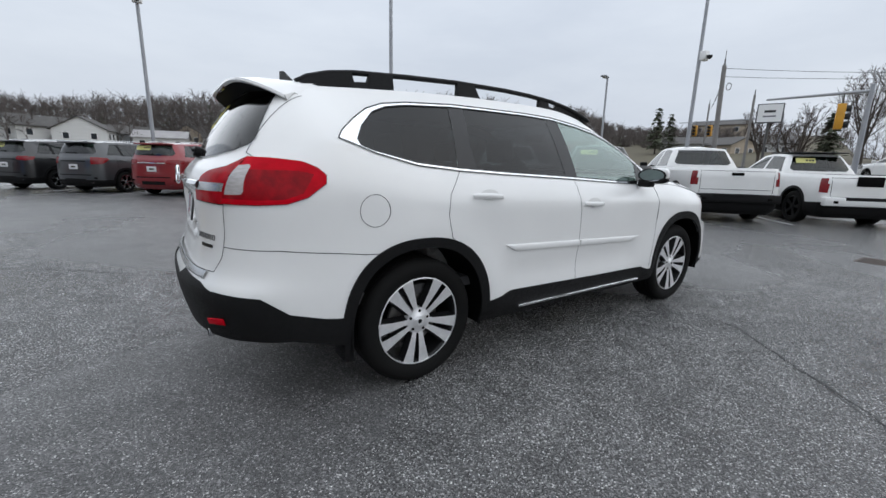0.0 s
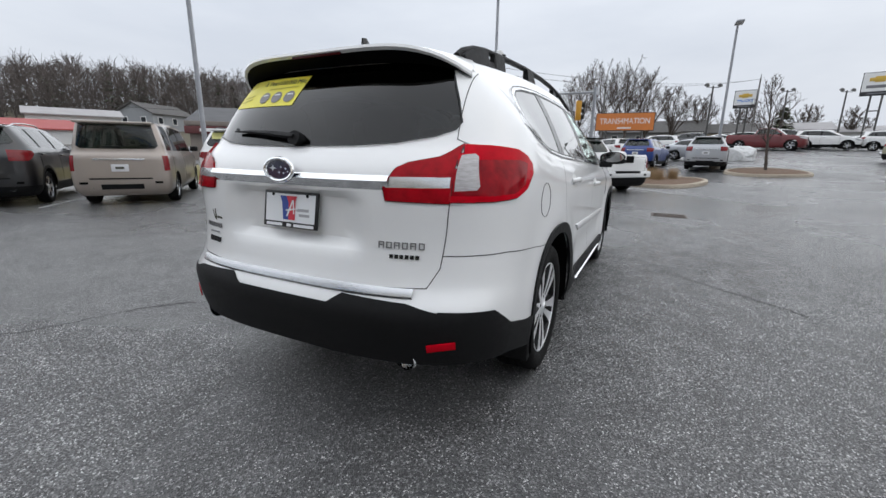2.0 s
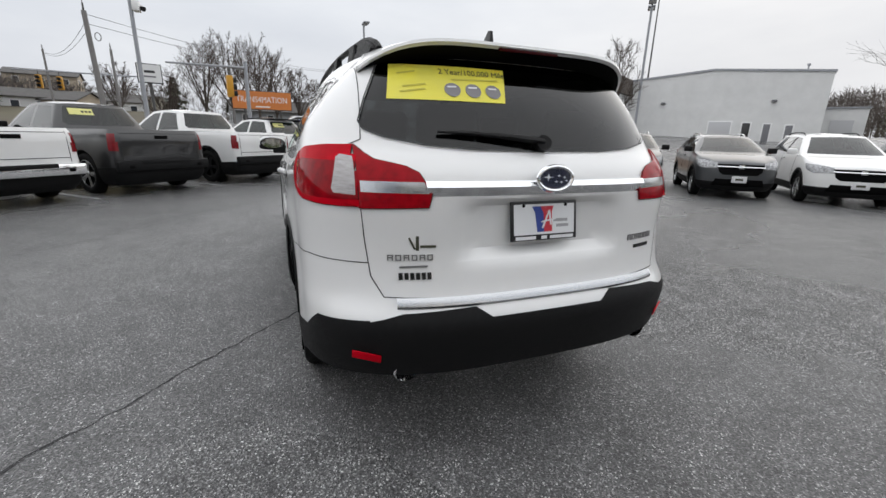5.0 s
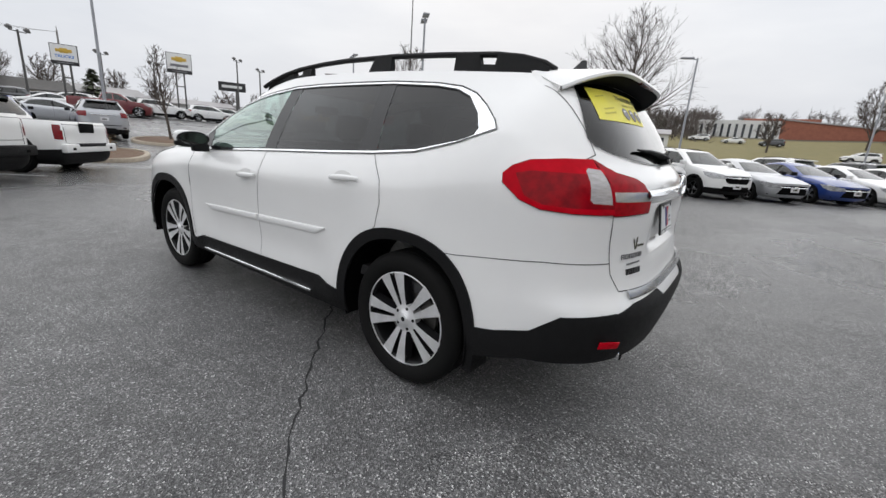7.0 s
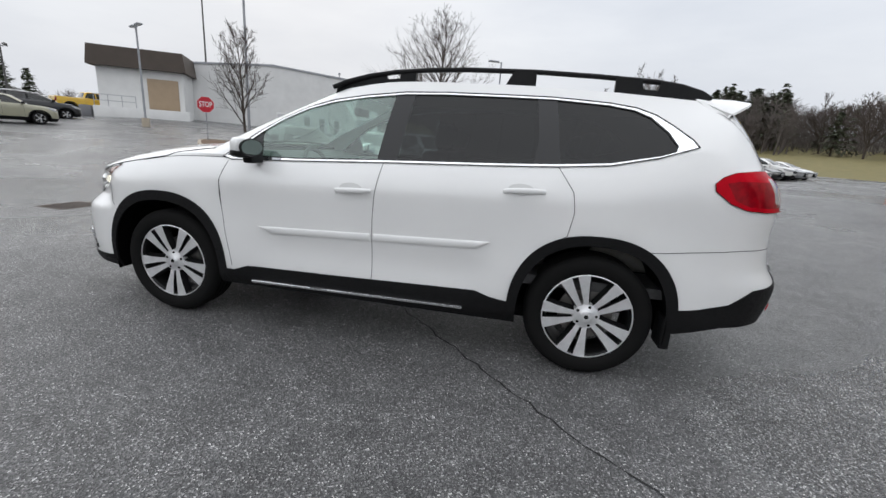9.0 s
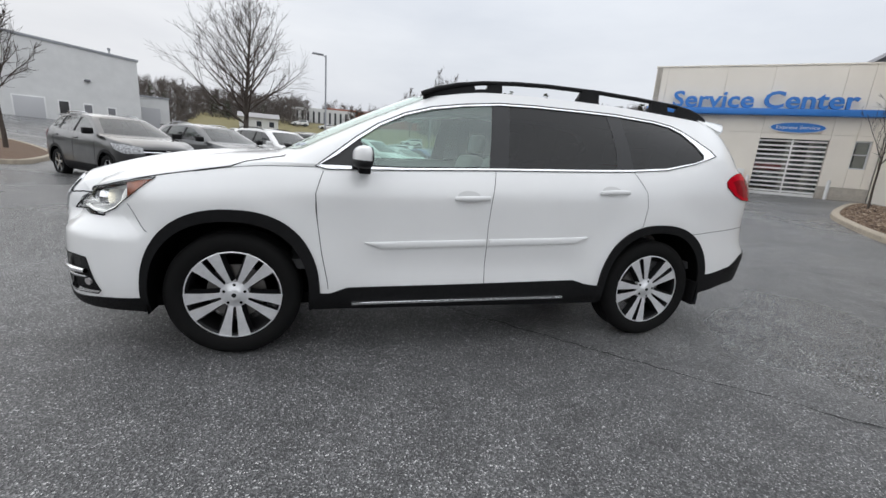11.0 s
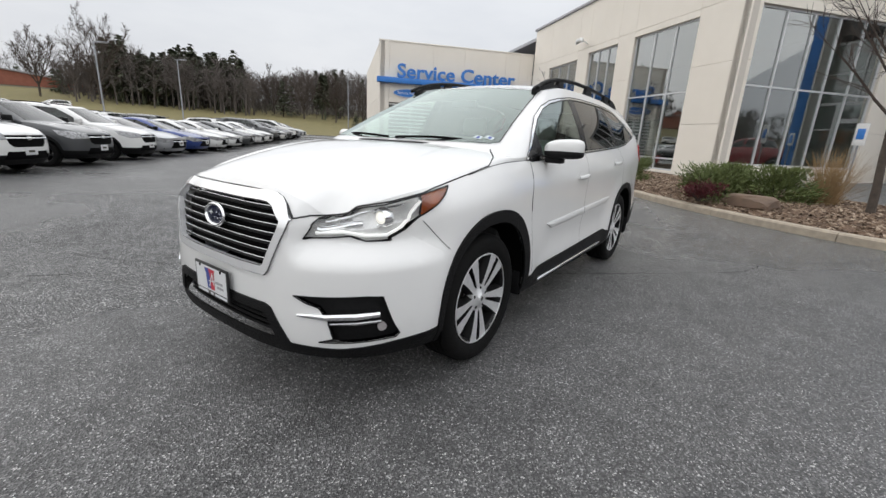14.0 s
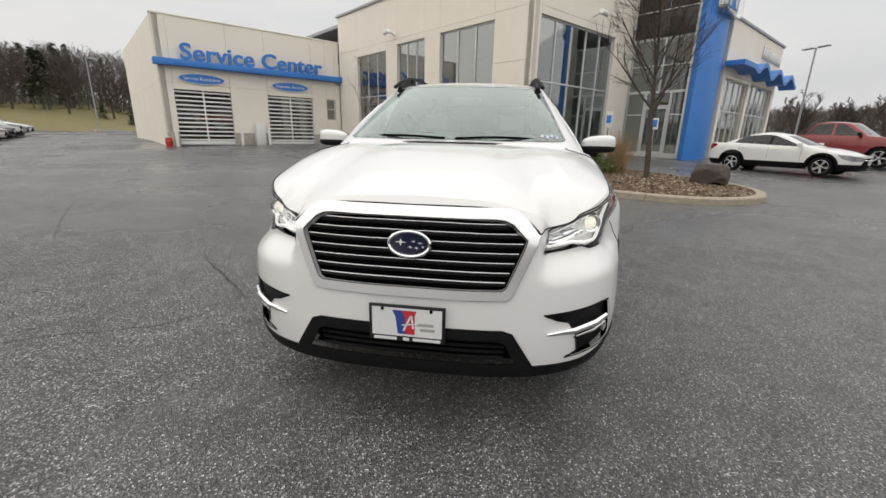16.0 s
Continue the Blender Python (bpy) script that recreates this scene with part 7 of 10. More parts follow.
    for x in (hb, -hb):
        for s in (1, -1):
            road_wheel(car, x * sx, s * (w - 0.125) * sy, K["wr"] * sz, s, rims, 20 * x)
    return car


def park(car, x, y, heading, first=[]):
    car.matrix_world = pose(x, y, ground_z(x, y), 0, 0, heading)
    return car


def bay(k, back):
    """Middle of a vehicle in bay k of the near row, its rear axle on the row's line."""
    p = Vector((10.7, 0.65)) + Vector((-0.7071, 0.7071)) * (2.72 * k - 0.80) + Vector((0.7071, 0.7071)) * back
    return p.x, p.y


row = [
    ("small_pickup", "white", "white crew-cab pickup truck with a black bed rail and dark wheels", dict(tail="tall", sticker=True, rims=POCKET, name="pickup_truck", cap=True, bumper="white"), 45),
    ("pickup", "white", "white full-size pickup truck with red tail lamps", dict(tail="tall", name="pickup_truck", sx=1.0, rims=POCKET, bumper="dark"), 45),
    ("pickup", "black", "black full-size pickup truck with a sticker in the rear window", dict(tail="tall", sticker=True, name="pickup_truck", cladding=False), 44),
    ("pickup", "white", "white crew-cab pickup truck with a chrome step bumper", dict(tail="tall", sticker=True, name="pickup_truck", cladding=False), 51),
    ("suv", "white", "white SUV with a yellow sticker in the rear window", dict(tail="slim", sticker=True, name="parked_suv", cladding=False, sx=1.06, sy=1.05, sz=1.04), 42),
    ("van", "tan", "pale bronze compact passenger van", dict(tail="tall", name="parked_van", cladding=False), 50),
    ("suv", "black", "black SUV with alloy wheels", dict(tail="block", name="parked_suv", sx=1.08, sy=1.04, sz=1.03), 55),
    ("suv", "red", "dark red SUV with a bright side window line", dict(tail="slim", sticker=True, name="parked_suv", cladding=False), 50),
    ("suv", "grey", "dark grey SUV with silver roof rails", dict(tail="block", name="parked_suv", sx=1.04), 47),
    ("suv", "black", "black SUV at the end of the parked row", dict(tail="slim", sticker=True, name="parked_suv"), 45),
]
for k, (kind, paint, label, kw, head) in enumerate(row):
    v = build_vehicle(kind, paint, label, **kw)
    x, y = bay(k, KINDS[kind]["wb"] / 2 * kw.get("sx", 1.0))
    tagged(park(v, x, y, head), group="vehicles parked in the near row")


def front_bay(k):
    """Nose of a vehicle in bay k of the row that faces the lane."""
    return Vector((4.6, -7.5)) + Vector((-0.7071, -0.7071)) * 2.45 * k


made = {}
lane = ["crossover black", "crossover grey", "suv white", "suv grey", "suv white", "sedan silver", "sedan blue", "sedan white", "sedan white", "sedan grey", "sedan white", "sedan white", "suv grey", "sedan white", "sedan black", "suv white", "sedan silver", "sedan white"]
for k, spec in enumerate(lane):
    kind, paint = spec.split()
    p = front_bay(k)
    half = KINDS[kind]["S"]["levels"][2][2]
    c = p - Vector((-0.7071, 0.7071)) * half
    m = pose(c.x, c.y, ground_z(c.x, c.y), 0, 0, 135 + (1 if k == 0 else 3 * math.sin(k * 2.1)))
    if spec in made:
        v = copy_thing(made[spec], m)
    else:
        v = build_vehicle(kind, paint, {"crossover": "small crossover", "suv": "SUV", "sedan": "sedan"}[kind].join((paint + " ", " parked nose out in the dealer's row")), nose="bar", cladding=kind != "sedan", name="parked_" + ("suv" if kind == "suv" else kind))
        v.matrix_world = m
        made[spec] = v
    tagged(v, group="vehicles parked nose out")
for k in range(6, 20):
    p = front_bay(k - 0.3) + Vector((0.7071, -0.7071)) * 5.6
    spec = ("sedan white", "sedan silver", "suv white", "sedan blue", "suv grey", "sedan white")[k % 6]
    half = KINDS[spec.split()[0]]["S"]["levels"][2][2]
    c = p + Vector((0.7071, -0.7071)) * half
    v = copy_thing(made[spec], pose(c.x, c.y, ground_z(c.x, c.y), 0, 0, -45))
    tagged(v, group="vehicles parked behind the nose-out row")
# by the showroom, across the island and in the upper lot
extra = [
    ("sedan", "white", "white sedan parked beside the showroom", -13.3, 10.5, 41, {}),
    ("pickup", "red", "red pickup truck parked behind the white sedan", -17.6, 14.9, 41, dict(tail="tall", cladding=False)),
    ("suv", "blue", "blue SUV parked across the exit lane", 24.5, -0.9, -14, dict(sx=0.98)),
    ("suv", "silver", "silver crossover with black cladding by the island", 22.6, -3.9, -8, {}),
    ("pickup", "darkred", "dark red pickup truck in the upper lot", 42.0, -9.9, -108, dict(tail="tall", cladding=False)),
    ("small_pickup", "gold", "pale gold small pickup truck on the ramp", 28.6, -15.6, -112, dict(tail="slim", sz=0.92)),
    ("suv", "black", "black SUV standing in the upper lot", 33.5, -21.0, -112, dict(sx=1.12, sz=1.03)),
    ("pickup", "yellow", "yellow off-road pickup truck in the upper lot", 37.8, -28.6, -112, dict(tail="tall", sx=0.95)),
]
for kind, paint, label, x, y, head, kw in extra:
    park(build_vehicle(kind, paint, label, name="pickup_truck" if "pickup" in kind else "parked_" + ("suv" if kind == "suv" else "sedan"), nose="bar" if kind == "sedan" else "slats", **kw), x, y, head)
for i, (spec, x, y, head) in enumerate((("suv white", 44, -19, -110), ("suv white", 47, -22.5, -110), ("suv grey", 46, -12.5, -100), ("suv grey", 50, -16, -100), ("sedan white", 52, -17.5, -100), ("suv white", 52, -9, 80), ("suv white", 33, 2.0, 40), ("suv white", 55, -25, -110), ("suv grey", 52, -29, -110), ("sedan silver", 30, -4, -100), ("suv white", 41, -1, 90),
                                       ("sedan white", 47, -6.5, 80), ("suv grey", 49.5, -4.0, 80), ("suv white", 56, -12, -100), ("sedan silver", 57, -15.5, -100), ("suv white", 58, -19, -105), ("suv white", 44, -14.5, -105), ("sedan white", 60, -22, -110), ("suv grey", 59, -8, 80), ("suv white", 62, -26, -110), ("suv grey", 46, -30, -112), ("suv white", 50, -35, -112), ("sedan silver", 56, -33, -112),
                                       ("suv white", -14.5, -84, 10), ("suv grey", -4, -112, 10), ("sedan white", 3, -114, 10), ("suv white", 10, -116, 10))):
    v = copy_thing(made[spec], pose(x, y, ground_z(x, y), 0, 0, head))
    tagged(v, group="vehicles in the upper lot" if x > 20 else "vehicles by the brick works")


# ---- the showroom and its service wing ----
STUCCO = varied("cream_stucco", (0.82, 0.77, 0.69), (0.78, 0.73, 0.65), 0.9, 0.7, 0.3, 0.95, bump_scale=160)
STUCCO_BASE = varied("split_block_base", (0.50, 0.46, 0.40), (0.38, 0.35, 0.31), 0.9, 5.0, 0.6, bump_scale=60)
COPING = material("grey_coping", (0.34, 0.34, 0.36), 0.5)
JOINT = material("stucco_joint", (0.60, 0.56, 0.50), 0.95)
ALU = material("silver_window_frame", (0.60, 0.61, 0.62), 0.4, 0.4)
SHOP_GLASS = glass("showroom_glass", (0.52, 0.57, 0.56), base=0.18, power=2.8)
SHOP_BLUE = varied("blue_panel", (0.035, 0.20, 0.60), (0.03, 0.175, 0.54), 0.45, 1.5)
WHITE_SIGN = material("white_sign_face", (0.74, 0.74, 0.73), 0.5)
DARK_PANEL = material("dark_bronze_panel", (0.022, 0.020, 0.020), 0.25)
INNER = varied("showroom_inside", (0.62, 0.62, 0.60), (0.54, 0.54, 0.52), 0.9, 1.5)
WHITE_WALL = varied("white_block_wall", (0.70, 0.70, 0.69), (0.62, 0.62, 0.61), 0.85, 0.9, 0.2, bump_scale=30)
BROWN = varied("brown_fascia", (0.075, 0.058, 0.046), (0.06, 0.047, 0.038), 0.7, 1.0)
SHOP_TURN = 49.4


def bar(a0, a1, z0, z1, d0, d1, along):
    """A box given along a wall, by height and by depth; along 'x' or 'y'."""
    return (a0, d0, z0, a1, d1, z1) if along == "x" else (d0, a0, z0, d1, a1, z1)


def wall_panels(root, along, plane, out, a0, a1, z0, z1, openings, joints_a=(), joints_z=(), thick=0.30, mat=STUCCO):
    """A panelled wall with real openings; each panel is a part, with open joints between them."""
    cuts_a = sorted({a0, a1, *joints_a, *[o[0] for o in openings], *[o[1] for o in openings]})
    cuts_z = sorted({z0, z1, *joints_z, *[o[2] for o in openings], *[o[3] for o in openings]})
    hole = lambda a, z: any(o[0] < a < o[1] and o[2] < z < o[3] for o in openings)
    back = bmesh.new()
    for p, q in zip(cuts_a, cuts_a[1:]):
        stack = []
        for u, v in zip(cuts_z, cuts_z[1:]):
            if hole((p + q) / 2, (u + v) / 2):
                continue
            if stack and abs(stack[-1][1] - u) < 1e-6 and u not in joints_z:
                stack[-1][1] = v
            else:
                stack.append([u, v])
        for u, v in stack:
            g = 0.0045
            part("panel", box_bm(*bar(p + g, q - g, u + g, v - g, plane, plane - out * 0.05, along), 0.006, 1), mat, root, smooth=False)
            box_bm(*bar(p, q, u, v, plane - out * 0.046, plane - out * thick, along), bm=back)
    part("wall", back, JOINT, root, smooth=False)


def window(root, along, plane, out, a0, a1, z0, z1, cols, rails, name="window", mat=SHOP_GLASS, fw=0.06, deep=0.12):
    """Aluminium window: one frame, a pane in each light."""
    d0, d1 = plane - out * deep, plane - out * (deep + 0.10)
    fr = box_bm(*bar(a0, a1, z0, z0 + fw, d0, d1, along))
    box_bm(*bar(a0, a1, z1 - fw, z1, d0, d1, along), bm=fr)
    for i in range(cols + 1):
        c = lerp(a0 + fw / 2, a1 - fw / 2, i / cols)
        box_bm(*bar(c - fw / 2, c + fw / 2, z0 + fw, z1 - fw, d0 + out * 0.003, d1, along), bm=fr)
    for z in rails:
        box_bm(*bar(a0 + fw, a1 - fw, z - fw / 2, z + fw / 2, d0 + out * 0.0015, d1, along), bm=fr)
    w = part(name, fr, ALU, root, smooth=False)
    zs = [z0 + fw, *rails, z1 - fw]
    for i in range(cols):
        for u, v in zip(zs, zs[1:]):
            c0, c1 = lerp(a0 + fw / 2, a1 - fw / 2, i / cols), lerp(a0 + fw / 2, a1 - fw / 2, (i + 1) / cols)
            pn = part("pane", box_bm(*bar(c0, c1, u, v, d0 - out * 0.04, d0 - out * 0.05, along)), mat, w, smooth=False)
            pn.visible_shadow = False
    return w


shop = thing("showroom", "cream stucco car showroom with tall silver-framed windows and a grey coping", "building", pose(0, 0, 0, 0, 0, SHOP_TURN), kind="structure")
# long facade along local x, at y = 11.5, facing -y
FY, FX = 11.5, -8.4
side_open = [(-22.2, -18.9, 0.5, 5.8), (-17.8, -15.3, 0.45, 5.97), (-14.1, -10.5, 0.41, 6.0)]
wall_panels(shop, "x", FY, -1, -24.6, FX, 0.2, 8.42, side_open, (), (0.41, 2.2, 4.25, 6.25))
window(shop, "x", FY, -1, -22.2, -18.9, 0.5, 5.8, 3, (0.95, 3.4))
window(shop, "x", FY, -1, -17.8, -15.3, 2.6, 5.97, 3, (3.4,))
dr_ = window(shop, "x", FY, -1, -17.8, -15.3, 0.45, 2.57, 2, (), "door", fw=0.10)
part("push_bar", box_bm(-17.5, 11.50, 1.42, -16.75, 11.56, 1.48, 0.01), SATIN, dr_)
window(shop, "x", FY, -1, -14.1, -10.5, 0.41, 6.0, 3, (0.88, 3.43))
front_open = [(11.95, 17.9, 0.83, 5.95)]
wall_panels(shop, "y", FX, 1, FY, 19.8, 0.2, 8.42, front_open, (), (0.45, 2.2, 4.25, 6.25))
window(shop, "y", FX, 1, 11.95, 17.9, 0.83, 5.95, 5, (3.5,))
part("coping", join(box_bm(-24.7, FY - 0.10, 8.42, FX + 0.10, FY + 0.35, 8.56, 0.02), box_bm(FX - 0.35, FY + 0.35, 8.42, FX + 0.10, 19.8, 8.56, 0.02)), COPING, shop)
part("roof", box_bm(-40, FY + 0.3, 8.0, FX - 0.3, 30, 8.2), COPING, shop)
part("wall", box_bm(-40, FY + 0.02, 0.0, -39.6, 30, 8.0), STUCCO, shop)
part("wall", box_bm(-24.9, FY + 0.31, 6.9, -24.6, 30, 8.42), STUCCO, shop)
part("inner_wall", box_bm(-39, 19.6, 0.2, FX - 0.5, 19.8, 8.0), INNER, shop)
part("inner_wall", box_bm(-24.5, FY + 0.35, 0.2, -24.3, 19.5, 8.0), INNER, shop)
part("inner_floor", box_bm(-39, FY + 0.3, 0.25, FX - 0.3, 30, 0.40), INNER, shop)
part("inner_ceiling", box_bm(-24.2, FY + 0.31, 6.3, FX - 0.31, 19.5, 6.4), INNER, shop)
# roller blinds hang low behind the side windows
for a0, a1 in ((-13.95, -12.95), (-12.75, -11.85)):
    bl = part("blind", box_bm(a0, FY + 0.34, 0.95, a1, FY + 0.36, 2.45), INNER, shop, "slatted blind behind the glass")
    for i in range(9):
        part("slat", box_bm(a0, FY + 0.31, 1.0 + 0.16 * i, a1, FY + 0.335, 1.09 + 0.16 * i), WHITE_SIGN, bl, smooth=False)


def wall_lamp(x, y, z, nx, ny):
    e = thing("wall_lamp", "white curved downlight on the stucco wall", "lamp", pose(0, 0, 0, 0, 0, SHOP_TURN), "wall lamps of the showroom")
    p = Vector((x, y, z))
    d = Vector((nx, ny, 0))
    s = Vector((-ny, nx, 0))
    part("arm", tube_bm([p, p + d * 0.18 + Vector((0, 0, 0.10)), p + d * 0.40 + Vector((0, 0, 0.13))], 0.035, 8), WHITE_SIGN, e)
    b = tube_bm([p + d * 0.50 - s * 0.32 + Vector((0, 0, 0.02)), p + d * 0.50 - s * 0.18 + Vector((0, 0, 0.12)), p + d * 0.50 + s * 0.18 + Vector((0, 0, 0.12)), p + d * 0.50 + s * 0.32 + Vector((0, 0, 0.02))], [0.06, 0.12, 0.12, 0.06], 10)
    part("shade", b, WHITE_SIGN, e)


wall_lamp(-18.0, FY, 6.45, 0, -1)
wall_lamp(FX, 15.7, 6.45, 1, 0)
# entrance box: glazed side, dark panels, blue front, and the low wing beyond
part("wall", box_bm(FX - 0.3, 19.8, 0.2, FX - 0.05, 32, 9.6), INNER, shop)
for z0, z1, cols, rails, nm in ((3.55, 6.05, 2, (4.8,), "window"),):
    window(shop, "x", 19.8, -1, -8.4, -5.25, z0, z1, cols, rails, nm)
window(shop, "x", 19.8, -1, -8.4, -7.45, 0.5, 3.55, 1, (2.45,))
window(shop, "x", 19.8, -1, -6.2, -5.25, 0.5, 3.55, 1, (2.45,))
window(shop, "x", 19.8, -1, -7.45, -6.2, 2.85, 3.55, 1, ())
ed = window(shop, "x", 19.8, -1, -7.45, -6.2, 0.5, 2.85, 1, (), "door", fw=0.13, deep=0.08)
part("door_handle", tube_bm([(-6.45, 19.72, 1.2), (-6.45, 19.66, 1.25), (-6.45, 19.66, 1.85), (-6.45, 19.72, 1.9)], 0.02, 8), SATIN, ed)
for i in range(3):
    for j in range(2):
        part("dark_panel", box_bm(-8.38 + 1.56 * j, 19.84, 6.10 + 1.2 * i, -6.86 + 1.56 * j, 19.94, 7.26 + 1.2 * i, 0.01), DARK_PANEL, shop)
    part("panel_rail", box_bm(-8.4, 19.80, 7.26 + 1.2 * i, -5.25, 19.90, 7.30 + 1.2 * i), ALU, shop)
bt = bmesh.new()
pts = [(-5.25, 19.35)] + [(-4.95 + 0.35 * math.sin(math.pi * i / 10), 19.15 + 3.1 * i / 10) for i in range(11)] + [(-5.25, 22.25)]
lo, hi = [bt.verts.new((x, y, 0.3)) for x, y in pts], [bt.verts.new((x, y, 9.8)) for x, y in pts]
for i in range(len(pts)):
    j = (i + 1) % len(pts)
    bt.faces.new((lo[i], lo[j], hi[j], hi[i]))
bt.faces.new(hi)
bmesh.ops.recalc_face_normals(bt, faces=bt.faces[:])
tower = part("blue_tower", bt, SHOP_BLUE, shop, "curved blue entrance tower")
# added pale panel: keeps the blue back out of the front window's reflection
part("tower_back", box_bm(-5.36, 19.36, 0.5, -5.262, 22.2, 9.6), INNER, shop)
em = box_bm(-4.66, 19.75, 6.75, -4.52, 21.95, 8.9, 0.3, 4)
part("emblem", em, SATIN, tower, "large silver emblem")
part("emblem_field", box_bm(-4.53, 20.15, 7.05, -4.50, 21.55, 8.65, 0.01), SHOP_BLUE, tower)
for y in (20.45, 21.25):
    part("emblem_bar", box_bm(-4.52, y - 0.12, 7.1, -4.47, y + 0.12, 8.6, 0.02), SATIN, tower)
part("emblem_bar", box_bm(-4.52, 20.55, 7.68, -4.47, 21.15, 7.95, 0.02), SATIN, tower)
WX = -4.75
wall_panels(shop, "y", WX, 1, 22.26, 32.4, 0.3, 7.0, [(22.6, 26.6, 0.75, 4.3), (27.0, 31.9, 0.75, 4.4)], (), (4.5,))
window(shop, "y", WX, 1, 22.6, 26.6, 0.75, 4.3, 4, (2.75,))
window(shop, "y", WX, 1, 27.0, 31.9, 0.75, 4.4, 5, (2.75,))
part("coping", box_bm(WX - 0.35, 22.26, 7.0, WX + 0.08, 32.5, 7.14, 0.02), COPING, shop)
part("roof", box_bm(-12, 22.3, 6.6, WX - 0.3, 32.4, 6.8), COPING, shop)
part("wall", box_bm(-12, 32.1, 0.2, WX - 0.05, 32.4, 6.6), STUCCO, shop)
part("inner_floor", box_bm(-8.3, 19.9, 0.30, WX - 0.3, 32, 0.5), INNER, shop)
wv = []
for i in range(161):
    y = 22.0 + 11.6 * i / 160
    z = 4.92 - 0.26 * math.cos((y - 24.4) * math.tau / 3.05) * min(1.0, max(0.0, (y - 23.6) / 1.4))
    wv.append((y, z))
cb = bmesh.new()
vr = [[cb.verts.new((x, y, z + dz)) for x, dz in ((WX, -0.11), (WX + 0.85, -0.11), (WX + 0.85, 0.11), (WX, 0.11))] for y, z in wv]
for p, q in zip(vr, vr[1:]):
    for k in range(4):
        cb.faces.new((p[k], p[(k + 1) % 4], q[(k + 1) % 4], q[k]))
cb.faces.new(vr[0])
cb.faces.new(vr[-1][::-1])
bmesh.ops.recalc_face_normals(cb, faces=cb.faces[:])
part("canopy", cb, SHOP_BLUE, shop, "blue wavy canopy")
for i in range(7):
    part("letter_bar", box_bm(WX, 28.0 + 0.6 * i, 5.85, WX + 0.08, 28.42 + 0.6 * i, 6.35 + (0.2 if i in (0, 2) else 0), 0.03), SATIN, shop)

SV0 = 1.05
serv = thing("service_wing", "cream stucco service wing with a blue band and two white roller doors", "building", pose(0, 0, 0, 0, 0, SHOP_TURN), kind="structure")
SX = -24.7
wall_panels(serv, "y", SX, 1, SV0, 11.5, 1.05, 6.92, [(1.65, 4.5, 1.05, 3.3), (6.6, 9.5, 1.05, 3.33), (10.5, 11.15, 2.0, 3.36)], (), (3.6,))
wall_panels(serv, "y", SX + 0.03, 1, SV0, 11.5, 0.2, 1.05, [(1.65, 4.5, 0.2, 1.05), (6.6, 9.5, 0.2, 1.05)], (3.0, 5.5), (0.6,), mat=STUCCO_BASE)
wall_panels(serv, "x", SV0, -1, -40, SX, 0.2, 6.92, [], (-35, -30), (3.6,))
part("roof", box_bm(-40, 1.3, 6.5, SX - 0.3, 11.5, 6.7), COPING, serv)
part("coping", box_bm(SX - 0.3, 1.01, 6.92, SX + 0.04, 11.5, 7.0, 0.01), STUCCO, serv)
part("blue_band", box_bm(SX, 0.85, 4.46, SX + 0.45, 11.5, 4.78, 0.02), SHOP_BLUE, serv, "projecting blue band")
words("Service Center", 1.15, SHOP_BLUE, "lettering", serv, facing(SX + 0.30, 6.1, 5.17, 1, 0), 0.07, width=8.0, bold=0.02, label="raised blue lettering")
window(serv, "y", SX, 1, 10.5, 11.15, 2.0, 3.36, 1, (2.7,))
part("inner_wall", box_bm(SX - 5, 1.4, 0.2, SX - 4.8, 11.4, 6.4), INNER, serv)
part("inner_floor", box_bm(SX - 5, 1.4, 0.2, SX - 0.3, 11.4, 0.36), INNER, serv)
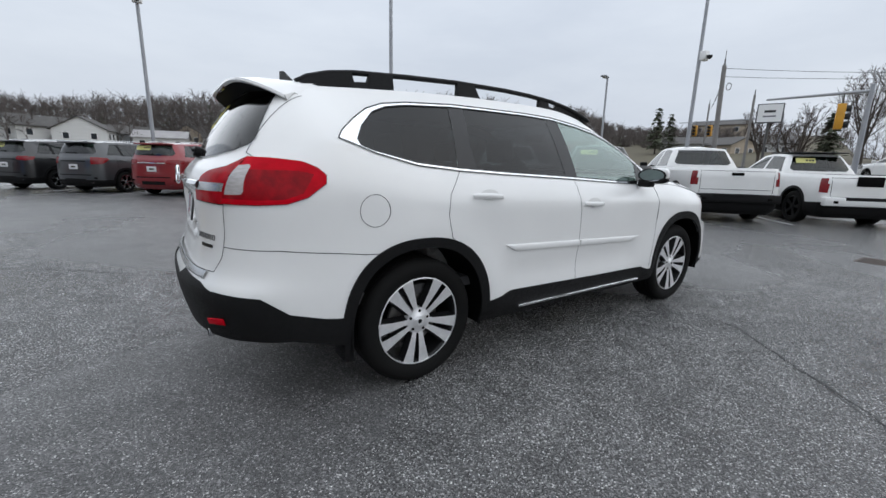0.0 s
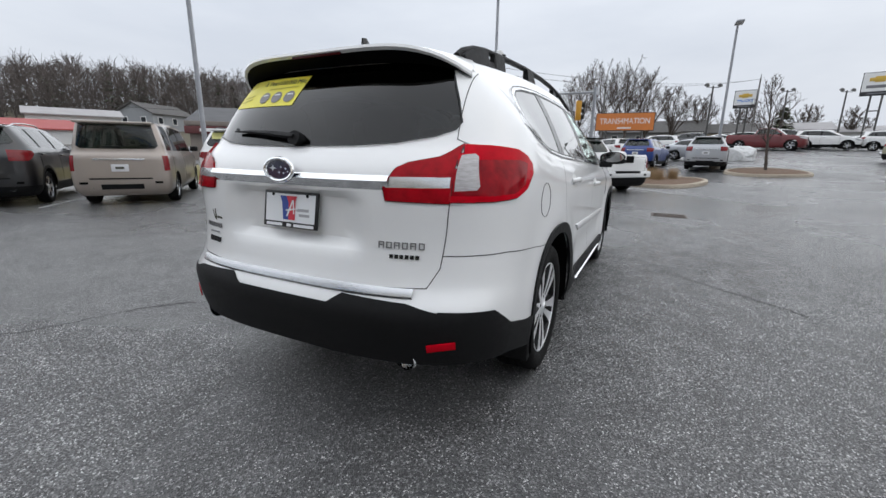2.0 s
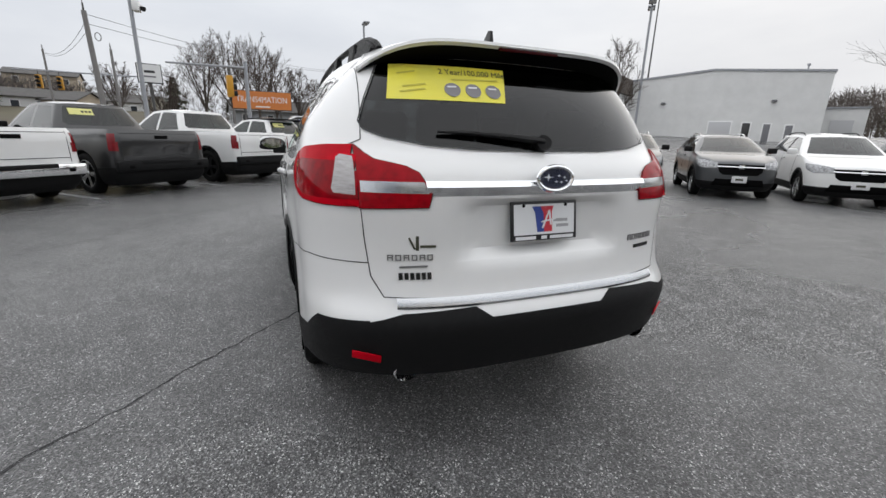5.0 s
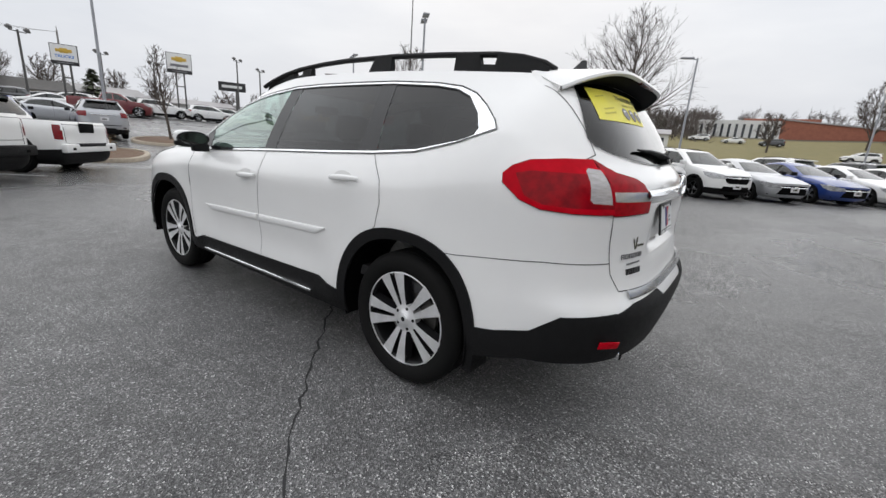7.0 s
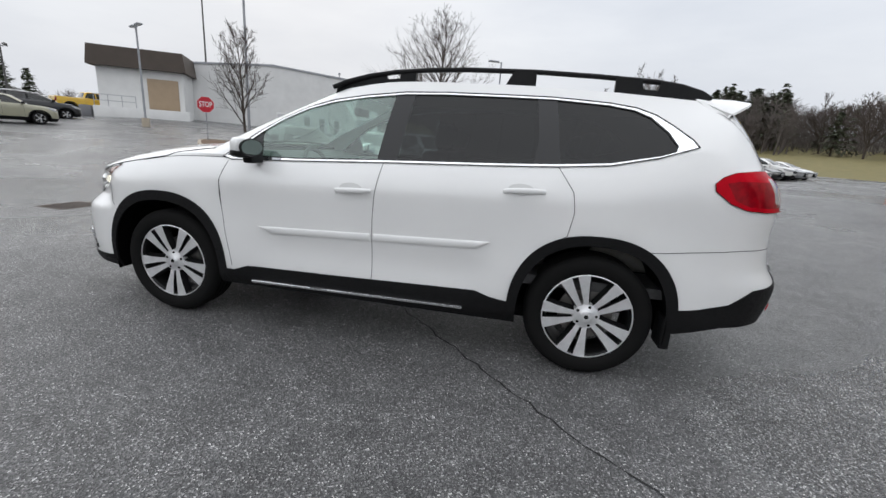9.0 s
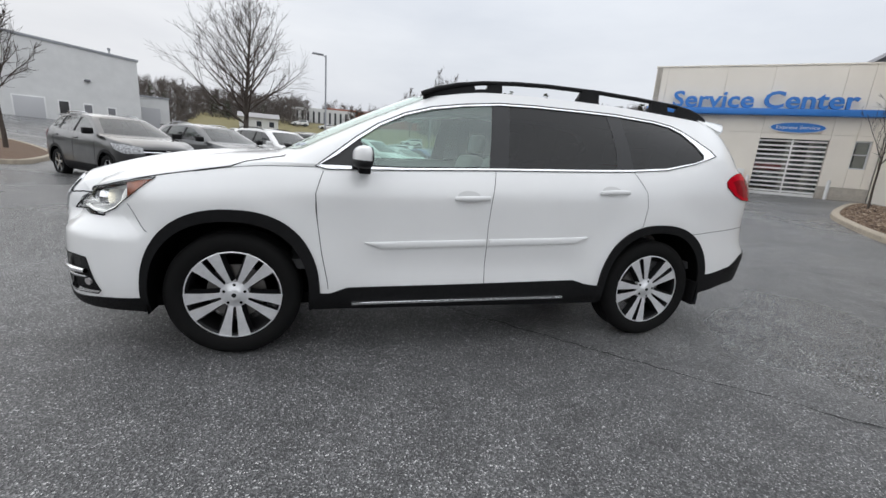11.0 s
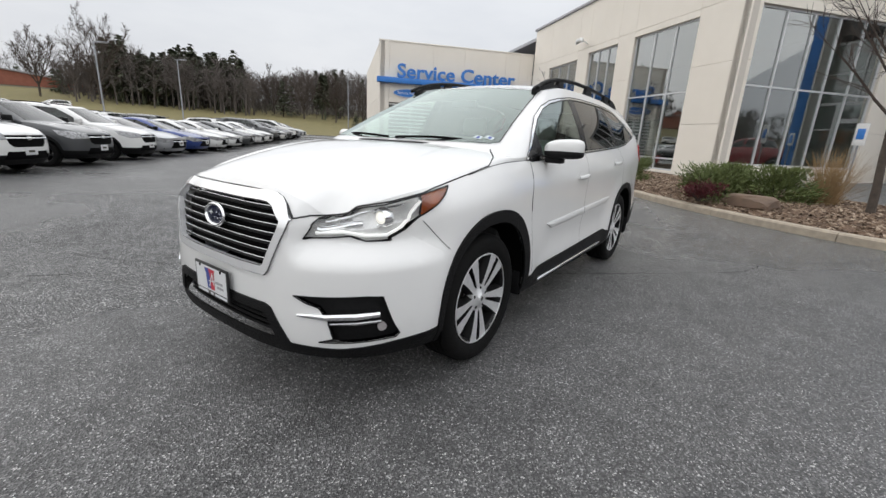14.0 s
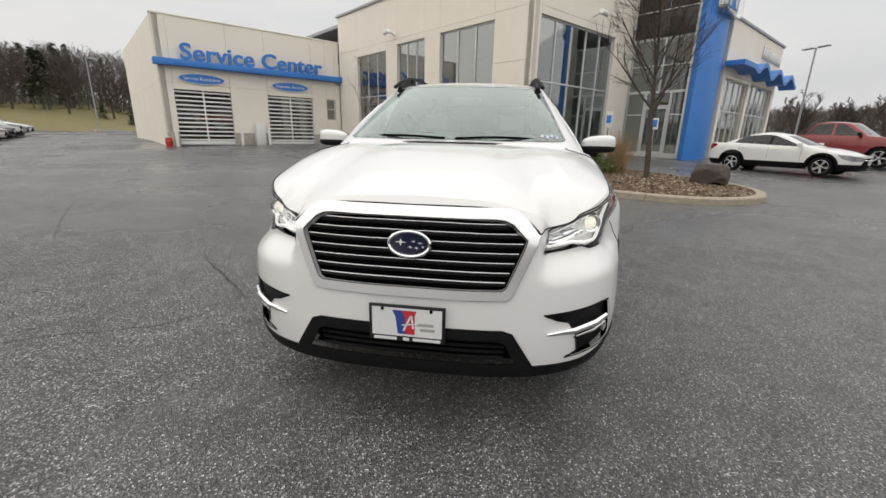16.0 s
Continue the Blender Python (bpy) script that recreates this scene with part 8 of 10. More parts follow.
for y0, y1, zt, wtext in ((1.65, 4.5, 3.3, "Service Reception"), (6.6, 9.5, 3.33, "Express Service")):
    door = thing("roller_door", "white slatted roller door with dark glass strips, closed", "garage door", pose(0, 0, 0, 0, 0, SHOP_TURN), "service doors", "structure")
    part("door_pane", box_bm(SX - 0.20, y0, 0.36, SX - 0.18, y1, zt), SHOP_GLASS, door, smooth=False)
    for i in range(13):
        z = lerp(0.40, zt - 0.10, i / 12)
        part("slat", box_bm(SX - 0.17, y0 + 0.02, z - 0.045, SX - 0.12, y1 - 0.02, z + 0.045, 0.01, 1), WHITE_SIGN, door)
    part("bottom_rail", box_bm(SX - 0.18, y0 + 0.02, 0.36, SX - 0.115, y1 - 0.02, 0.56, 0.01), WHITE_SIGN, door)
    part("centre_rail", box_bm(SX - 0.16, (y0 + y1) / 2 - 0.04, 0.40, SX - 0.105, (y0 + y1) / 2 + 0.04, zt, 0.01), WHITE_SIGN, door)
    sg = thing("oval_sign", "blue oval sign with a white rim over a service door", "sign", pose(0, 0, 0, 0, 0, SHOP_TURN), "oval door signs")
    c = (y0 + y1) / 2
    ov = [(c + 1.2 * math.cos(k * math.tau / 40), 3.90 + 0.29 * math.sin(k * math.tau / 40)) for k in range(40)]
    part("rim", prism_bm(ov, 0.07, "yz", SX), WHITE_SIGN, sg)
    ov = [(c + 1.13 * math.cos(k * math.tau / 40), 3.90 + 0.24 * math.sin(k * math.tau / 40)) for k in range(40)]
    part("face", prism_bm(ov, 0.02, "yz", SX + 0.07), SHOP_BLUE, sg)
    words(wtext, 0.24, WHITE_SIGN, "lettering", sg, facing(SX + 0.093, c, 3.90, 1, 0), 0.004, width=1.8)
    for y in (y0 - 0.25, y1 + 0.25):
        bo = thing("bollard", "short white guard post beside a service door", "bollard", group="bollards")
        p = pose(0, 0, 0, 0, 0, SHOP_TURN) @ Vector((SX + 0.5, y, 0))
        bo.matrix_world = pose(p.x, p.y, ground_z(p.x, p.y))
        part("post", lathe_bm([(0.001, 0.98), (0.05, 0.97), (0.075, 0.92), (0.08, 0.85), (0.08, -0.1)], 16, "z"), WHITE_SIGN, bo)
ub = thing("utility_box", "white metal utility cabinet against the service wall", "cabinet", pose(0, 0, 0, 0, 0, SHOP_TURN))
part("body", box_bm(SX + 0.05, 5.6, 0.35, SX + 0.5, 6.15, 1.66, 0.02), WHITE_SIGN, ub)
part("door", box_bm(SX + 0.5, 5.64, 0.45, SX + 0.515, 6.11, 1.60, 0.006), WHITE_SIGN, ub)
RED_PLASTIC = material("red_plastic", (0.42, 0.03, 0.025), 0.5)
rb = thing("red_drum", "small red plastic drum beside the roller door", "drum")
p = pose(0, 0, 0, 0, 0, SHOP_TURN) @ Vector((SX + 0.5, 1.0, 0))
rb.matrix_world = pose(p.x, p.y, ground_z(p.x, p.y))
part("body", lathe_bm([(0.001, 0.5), (0.14, 0.5), (0.17, 0.42), (0.17, 0.30), (0.18, 0.28), (0.17, 0.26), (0.17, 0.0), (0.001, 0.0)], 20, "z"), RED_PLASTIC, rb)
part("cap", lathe_bm([(0.001, 0.54), (0.05, 0.54), (0.05, 0.50)], 12, "z"), WHITE_SIGN, rb)

# ---- plants ----
BARK = varied("grey_brown_bark", (0.085, 0.068, 0.055), (0.05, 0.04, 0.033), 0.9, 14.0, 0.5, bump_scale=60)
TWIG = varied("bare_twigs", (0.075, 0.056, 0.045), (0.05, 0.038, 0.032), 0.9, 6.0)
# lighter and greyer than TWIG: distance haze put into the colour
FAR_TWIG = varied("hazed_far_woods", (0.125, 0.108, 0.098), (0.088, 0.074, 0.068), 0.95, 0.25)
NEEDLE = varied("dark_needles", (0.075, 0.090, 0.054), (0.105, 0.115, 0.070), 0.85, 3.0)
JUNIPER = varied("juniper_needles", (0.085, 0.115, 0.034), (0.135, 0.165, 0.052), 0.8, 5.0)
RED_TWIG = varied("dark_red_foliage", (0.11, 0.016, 0.022), (0.065, 0.014, 0.016), 0.8, 8.0)
STRAW = varied("dead_straw", (0.38, 0.26, 0.135), (0.26, 0.175, 0.09), 0.9, 10.0)
DEAD_LEAF = varied("brown_hanging_leaves", (0.10, 0.055, 0.03), (0.07, 0.04, 0.025), 0.9, 5.0)
ROCK = varied("brown_field_stone", (0.20, 0.135, 0.095), (0.12, 0.085, 0.065), 0.9, 3.0, 0.8, bump_scale=14)
DARK_ROCK = varied("dark_field_stone", (0.075, 0.055, 0.045), (0.045, 0.036, 0.032), 0.85, 4.0, 0.8, bump_scale=14)


def limb(verts, faces, p, d, length, r0, r1, rnd, steps=3, sides=3, wob=0.12, lift=0.0):
    """A tapered, wandering limb; returns its path of points with directions."""
    path = []
    first = len(verts)
    pos, dr = Vector(p), Vector(d).normalized()
    for i in range(steps + 1):
        path.append((pos.copy(), dr.copy(), lerp(r0, r1, i / steps)))
        s = dr.orthogonal().normalized()
        t = dr.cross(s)
        r = lerp(r0, r1, i / steps)
        for k in range(sides):
            a = k * math.tau / sides
            verts.append(tuple(pos + s * (r * math.cos(a)) + t * (r * math.sin(a))))
        dr = (dr + Vector((rnd.gauss(0, wob), rnd.gauss(0, wob), rnd.gauss(0, wob) + lift))).normalized()
        pos = pos + dr * (length / steps)
    for i in range(steps):
        for k in range(sides):
            a, b = first + i * sides + k, first + i * sides + (k + 1) % sides
            faces.append((a, b, b + sides, a + sides))
    return path


def on_path(path, f):
    x = f * (len(path) - 1)
    i = min(int(x), len(path) - 2)
    u = x - i
    return path[i][0].lerp(path[i + 1][0], u), path[i][1], lerp(path[i][2], path[i + 1][2], u)


def mesh_part(name, verts, faces, mat, parent=None, label=""):
    me = bpy.data.meshes.new(name)
    me.from_pydata(verts, [], faces)
    me.materials.append(mat)
    ob = new(name, me)
    if parent is not None:
        ob.parent = parent
    if label:
        ob["label"] = label
    return ob


def bare_tree(x, y, z, height, seed, label, clear=0.28, limbs=16, subs=7, twigs=5, r=0.06, spread=0.55, lean=55, trunks=1, leaves=0, thin=0.0, cat="tree"):
    rnd = random.Random(seed)
    tree = thing("bare_tree", label, cat)
    tree.matrix_world = pose(x, y, z)
    tv, tf, cv, cf, lv, lf = [], [], [], [], [], []
    stems = []
    mid, ea, eb = Vector((0, 0, height * 0.60)), height * 0.40, height * 0.40

    def reach(p, d):
        """How far it is from p along d to the rounded outline of the crown."""
        d = Vector(d).normalized()
        u, q = Vector((d.x / ea, d.y / ea, d.z / eb)), p - mid
        v = Vector((q.x / ea, q.y / ea, q.z / eb))
        a, b, c = u.dot(u), 2 * u.dot(v), v.dot(v) - 1
        return max(0.2, (-b + math.sqrt(max(0.0, b * b - 4 * a * c))) / (2 * a))

    if trunks == 1:
        stems.append(limb(tv, tf, (0, 0, -0.1), (rnd.gauss(0, 0.02), rnd.gauss(0, 0.02), 1), height * 0.92, r, r * 0.12, rnd, 9, 10, 0.03, 0.02))
    else:
        base = limb(tv, tf, (0, 0, -0.1), (0, 0, 1), height * clear, r, r * 0.8, rnd, 3, 10, 0.02)
        for i in range(trunks):
            a = math.tau * (i + rnd.uniform(-0.2, 0.2)) / trunks
            tilt = rnd.uniform(0.2, 0.85) if i else 0.05
            way = (math.cos(a) * tilt, math.sin(a) * tilt, 1)
            stems.append(limb(tv, tf, base[-1][0] - Vector((0, 0, 0.1)), way, reach(base[-1][0], way) * rnd.uniform(0.88, 1.0), r * 0.6, r * 0.07, rnd, 7, 7, 0.045, 0.02))
    for st in stems:
        n = limbs if trunks == 1 else max(7, limbs // 2)
        f0 = clear if trunks == 1 else 0.1
        for i in range(n):
            f = lerp(f0, 0.96, (i + rnd.random() * 0.8) / n)
            p, d, rr = on_path(st, f)
            a = 2.4 * i + rnd.uniform(-0.5, 0.5)
            tilt = math.radians(lerp(lean, lean * 0.45, f) + rnd.uniform(-8, 8))
            dirn = Vector((math.cos(a) * math.sin(tilt), math.sin(a) * math.sin(tilt), math.cos(tilt)))
            ln = height * spread * (1 - (f - f0) / (1.08 - f0)) ** 0.75 * rnd.uniform(0.75, 1.1) + 0.06 * height
            if trunks > 1:
                ln = min(ln * 0.75, reach(p, dirn) * rnd.uniform(0.85, 1.05))
            q = limb(cv, cf, p, dirn, ln, max(rr * 0.55, 0.006, thin * 1.8), 0.004 + thin * 0.9, rnd, 5, 5, 0.08, 0.05)
            for j in range(subs):
                g = lerp(0.18, 0.97, (j + rnd.random()) / subs)
                p2, d2, r2 = on_path(q, g)
                o = d2.orthogonal().normalized()
                o.rotate(Quaternion(d2, rnd.uniform(0, math.tau)))
                w = limb(cv, cf, p2, (d2 + o * rnd.uniform(0.5, 0.95) + Vector((0, 0, 0.15))), ln * rnd.uniform(0.28, 0.5) * (1.1 - g * 0.6), max(r2 * 0.6, 0.004, thin * 1.2), 0.0025 + thin * 0.6, rnd, 3, 3, 0.1, 0.05)
                for k in range(twigs):
                    p3, d3, r3 = on_path(w, rnd.uniform(0.25, 1.0))
                    o3 = d3.orthogonal().normalized()
                    o3.rotate(Quaternion(d3, rnd.uniform(0, math.tau)))
                    t3 = limb(cv, cf, p3, d3 + o3 * rnd.uniform(0.4, 0.9), ln * rnd.uniform(0.10, 0.22), 0.003 + thin * 0.9, 0.0015 + thin * 0.5, rnd, 2, 3, 0.12, 0.05)
                    for m in range(leaves):
                        c = t3[-1][0] + Vector((rnd.gauss(0, 0.15), rnd.gauss(0, 0.15), -rnd.uniform(0, 0.2)))
                        u = Vector((rnd.gauss(0, 1), rnd.gauss(0, 1), rnd.gauss(0, 1))).normalized() * rnd.uniform(0.03, 0.07)
                        v = u.orthogonal() * 0.7
                        k0 = len(lv)
                        lv += [tuple(c - u), tuple(c + v), tuple(c + u), tuple(c - v)]
                        lf.append((k0, k0 + 1, k0 + 2, k0 + 3))
    mesh_part("trunk", tv, tf, BARK, tree)
    mesh_part("crown", cv, cf, TWIG, tree)
    if lv:
        mesh_part("leaves", lv, lf, DEAD_LEAF, tree)["kind"] = "stuff"
    return tree


def conifer_mesh(verts, faces, x, y, z, h, w, rnd, dens=1.0, needles=5, low=0.12):
    """A conifer as whorls of drooping, ragged boughs."""
    n = int(26 * dens)
    for i in range(n):
        f = (i + rnd.random()) / n
        zz = z + h * lerp(low, 1.0, f)
        rad = w * (1 - f) ** 0.8 * rnd.uniform(0.55, 1.1) + 0.04 * w
        for k in range(6):
            a = rnd.uniform(0, math.tau)
            for m in range(needles):
                g = rnd.uniform(0.2, 1.0)
                c = Vector((x + math.cos(a) * rad * g, y + math.sin(a) * rad * g, zz - rad * g * rnd.uniform(0.1, 0.45)))
                ln = (0.22 + 0.18 * rnd.random()) * w
                u = Vector((math.cos(a + rnd.gauss(0, 0.6)), math.sin(a + rnd.gauss(0, 0.6)), rnd.uniform(-0.6, 0.25))) * ln
                v = Vector((-u.y, u.x, rnd.uniform(-0.3, 0.3) * ln)).normalized() * ln * 0.32
                q = len(verts)
                verts += [tuple(c - u * 0.5), tuple(c + v), tuple(c + u * 0.7), tuple(c - v)]
                faces.append((q, q + 1, q + 2, q + 3))


def conifer(x, y, h, w, seed, label="dark green conifer", dens=1.0, needles=5):
    t = thing("conifer", label, "tree")
    t.matrix_world = pose(x, y, ground_z(x, y))
    tv, tf, v, f = [], [], [], []
    rnd = random.Random(seed)
    limb(tv, tf, (0, 0, -0.2), (0, 0, 1), h * 0.95, h * 0.018, h * 0.003, rnd, 4, 6, 0.01)
    conifer_mesh(v, f, 0, 0, 0, h, w, rnd, dens, needles)
    mesh_part("trunk", tv, tf, BARK, t)
    mesh_part("crown", v, f, NEEDLE, t)
    return t


def shrub(name, x, y, z, rad, high, seed, mat, label, count=900, blade=0.12, wide=0.012, flat=0.6):
    """A shrub of many short sprays growing outwards from woody stems."""
    s = thing(name, label, "shrub", group="shrubs of the planting bed")
    s.matrix_world = pose(x, y, z)
    rnd = random.Random(seed)
    v, f, tv, tf = [], [], [], []
    tips = []
    for i in range(26):
        a, t = rnd.uniform(0, math.tau), rnd.uniform(0.1, 1.25)
        d = Vector((math.cos(a) * math.sin(t), math.sin(a) * math.sin(t), math.cos(t) * flat + 0.15))
        q = limb(tv, tf, (rnd.gauss(0, 0.05), rnd.gauss(0, 0.05), 0), d, rad * rnd.uniform(0.7, 1.1), 0.012, 0.004, rnd, 4, 4, 0.12, 0.04)
        tips.append(q)
    for i in range(count):
        p, d, r_ = on_path(rnd.choice(tips), rnd.uniform(0.3, 1.0) ** 0.7)
        c = p + Vector((rnd.gauss(0, rad * 0.13), rnd.gauss(0, rad * 0.13), rnd.gauss(0, rad * 0.09)))
        c.z = min(max(c.z, 0.02), high)
        u = (d + Vector((rnd.gauss(0, 0.5), rnd.gauss(0, 0.5), rnd.gauss(0, 0.4)))).normalized() * blade * rnd.uniform(0.6, 1.3)
        w = u.orthogonal().normalized()
        w.rotate(Quaternion(u.normalized(), rnd.uniform(0, math.tau)))
        w *= wide
        k = len(v)
        v += [tuple(c), tuple(c + u * 0.45 + w), tuple(c + u), tuple(c + u * 0.45 - w)]
        f.append((k, k + 1, k + 2, k + 3))
    mesh_part("woody_base", tv, tf, BARK, s)
    mesh_part("foliage", v, f, mat, s)
    return s


def grass_clump(x, y, z, high, count, seed, label):
    s = thing("ornamental_grass", label, "grass clump", group="ornamental grass clumps")
    s.matrix_world = pose(x, y, z)
    rnd = random.Random(seed)
    v, f = [], []
    for i in range(count):
        a, t = rnd.uniform(0, math.tau), abs(rnd.gauss(0, 0.35))
        b = Vector((rnd.gauss(0, 0.09), rnd.gauss(0, 0.09), 0))
        limb(v, f, b, (math.cos(a) * math.sin(t), math.sin(a) * math.sin(t), math.cos(t)), high * rnd.uniform(0.6, 1.05), 0.005, 0.001, rnd, 4, 3, 0.10, -0.10 * t)
    mesh_part("blades", v, f, STRAW, s)


def boulder(x, y, z, sx, sy, sz, turn, seed, mat, label):
    bm = bmesh.new()
    bmesh.ops.create_icosphere(bm, subdivisions=4, radius=1.0)
    for v in bm.verts:
        n = noise.noise(v.co * 1.3 + Vector((seed, 0, 0))) * 0.28 + noise.noise(v.co * 3.5 + Vector((0, seed, 0))) * 0.10 + noise.noise(v.co * 9 + Vector((0, 0, seed))) * 0.03
        c = v.co * (1 + n)
        c = Vector([math.copysign(min(abs(q), 0.80 + 0.05 * n), q) for q in c])
        v.co = Vector((c.x * sx, c.y * sy, c.z * sz))
    ob = part("boulder", bm, mat, None, sharp=25)
    ob.matrix_world = pose(x, y, z + sz * 0.55, 0, 0, turn)
    return tagged(ob, label, "rock", "rocks of the planting bed")


bed_z = lambda x, y: ground_z(x, y) + 0.20
bare_tree(-7.63, 4.03, bed_z(-7.63, 4.03), 5.7, 6, "leafless young maple in the mulch bed", 0.30, 26, 9, 5, 0.075, 0.42, 52, thin=0.002)
bare_tree(-17.4, -6.9, bed_z(-17.4, -6.9), 4.3, 14, "thin leafless sapling by the showroom wall", 0.30, 11, 5, 3, 0.04, 0.36, 45, thin=0.003)
bare_tree(10.9, -12.9, ground_z(10.9, -12.9) + 0.18, 5.0, 21, "leafless young tree on the corner island", 0.24, 22, 8, 6, 0.07, 0.42, 48, thin=0.004)
bare_tree(20.0, -6.0, ground_z(20, -6) + 0.16, 4.1, 8, "leafless young tree on the small island", 0.26, 16, 7, 5, 0.07, 0.42, 46, thin=0.005)
bare_tree(10.2, -46.0, ground_z(10.2, -46), 15.2, 5, "large nearly leafless tree with a broad rounded crown", 0.20, 40, 9, 6, 0.30, 0.52, 60, thin=0.008)
for i, (a, r, h, tr) in enumerate(((8.5, 62, 10.5, 4), (5.5, 66, 12.5, 5), (2.6, 60, 12.0, 5), (0.4, 70, 11.0, 4), (13.0, 46, 6.8, 4), (-2.5, 75, 9.5, 4), (17.0, 64, 8.0, 3), (-104, 104, 17, 4), (-99.5, 112, 12.5, 4), (-121.5, 118, 12.5, 3), (-92, 96, 7.0, 3), (147, 62, 6.5, 4), (143.5, 70, 6.0, 4), (140, 66, 6.5, 4), (-129, 104, 11, 4), (-132.5, 98, 9, 3), (-135.5, 106, 11, 4), (-138.5, 100, 9.5, 3), (-142, 104, 11, 4), (-146, 98, 9, 3), (-125, 110, 12, 4), (-5.5, 84, 9.0, 4), (-9.5, 90, 8.0, 3), (-15, 96, 7.5, 3), (-18.5, 92, 6.5, 3), (-25.5, 98, 7.0, 3), (-29.5, 104, 7.5, 3))):
    x, y = r * math.cos(math.radians(a)), r * math.sin(math.radians(a))
    bare_tree(x, y, ground_z(x, y), h, 40 + i, "tall leafless tree at the edge of the lot", 0.18, 16, 8, 5, 0.20, 0.55, 50, trunks=tr + 1, thin=0.0002 * r)
for i, (x, y, rad, high) in enumerate(((-7.75, 1.55, 0.85, 0.72), (-8.35, 2.6, 0.85, 0.70), (-8.8, 1.7, 0.75, 0.65), (-10.1, -0.95, 0.80, 0.68), (-11.4, -2.1, 0.75, 0.62))):
    shrub("juniper_shrub", x, y, bed_z(x, y), rad, high, i, JUNIPER, "low spreading green juniper in the mulch bed", 3400, 0.14, 0.013)
shrub("red_shrub", -7.0, 1.30, bed_z(-7.0, 1.3), 0.42, 0.45, 30, RED_TWIG, "small dark red shrub in front of a juniper", 1700, 0.07, 0.010, 0.9)
grass_clump(-8.5, 3.45, bed_z(-8.5, 3.45), 1.25, 480, 3, "tan dead ornamental grass in the mulch bed")
boulder(-7.05, 2.2, bed_z(-7.05, 2.2), 0.58, 0.34, 0.17, 55, 3.0, ROCK, "flat brown field stone in front of a juniper")
boulder(-8.75, -0.95, bed_z(-8.75, -0.95), 0.45, 0.34, 0.24, 45, 9.0, ROCK, "squat brown field stone beside a juniper")
boulder(-7.55, 5.55, bed_z(-7.5, 5.5), 0.75, 0.48, 0.34, 150, 12.0, DARK_ROCK, "rounded dark boulder at the tip of the bed")
for i, (x, y) in enumerate(((14.6, -1.6), (15.2, -1.3), (15.0, -2.1))):
    boulder_z = ground_z(x, y) + 0.16
    grass_clump(x, y, boulder_z, 0.5, 300, 50 + i, "flattened dead ornamental grass on the small island")

SNOW = varied("old_grey_snow", (0.66, 0.66, 0.66), (0.45, 0.45, 0.44), 0.8, 6.0, 0.5, bump_scale=20)
for x, y, sx_, sy_, sz_ in ((29.5, -5.6, 1.9, 1.1, 0.75), (15.6, -0.6, 0.5, 0.35, 0.22)):
    hp = boulder(x, y, ground_z(x, y) + (0.12 if x < 20 else -0.1), sx_, sy_, sz_, 70, x, SNOW, "heap of old grey snow at the edge of the lot")
    hp.name = "snow_heap"
    tagged(hp, "heap of old grey snow at the edge of the lot", "snow", "snow heaps")

# woods on the ridges: real small trees, joined as one stuff
RIDGE = [(-180, 3.0), (-150, 5.5), (-140, 7.0), (-134, 7.2), (-128, 7.4), (-120, 6.0), (-112, 5.4), (-100, 5.2), (-91, 5.6), (-84, 5.6), (-76, 5.4), (-69, 5.8), (-62, 4.5), (-55, 3.0), (-40, 2.6), (-20, 2.8), (0, 4.2), (10, 4.6), (20, 4.4), (29, 4.4), (33, 4.9), (38, 7.1), (44, 7.0), (50, 8.2), (63, 8.6), (71, 8.2), (78, 7.7), (86, 6.8), (95, 5.7), (100, 5.1), (104, 4.8), (130, 4.0), (145, 3.3), (180, 3.0)]


def ridge_at(a):
    return curve_at(RIDGE, a)


